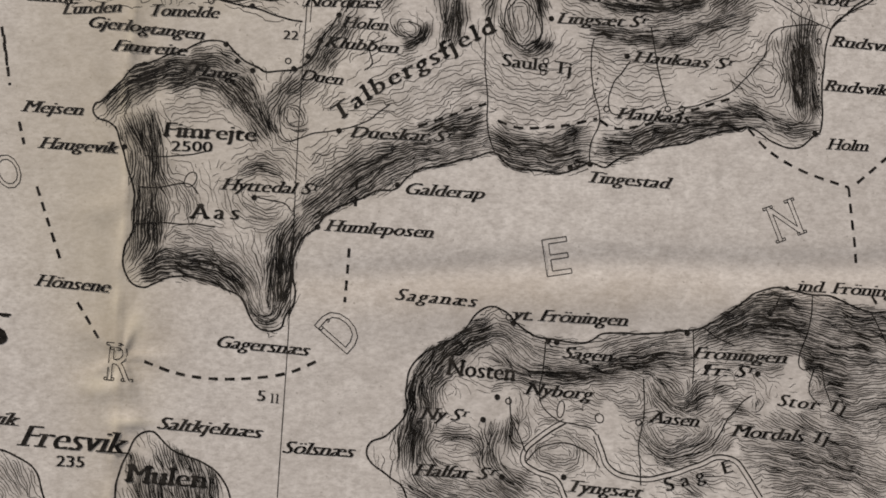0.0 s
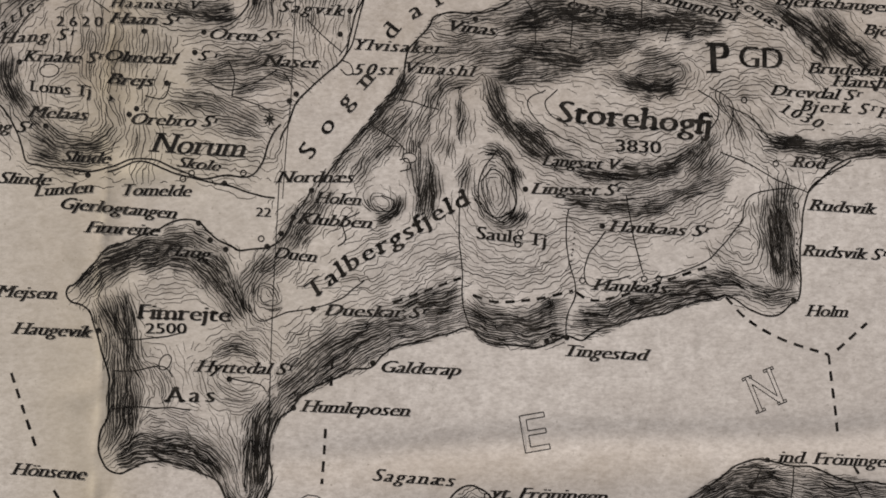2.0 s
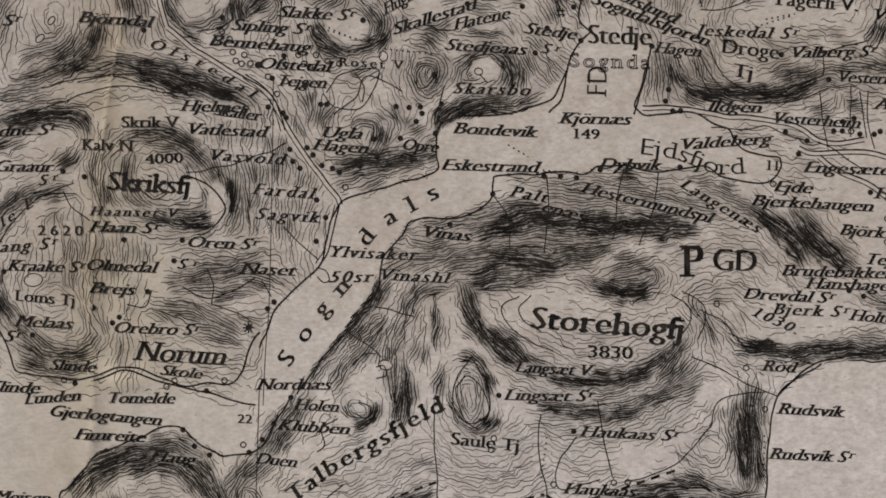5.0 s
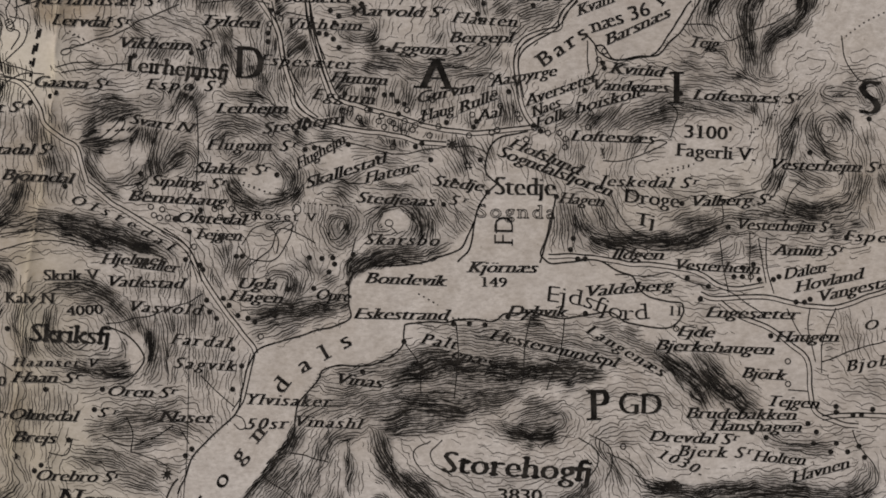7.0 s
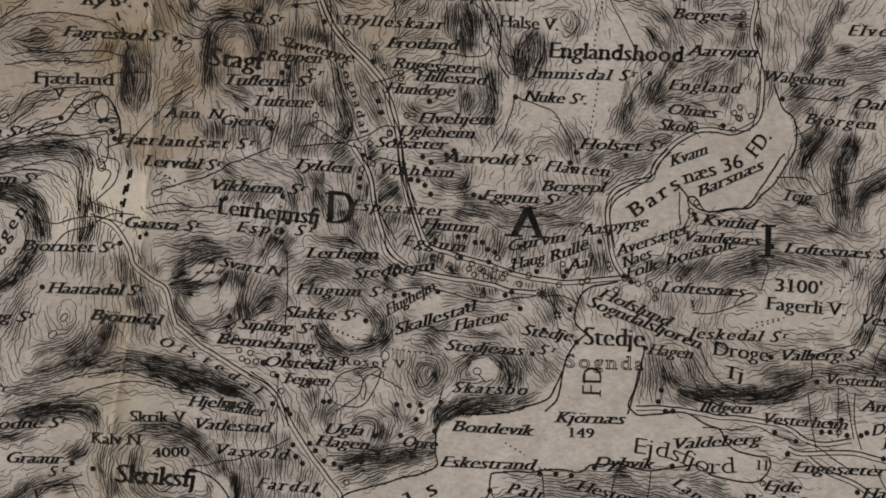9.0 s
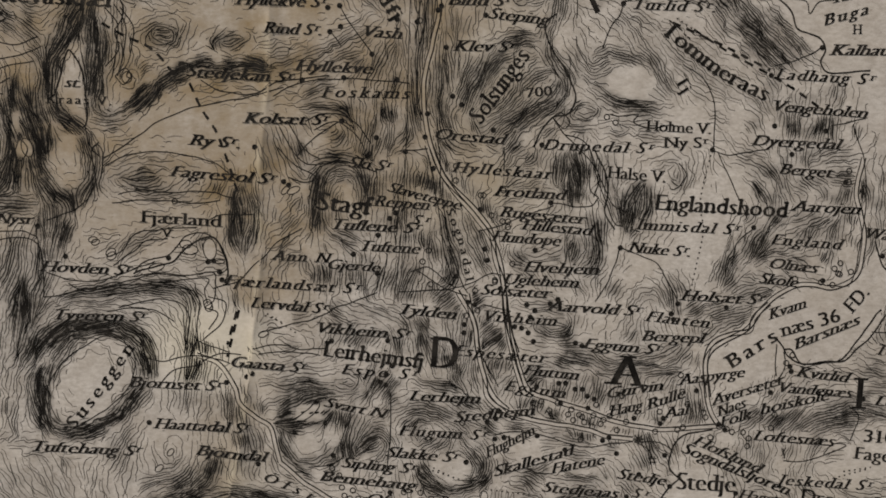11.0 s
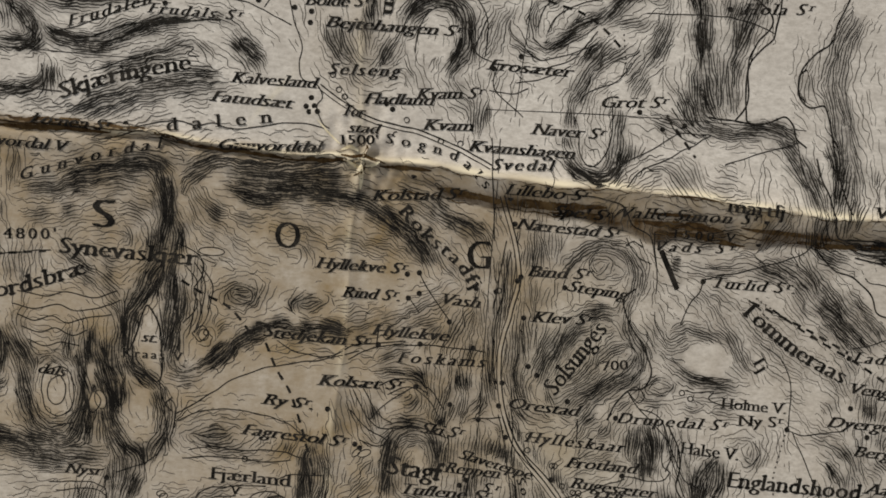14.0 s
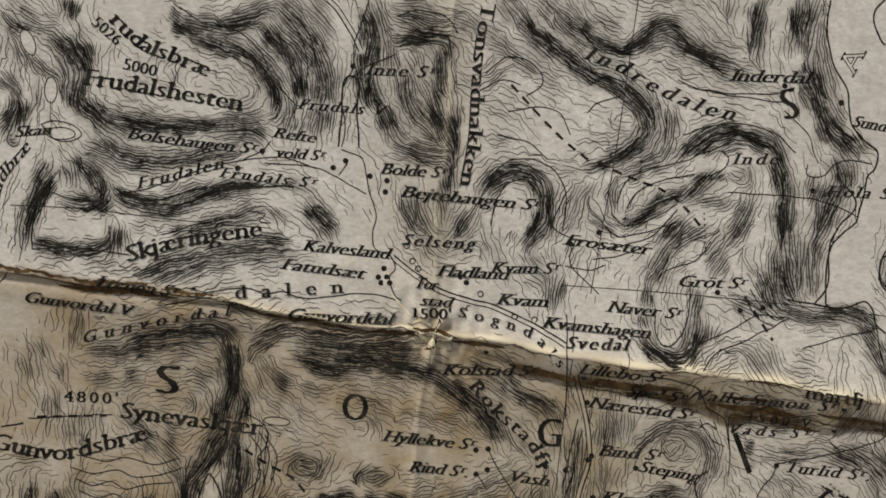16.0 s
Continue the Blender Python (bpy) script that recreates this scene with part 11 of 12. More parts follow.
slope(1, 0.9, 8.5, 14.8, 43.7, 19.1, 43.4, 23.4, 42.8, 27.1, 43.1, 30.9, 43.5)
slope(1.4, 1, 6.3, 16.7, 46.9, 21, 46.9, 26.6, 46.3, 31.6, 45)
slope(1, 0.9, 5.5, 11.1, 46.3, 13.6, 45.6)
slope(1.3, 1.1, 7, 6.7, 38.7, 9.8, 39.3, 14.1, 40.3, 17.7, 39.7)
slope(0.7, 0.7, 8, 6.1, 38.1, 7.9, 36.9, 11.5, 36.9, 15.2, 37.8)
slope(0.6, 0.7, 8.5, 6.7, 36.2, 6.9, 34.4, 8.4, 32.5, 10.2, 31.3, 12, 29.5, 14.4, 27.9, 17.4, 27)
slope(2.1, 2.1, 3.6, 11.5, 35.6, 13.9, 33.8, 16.3, 31.9, 19.9, 30.1, 23.6, 30.7, 27.3, 31.3)
slope(0.6, 0.6, 8, 20.1, 36.9, 22.6, 36.2, 25.6, 36.2, 26.9, 36.8)
flank(23.2, 38.1, 2.5, 0.9, 30, 6.5)
slope(1.7, 1.7, 4.5, 29.2, 33.7, 30.4, 31.9, 29.1, 29.4)
slope(1.1, 1.1, 4.5, 32.9, 33.7, 34.1, 31.9, 34.6, 30)
slope(0.6, 0.7, 7.5, 35.8, 30, 39.5, 29.4, 44.4, 29.4, 48.7, 30.3)
flank(29, 27.6, 2.4, 1.5, 59.8, 7)
slope(0.6, 0.6, 9, 37.8, 45.1, 40.8, 42.5, 42.6, 40.6, 43.7, 38.7)
slope(0.6, 0.6, 8, 41.6, 45.1, 44.6, 42.5, 46.3, 40, 49.2, 38.7)
flank(38.2, 40.6, 3.7, 1.9, -45, 3.8)
flank(3.6, 33.2, 0.6, 1.5, 87.9, 7)
flank(1.2, 33.8, 0.6, 1.5, 69.9, 6)
slope(0.6, 0.6, 9, -69.8, 157.1, -67.9, 155.8, -66.3, 154.4, -66, 152.4, -66.3, 150.5, -64.7, 149.2, -63.1, 148.1)
slope(0.7, 0.7, 5.5, -69.3, 157.7, -71.7, 158.1, -73.5, 158.5)
flank(-67.6, 159.7, 0.9, 1.2, 85.5, 7)
slope(0.6, 0.7, 9, -73.5, 150.2, -72.5, 149.1, -73.3, 147.5, -74.4, 146.5)
slope(0.5, 0.5, 8, -74.8, 151.8, -72.9, 150.8)
slope(0.4, 0.6, 9, -62.5, 148.5, -60.1, 148.1, -57.1, 148.4, -54.1, 149, -50.6, 149.6)
slope(1.1, 1, 7.5, -64.2, 146.8, -61.7, 145.3, -58.6, 144.7, -55, 145, -51.5, 146.2, -48, 147.8)
slope(1.1, 1.1, 7.5, -50, 149.4, -47.5, 149, -46.2, 147.9)
slope(1.4, 0.8, 4, -62.2, 152.4, -58.5, 150.4, -54.2, 150.2)
slope(1, 2.1, 3.8, -64.9, 155.8, -65.3, 152.7)
slope(0.4, 0.6, 8, -57.5, 160.7, -55.6, 159.3, -52.6, 159.3, -49.1, 160.3, -47.9, 161)
slope(0.4, 0.6, 8, -54.9, 158.2, -51.8, 157.3, -48.8, 157, -46.9, 156.3, -45, 155.3)
slope(0.6, 0.7, 9, -48.1, 156.2, -46.2, 154.6, -45.4, 152.8, -45.9, 151.6)
slope(1.2, 1, 4.5, -51.1, 155.3, -48.6, 154.3, -47.8, 152, -49.5, 151.2)
slope(0.6, 0.6, 8.5, -47.9, 160.4, -45.9, 158.2, -44, 156.6, -43.1, 154.3, -42.9, 151.9)
slope(1, 1.1, 7.5, -46.2, 161.7, -44.2, 159.5, -42.3, 157.9, -40.9, 155.7, -40.3, 152.7, -40.9, 149.7)
flank(-42.7, 149.5, 2.4, 1.2, 75.4, 6)
slope(0.7, 0.7, 8, -68.7, 142.8, -69.7, 140.3, -70.4, 137.8, -70.8, 134.7)
slope(0.7, 0.7, 7, -67.5, 143.5, -66.6, 142.4, -66.8, 141.2)
slope(0.6, 0.6, 8.5, -66.4, 144.8, -64.5, 143.2, -63.1, 140.9, -63.6, 139.6, -66.6, 139.7)
slope(0.8, 0.8, 6, -65.3, 145.2, -63.4, 144.5, -60.3, 143)
slope(0.6, 0.6, 8.5, -61.9, 141, -58.8, 139.8, -55.8, 139.8, -52.9, 141.3, -50, 142.5, -46.4, 143.1, -43.3, 142.8, -40.8, 141.2, -38.8, 139.6, -37.7, 137.2)
slope(0.4, 0.4, 6, -48.5, 139.3, -46.8, 141.2, -44.3, 140.3, -43.6, 139.1)
slope(0.4, 0.6, 8, -55.5, 136.8, -52, 137.7, -49, 138.6)
slope(0.4, 0.4, 8, -69.9, 134.8, -66.8, 134.5, -62.6, 134.9, -61.8, 136.2)
flank(-60.9, 135.7, 0.6, 1.3, 93.4, 8)
flank(-54.3, 136.6, 0.5, 1.1, 93.4, 8)
slope(1, 1.1, 8, -36.7, 162.7, -35.9, 160.3, -36.2, 157.3, -35.6, 154.4, -33.9, 152.1, -32.5, 149.9)
slope(1.5, 1.5, 7, -33.7, 162.9, -31.3, 162.6, -28.8, 161.6, -27.6, 162.3)
slope(0.4, 0.4, 9, -33.4, 160, -30.5, 160.6, -27.5, 161.1)
slope(1.1, 1, 7, -32.5, 157.1, -31.7, 154.2, -29.6, 151.9, -26.5, 151)
slope(1, 1, 5.5, -30.8, 157.8, -29.4, 155.6, -27.5, 154.6)
slope(1.1, 1, 7, -32.4, 148.7, -29.9, 148.3, -26.3, 148)
slope(1, 1, 7, -30.8, 144.6, -29.9, 141.6, -27.9, 139.4)
slope(0.6, 0.6, 8, -29.3, 161, -28, 160.5, -28.1, 157.5, -28.3, 153.9, -27.6, 149.7)
slope(0.8, 0.8, 5.5, -27.7, 162.9, -24.6, 162, -22, 160.5, -19.4, 158.9, -16.9, 158)
slope(1.1, 1, 4.5, -26.6, 157.6, -24.6, 156, -22.9, 157.4, -21.2, 158.8)
slope(0.6, 0.7, 8, -20.6, 164.2, -18.5, 162, -16, 160.5, -13.4, 158.9, -10.9, 157.9, -8.3, 157, -6.3, 155.4, -5.6, 153.6, -6.5, 151.1, -8.8, 149.7, -11.7, 148.2)
slope(1.1, 1.1, 6, -3.9, 155.6, -3.1, 153.3, -4, 150.8, -6.3, 149.3)
slope(0.6, 0.6, 8, -15.8, 164.7, -13.8, 163.1, -11.2, 161.5, -9.4, 161.1, -7.6, 161.9, -6, 163.8, -4.2, 164.3, -2.9, 162.9, -0.3, 161.4, 2.8, 160.5)
slope(1, 1, 5, -12.2, 165, -10.8, 163.4, -8.9, 162.9)
slope(0.8, 0.7, 6.5, 0.4, 160.8, 3.5, 159.9, 5.4, 159.2)
slope(1.7, 1.4, 4.5, -1.3, 164.9, 1.4, 162.1, 4.5, 161.8)
flank(4.8, 164.9, 1.5, 2.7, 85.5, 7.5)
flank(9.6, 165.3, 1.5, 3.6, 90.5, 8.5)
slope(1, 1, 8.5, 10.6, 161.8, 12.2, 158.3, 13.7, 155.5, 15.7, 153.8, 17.7, 152.8)
slope(0.7, 0.7, 8.5, -2.1, 149.7, -0.5, 151.7, 1.8, 153.1, 4.2, 153.7, 6.7, 153, 8.7, 151.4, 9.6, 148.4, 10, 144.8, 10.7, 141.8)
slope(0.3, 0.5, 8, 2.7, 150.8, 1.6, 148.9, -0.6, 146.8, -2.9, 145.4, -5.7, 143.3, -7.5, 142.8)
slope(0.6, 0.6, 6, -8, 147.4, -8.7, 145.5, -8.2, 143.7)
slope(0.4, 0.4, 6, -8, 147.4, -5.7, 148.8, -2.7, 149.7)
slope(0.6, 0.6, 8, 3.2, 146, 0.8, 145.1, -1.4, 143.1, -3, 141.1)
slope(0.8, 0.8, 7, 6.1, 146.9, 5.8, 144.4, 4.2, 141.8)
hill(4.7, 149.2, 1.3, 1.1, 5.4, 4, 5.5)
flank(12.7, 148.1, 1.8, 2.1, 80.4, 6.5)
slope(1, 1, 7.5, 14.7, 151.9, 16.2, 149.6, 14.7, 147.1, 13.9, 143.3)
slope(0.7, 0.7, 8, -22.9, 144.7, -21.3, 146.7, -18.9, 147.2, -16.7, 146.2, -15.9, 144.2, -16.2, 141.7, -17.5, 139.2)
slope(0.7, 0.7, 7, -23.9, 142.8, -24.4, 140.9, -25.4, 139)
slope(0.7, 0.8, 4.5, -20.2, 148.6, -15.4, 148.5, -11.6, 147.6)
slope(1.1, 1, 5, -11, 147.1, -12.5, 143.9, -14, 140.7)
slope(0.7, 0.7, 5, -11.4, 145.2, -9.9, 142.9, -7.3, 141.3)
flank(-26.6, 145, 1.2, 3.6, 90.4, 7)
flank(-13.7, 134.6, 1.5, 2.1, 85.4, 6.5)
slope(1.4, 1.5, 8, 10.7, 141.8, 10.8, 138.1, 11.3, 135.7)
slope(1, 0.7, 7, 8.2, 139.1, 9.7, 136.2, 13, 134.7, 16.6, 135, 19.7, 134.7, 21.3, 131.8)
slope(0.4, 0.6, 7, -25.9, 72.2, -23.4, 73.4, -20.9, 74, -19.6, 73.4)
slope(0.4, 0.5, 9, -25.3, 70.3, -22.8, 70.9, -20.2, 71.8, -19.6, 72.8)
slope(0.6, 0.4, 6, -24.7, 74, -22.8, 74.7, -20.6, 74)
level(-21.8, 71.9, 1.9, 0.4, 0.3)
slope(0.7, 0.6, 6, -25.9, 70.3, -25.3, 67.1, -24, 65.2, -22.1, 64.6)
slope(0.6, 0.7, 5, -19.6, 70.9, -20.3, 67.7, -22.8, 65.9)
level(-22.5, 67.7, 1.3, 1.4, 2)
slope(0.7, 0.7, 8, -18, 71.5, -18.4, 69, -17.7, 66.5)
slope(0.4, 0.4, 8, -16.5, 67.1, -14.6, 69, -13.6, 68.3)
slope(0.9, 0.7, 5.5, -12.1, 71.5, -10.5, 72.4, -8.6, 72.1, -7, 70.2)
slope(0.4, 0.4, 7, -10.5, 70.8, -8.9, 70.8, -7.7, 70.2)
slope(0.6, 0.6, 8.5, -6.4, 72.1, -4.5, 70.8, -3.6, 69.9)
slope(0.7, 0.7, 8, -9.6, 65.8, -8.9, 63.9, -7.1, 62.7, -3.9, 63.3, -2, 65.1, -2.6, 67)
level(-6.3, 65.4, 2.1, 1.3, 0.8)
slope(0.5, 0.5, 8, 1.8, 63.9, 3.3, 63.9, 3.6, 62.9)
hill(2.7, 59.8, 1.4, 1.6, -0.2, 4, 6.5)
slope(0.4, 0.4, 8, 3.6, 60.7, 3.9, 59.5, 3, 58.2)
slope(1.3, 0.9, 3.6, -7.1, 60.1, -4.6, 59.5, -2.7, 60.7)
slope(0.9, 0.9, 7.5, -41.6, 58.4, -38.5, 59.6, -35.4, 61.5, -33.5, 64, -32.2, 66.5)
slope(0.7, 0.6, 6, -44.8, 57.8, -41, 58.4, -37.2, 58.4, -33.5, 60.3, -30.3, 61.5, -27.2, 61.5)
slope(0.6, 0.7, 8.5, -30.3, 61.5, -27.2, 60.9, -24, 59, -19.6, 58.3, -17.8, 57.7)
hill(-37.9, 66.6, 3.1, 3.8, -0.2, 4, 3.4)
flank(-34.1, 69.1, 2.5, 1.6, 87.8, 5.5)
flank(-30.3, 70.9, 1.6, 3.8, 84.8, 6.5)
flank(-32.2, 65.3, 2.5, 1.9, 79.8, 6)
flank(-42.9, 72.2, 2.5, 1.6, 59.8, 7)
slope(0.6, 1, 9, -43.5, 55.3, -39.8, 56.2, -36.6, 55.9, -35, 54.3, -35.7, 52.1)
flank(-18.4, 53.9, 3.8, 1.3, 84.8, 6)
slope(0.7, 1, 7.5, 7.4, 60.1, 8.7, 61.3, 10.5, 61.6, 12.1, 60.7, 12.7, 58.8, 11.2, 57.6, 8.6, 57.6)
level(9, 60.4, 1.5, 1.1, 0.5)
flank(15.6, 60.7, 2.8, 2.8, -35.2, 5)
slope(0.9, 0.7, 8, 5.5, 55.1, 7.4, 56.6, 10.5, 56.6, 11.8, 56)
flank(11.9, 74.5, 8.2, 1.6, 79.8, 5)
flank(28.2, 71.9, 2.5, 1.3, 34.8, 7)
flank(31.4, 71.3, 1.6, 0.9, 39.8, 7.5)
flank(37.7, 71.3, 2.8, 1.3, 9.8, 7)
slope(0.6, 0.6, 7, 34.5, 70.6, 36.4, 71.9, 38.9, 72.8, 42.7, 73.1, 45.8, 71.9, 48.3, 70)
flank(29.4, 66.9, 3.1, 1.6, 79.8, 5.5)
flank(28.1, 59.4, 1.9, 2.2, 84.8, 6)
slope(0.7, 0.7, 8.5, 29.4, 61.2, 30, 59.4, 31.9, 57.8)
slope(0.9, 0.9, 5.5, 31.9, 62.5, 33.2, 60.6, 31.9, 58.7)
slope(0.5, 0.5, 8.5, 31.3, 57.5, 35.7, 57.4, 40.1, 57.1, 43.2, 57.7, 45.7, 59.3)
flank(42, 59.9, 3.1, 1.3, 9.8, 6)
flank(38.8, 62.5, 1.9, 1.3, -50.2, 4.5)
level(43.3, 67.5, 3.8, 1.6, 0.6)
slope(0.8, 0.9, 6.5, -1, -11.5, 0.7, -9.2, 3, -8.6, 5.4, -9.1, 7.1, -11.4)
slope(0.6, 0.7, 9, 7.7, -12, 11.2, -12.8, 14.7, -12.2, 17.7, -11.4, 20.6, -10.8, 23, -11.3)
slope(0.7, 0.5, 6, 14.7, -14.8, 17.1, -13.1)
slope(0.8, 0.8, 8, -1.6, -11.5, -2.2, -13.8, -2.7, -16.1, -2.1, -18.4)
slope(0.8, 0.7, 8, 27.8, -8.4, 30.8, -7.2, 33.7, -7.7, 35.5, -8.3)
slope(1.1, 1, 6, 28.4, -6.6, 31.4, -4.8, 35, -4.8)
slope(1.7, 2.1, 6.8, 37.9, -6.5, 40.9, -7.1, 44.5, -7.4)
slope(1.4, 1.7, 7, 36.6, -10.1, 39.6, -11.2, 43.2, -11.2)
hill(22.3, -14.2, 2.1, 2.1, 0.3, 4, 4.5)
slope(0.7, 0.7, 6.5, 20.6, -12.5, 22.9, -16, 24.7, -15.9, 26.5, -14.2)
slope(0.9, 0.8, 6.5, 19.9, -18.3, 21.6, -20.6, 24.6, -20, 26.4, -18.2)
flank(39.4, -17, 3.6, 2.4, -9.7, 6.5)
flank(34.5, -21.7, 4.7, 1.8, -14.8, 6)
flank(40.4, -22.8, 4.7, 1.8, -19.8, 6.5)
hill(10.6, -21.2, 2.3, 1.7, 0.2, 4, 4)
hill(6.5, -16, 0.7, 2, 0.3, 4, 4.5)
hill(11.8, -14.9, 2.3, 1.5, 0.3, 4, 4)
slope(0.7, 0.8, 7, -2.1, -18.9, 0.7, -18.6, 3.1, -20)
slope(0.9, 0.8, 8, -3.8, -20.6, -2.7, -22.3, -0.4, -23.5)
hill(-1, -14.9, 1.3, 1.4, 0.3, 4, 3.5)
level(15.8, -18.3, 1.2, 2.9, 0.8)
level(3.6, -16.1, 2.6, 1.3, 0.8)
level(35.3, -13.6, 1.2, 3, 1)
slope(1.4, 1.8, 5.5, 8.1, 131.6, 9.8, 129.7, 10.2, 127.9)
slope(0.6, 0.6, 9, -68.4, 108, -68.6, 105.4, -69.2, 102.8)
slope(0.4, 0.7, 9, -69.1, 101.9, -66.9, 101.4, -65.1, 102.5)
slope(0.6, 0.6, 9, -65.8, 108.2, -65.3, 105.7, -65.3, 103.2)
level(-67.1, 104.9, 1, 2, 0.5)
slope(0.9, 0.7, 8, -64.8, 107.6, -63.1, 105.9, -62.7, 104)
slope(0.6, 0.7, 5, -69.6, 99.7, -67.1, 99.8, -65.3, 101.3)
slope(0.9, 1, 8, -68.2, 97.2, -66.3, 96.1, -63.1, 95.7, -58.7, 95.4)
slope(0.6, 0.6, 7, -63, 103.3, -62.1, 100.2, -60.8, 98.4, -58.8, 97.3, -57, 98.7, -56.9, 101.9, -57.4, 104.4)
slope(0.6, 0.6, 7, -63.3, 103.9, -62.5, 100.8, -61, 97.8, -58.1, 96.1, -56.4, 98.2)
hill(-59.4, 101.7, 2.2, 3.4, 4.5, 4, 4)
slope(0.7, 0.7, 9, -57.2, 105.7, -55.8, 103.9, -55.3, 100.8, -56.1, 98.2, -55, 96.4)
slope(0.9, 0.9, 9, -54.5, 107.2, -53.3, 104.1, -52.2, 101, -52.6, 98.5, -50.6, 96.7)
slope(0.6, 0.6, 9, -55.5, 109, -55.2, 107.1)
level(-55.1, 103.6, 0.4, 1.4, 0.5)
level(-54.6, 100.5, 0.6, 0.8, 0.3)
slope(0.6, 0.6, 6.5, -51, 103, -50.9, 100.5, -49.5, 98.1, -47.9, 98.8, -47.5, 102, -49.2, 103.2)
level(-49.3, 100.6, 0.9, 1.4, 1)
slope(1, 1, 3.5, -62.1, 109.7, -59, 110, -57.1, 108.8, -58.8, 106.8, -61.3, 107.3)
slope(1.8, 1.4, 3.5, -56, 111.4, -53.4, 110.4, -52.6, 107.3)
slope(0.9, 1, 9.5, -51.8, 77.7, -51.2, 79, -48.7, 80.6, -45.6, 81, -42.4, 80.4, -41.1, 79.2)
slope(0.7, 1.2, 8.5, -52.4, 76.4, -52.7, 73.9, -52, 70.7, -51.1, 68.2)
slope(0.6, 0.9, 8.5, -51.1, 68.2, -47.9, 68.9, -44.8, 70.2, -42.3, 72.2, -41.1, 74.1)
slope(0.6, 0.6, 8, -40.8, 78.6, -40.1, 76.7, -40.7, 74.1)
slope(0.9, 0.9, 8.5, -54.4, 86.5, -54.7, 84, -55.3, 80.1)
slope(0.6, 0.6, 7, -52.6, 90.3, -52.4, 86.5, -53.1, 84)
slope(0.4, 0.6, 7, -50.6, 83.4, -47.5, 84.7, -43.7, 85.1, -40, 85.5, -36.2, 85, -35.2, 83.8, -35.4, 81.2)
slope(0.7, 0.7, 9, -35.2, 81.9, -35.3, 78.7, -34.7, 76.8)
slope(1.3, 1, 3.6, -39.3, 83, -37.4, 81.2, -36.7, 78)
flank(-35.4, 75.5, 1.6, 0.8, 41.3, 7.5)
flank(-34.1, 71.7, 3.8, 1.6, 89.2, 4.6)
flank(-30.2, 68.6, 1.3, 1.9, 86.2, 6.5)
flank(-17.9, 86, 3.8, 0.9, 89.3, 6)
flank(-14.7, 82.9, 3.8, 1.3, -26.7, 5.5)
flank(-11.6, 86.8, 1.3, 2.5, 81.3, 7.5)
flank(-16.6, 80.4, 2.5, 1.3, 41.3, 7)
slope(0.6, 0.6, 8, -21.1, 88.5, -20.5, 87.2, -21.1, 86)
flank(-19.3, 91.7, 1.9, 0.9, -18.7, 7.5)
level(-30.4, 80.7, 2.6, 2, 0.5)
level(-46.7, 72.7, 2, 2.6, 0.8)
stream(-49.4, 85.6, -48.1, 84.9, -45.6, 85.1, -42.5, 86.1, -39.4, 86.8, -36.2, 86.6)
stream(-44.4, 87.7, -41.9, 89.3, -40.7, 90.6, -38.2, 90.9)
slope(1.3, 1.6, 6, 12.9, 46.2, 17.9, 46.1, 22.9, 46.3, 28, 45.3, 33, 43.9)
slope(0.6, 0.6, 9.5, 11.6, 43.7, 14.1, 44.3, 16.6, 43.6, 20.4, 42.9, 24.1, 43.2, 27.9, 42.8, 31.7, 43)
slope(1.3, 1.2, 6.8, 7.8, 40.6, 11.5, 40.6, 15.3, 40.8, 20.3, 41, 22.9, 41.6)
slope(0.7, 0.7, 8.5, 6.4, 37.5, 9, 38.7, 11.5, 39.9, 14, 38.6, 17.2, 39.2)
slope(0.6, 0.9, 9, 7.1, 36.9, 7.3, 34.4, 8.8, 31.8, 11.3, 29.3, 13.8, 28)
slope(1.4, 1.4, 4, 9.6, 36.2, 10.8, 33, 13.9, 31.1, 17.6, 29.1, 22.6, 28.4)
slope(0.6, 0.6, 5, 17.7, 37.3, 20.3, 36.6, 23.4, 35.9)
slope(0.6, 0.6, 9, 22.8, 36.9, 24.6, 36.2, 26.5, 36.8)
flank(24.7, 39.1, 2.2, 1.3, 23.9, 6.5)
slope(1.8, 1.4, 4.5, 29, 33.3, 30.8, 31.4, 29.5, 28.9)
flank(28.3, 27.7, 1.9, 1.9, 58.9, 7.5)
slope(1.3, 1, 4.5, 33.4, 33.2, 35.2, 31.3, 35.2, 28.8)
slope(0.6, 0.6, 9, 38, 43.8, 40.5, 43.2, 42.3, 41.2, 43.2, 39.3)
slope(0.6, 0.7, 9, 42.4, 43.1, 44.8, 40.6, 47.3, 38.6, 48.6, 38)
slope(1.8, 1.4, 3.8, 34.2, 40.8, 37.9, 40.1, 39.8, 37.5)
slope(0.7, 0.9, 8, 44, 29.3, 47.8, 29.5, 51.5, 29.1, 55.8, 28.7)
slope(1.4, 1, 4, 31.5, 35.8, 35.3, 36.3, 38.4, 35)
slope(0.7, 0.9, 9, -23.1, 71.7, -21.2, 72.6, -19.9, 73.2)
slope(0.5, 0.7, 9, -25.6, 69.6, -23.1, 69.8, -20.6, 70.7, -19.6, 71.7)
level(-22.2, 70.9, 1.9, 0.4, 0.3)
slope(0.7, 0.7, 8, -17.1, 70, -18.1, 67.5, -17.2, 65.6)
slope(0.7, 0.9, 8.5, -29.6, 61.5, -26.4, 60.5, -23.3, 59.5, -20.2, 58.2)
slope(1, 0.9, 7, -42.2, 59.2, -38.4, 60.4, -35.2, 62.2, -33.3, 64.1, -32.6, 65.9)
draw_hachures()
build_paper()


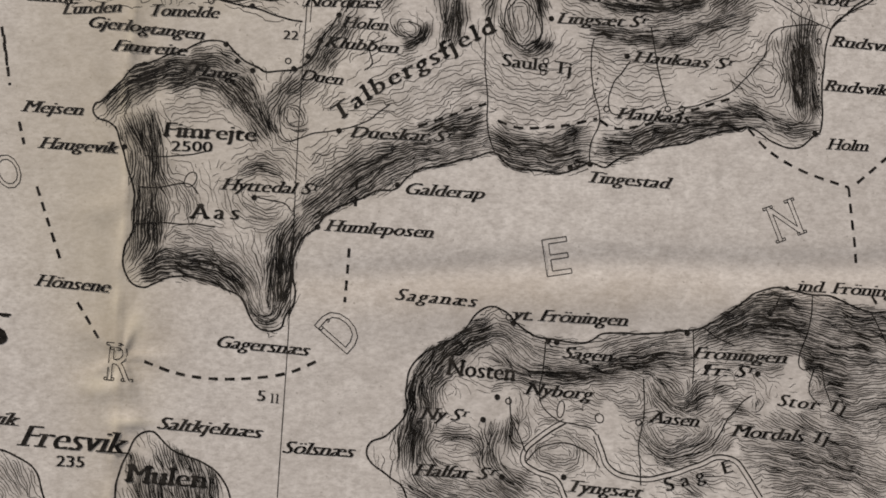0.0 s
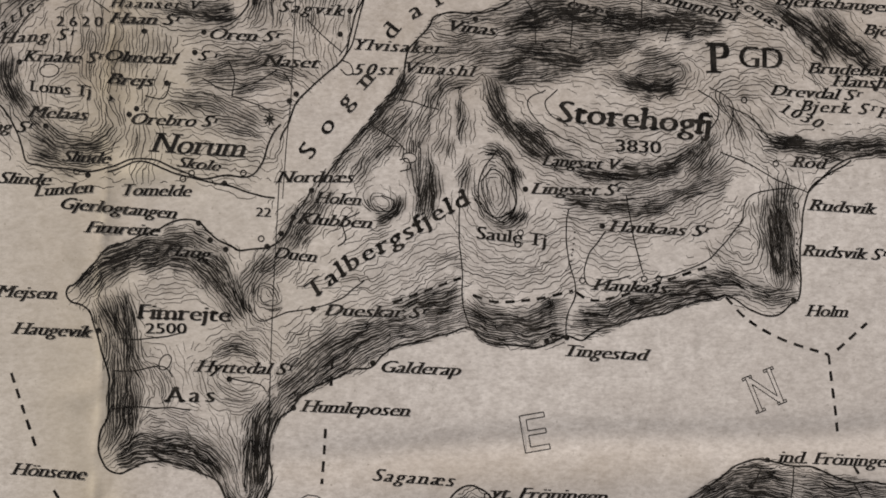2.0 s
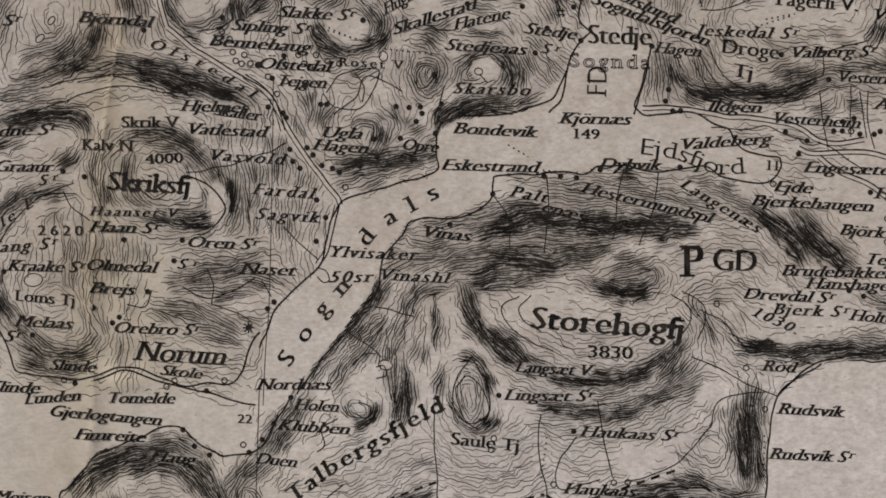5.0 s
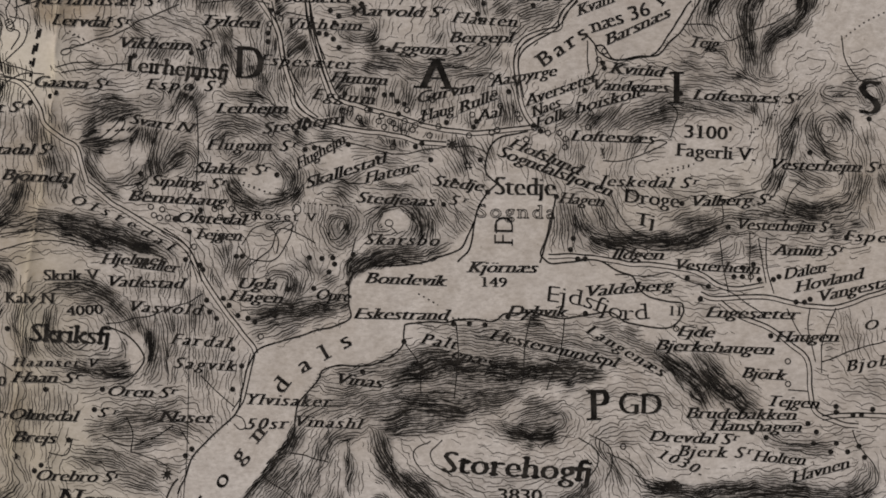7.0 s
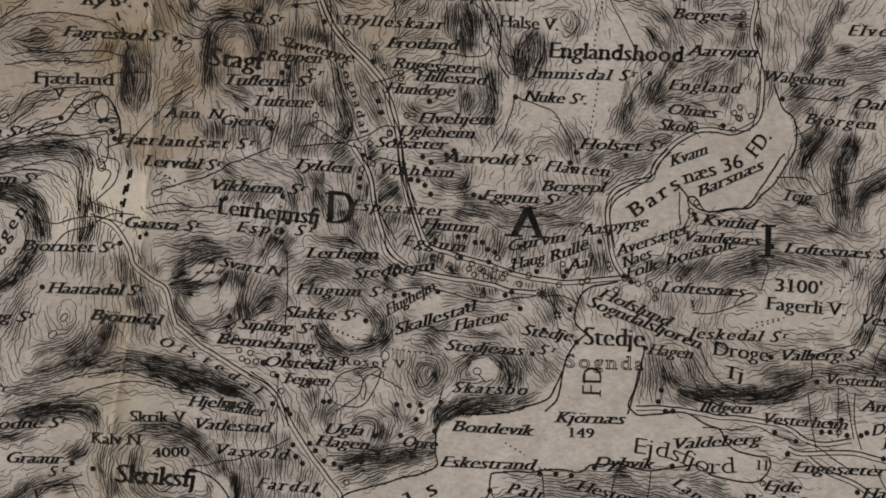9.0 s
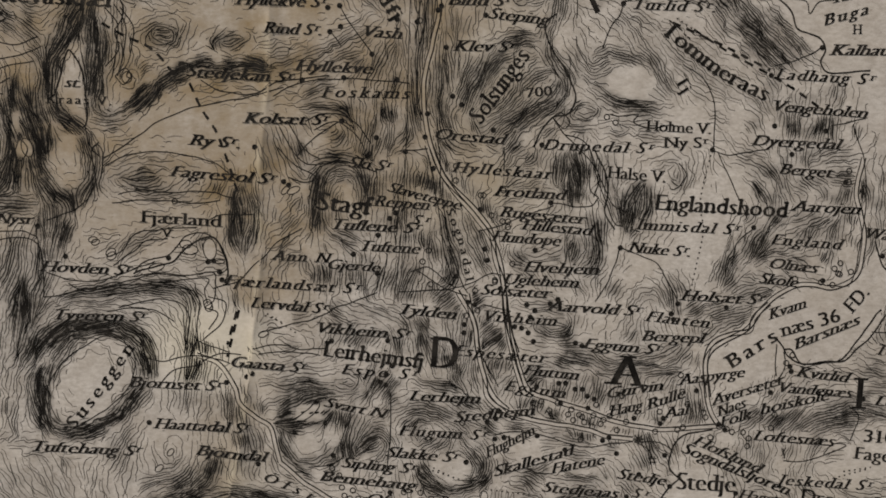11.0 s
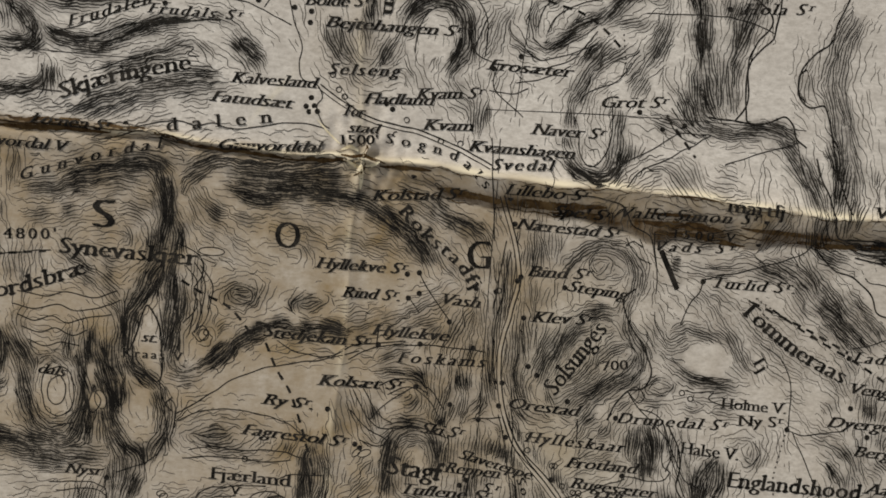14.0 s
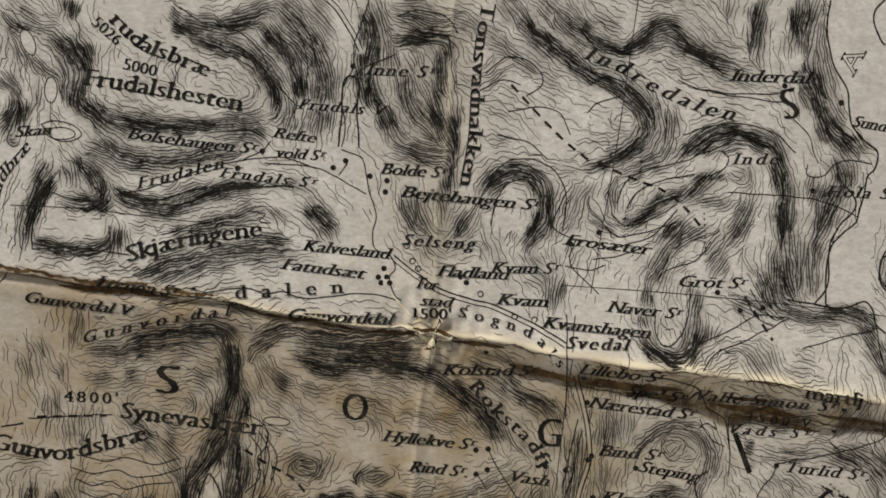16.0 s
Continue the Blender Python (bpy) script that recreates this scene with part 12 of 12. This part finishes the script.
# ---- the broken edge of the fold, with dirt in it ----
def fold_crack(x0, x1, drop, half):
    s = Strokes()
    x = np.arange(x0, x1, 0.2)
    drop = drop - 0.9 * smooth(x, -42, -56)
    p = np.column_stack([x, fold_y(x) - drop + 0.10 * np.sin(x * 1.7) + 0.06 * np.sin(x * 4.1)])
    for q in cut(p, 9.0, 1.2, 0.6):
        u = np.linspace(0, 1, len(q))
        s.ribbon(q, half * (0.25 + np.sin(np.pi * u) ** 0.5) * (0.6 + 0.8 * rng.random(len(q))), 0.012)
    s.put("fold_crack", DIRT, "", "dark brown dirt in the broken fold")


fold_crack(-78, -27, 0.55, 0.17)
fold_crack(-26, 50, 3.3, 0.06)
fold_crack(-20, 60, 0.25, 0.045)


def grime(x0, x1, down, half, ragged=0.5):
    """A ragged streak of dirt along the fold, so many mm below its crest."""
    s = Strokes()
    x = np.arange(x0, x1, 0.11)
    u = np.linspace(0, 1, len(x))
    rough_edge = np.convolve(np.pad(rng.random(len(x)), 3, "edge"), np.ones(7) / 7, "valid") + 0.35 * rng.random(len(x))
    sway = np.convolve(np.pad(rng.random(len(x)), 12, "edge"), np.ones(25) / 25, "valid") - 0.5
    p = np.column_stack([x, fold_y(x) - down + 1.2 * half * sway])
    s.ribbon(p, half * np.sin(np.pi * (0.02 + 0.96 * u)) ** 0.6 * (1 - ragged + 2 * ragged * (rough_edge - 0.3)), 0.013)
    s.put("fold_grime", DIRT, "", "dark brown dirt streak on the worn fold")


# streaks under the crest, then along the foot of the raised side
grime(-67, -54, 0.55, 0.34)
grime(-72, -50, 0.15, 0.10)
grime(-50, -29, 0.62, 0.13)
grime(-24.4, -18.6, 0.62, 0.30)
grime(-18, -11.5, 2.35, 0.42)
grime(-13.5, -4.5, 2.6, 0.34)
grime(-8.8, 0.8, 2.2, 0.42)
grime(-5.5, 0.2, 3.0, 0.22)
grime(4.8, 13.8, 3.3, 0.48)
grime(6.2, 16.5, 4.3, 0.36)
grime(5.2, 11.0, 2.2, 0.22)
grime(15.5, 27, 2.4, 0.30)
grime(22, 36, 3.0, 0.34)
grime(7, 13.5, 0.1, 0.09)


def torn(half, mat, label, lift, *v):
    """A short torn shred where fold and crease cross; points in mm from the crossing."""
    s = Strokes()
    p = curve(v, 0.1)
    u = np.linspace(0, 1, len(p))
    x0 = float(crease_x(129.2))
    p = p + (x0, float(fold_y(x0)))
    s.ribbon(p, half * (0.35 + 0.65 * np.sin(np.pi * u)) * (0.8 + 0.4 * rng.random(len(p))), lift)
    s.put("torn_shred", mat, "", label)


GAP, SHRED = "dark gap in the crushed fold", "pale shred of torn paper"
torn(0.20, DIRT, GAP, 0.02, -2.3, 0.25, -1.1, 0.1, 0.2, 0.25, 1.2, -0.05, 2.6, -0.45)
torn(0.16, DIRT, GAP, 0.02, 0.2, 0.3, 0.5, 1.0, 0.45, 1.5)
torn(0.14, DIRT, GAP, 0.02, 0.4, -0.5, 0.1, -1.5, -0.9, -2.0)
torn(0.22, TORN, SHRED, 0.07, -1.6, -0.35, -0.7, -0.9, 0.0, -0.9)
torn(0.20, TORN, SHRED, 0.07, 0.0, -0.7, 0.1, -1.9, 0.0, -3.4)
torn(0.18, TORN, SHRED, 0.07, 0.3, -0.85, 1.3, -0.7, 2.0, -0.3)
torn(0.20, TORN, SHRED, 0.07, -2.4, 0.75, -1.4, 1.15, -0.4, 0.75)
torn(0.10, TORN, SHRED, 0.05, -5.2, 3.9, -3.6, 2.3, -2.4, 1.3)
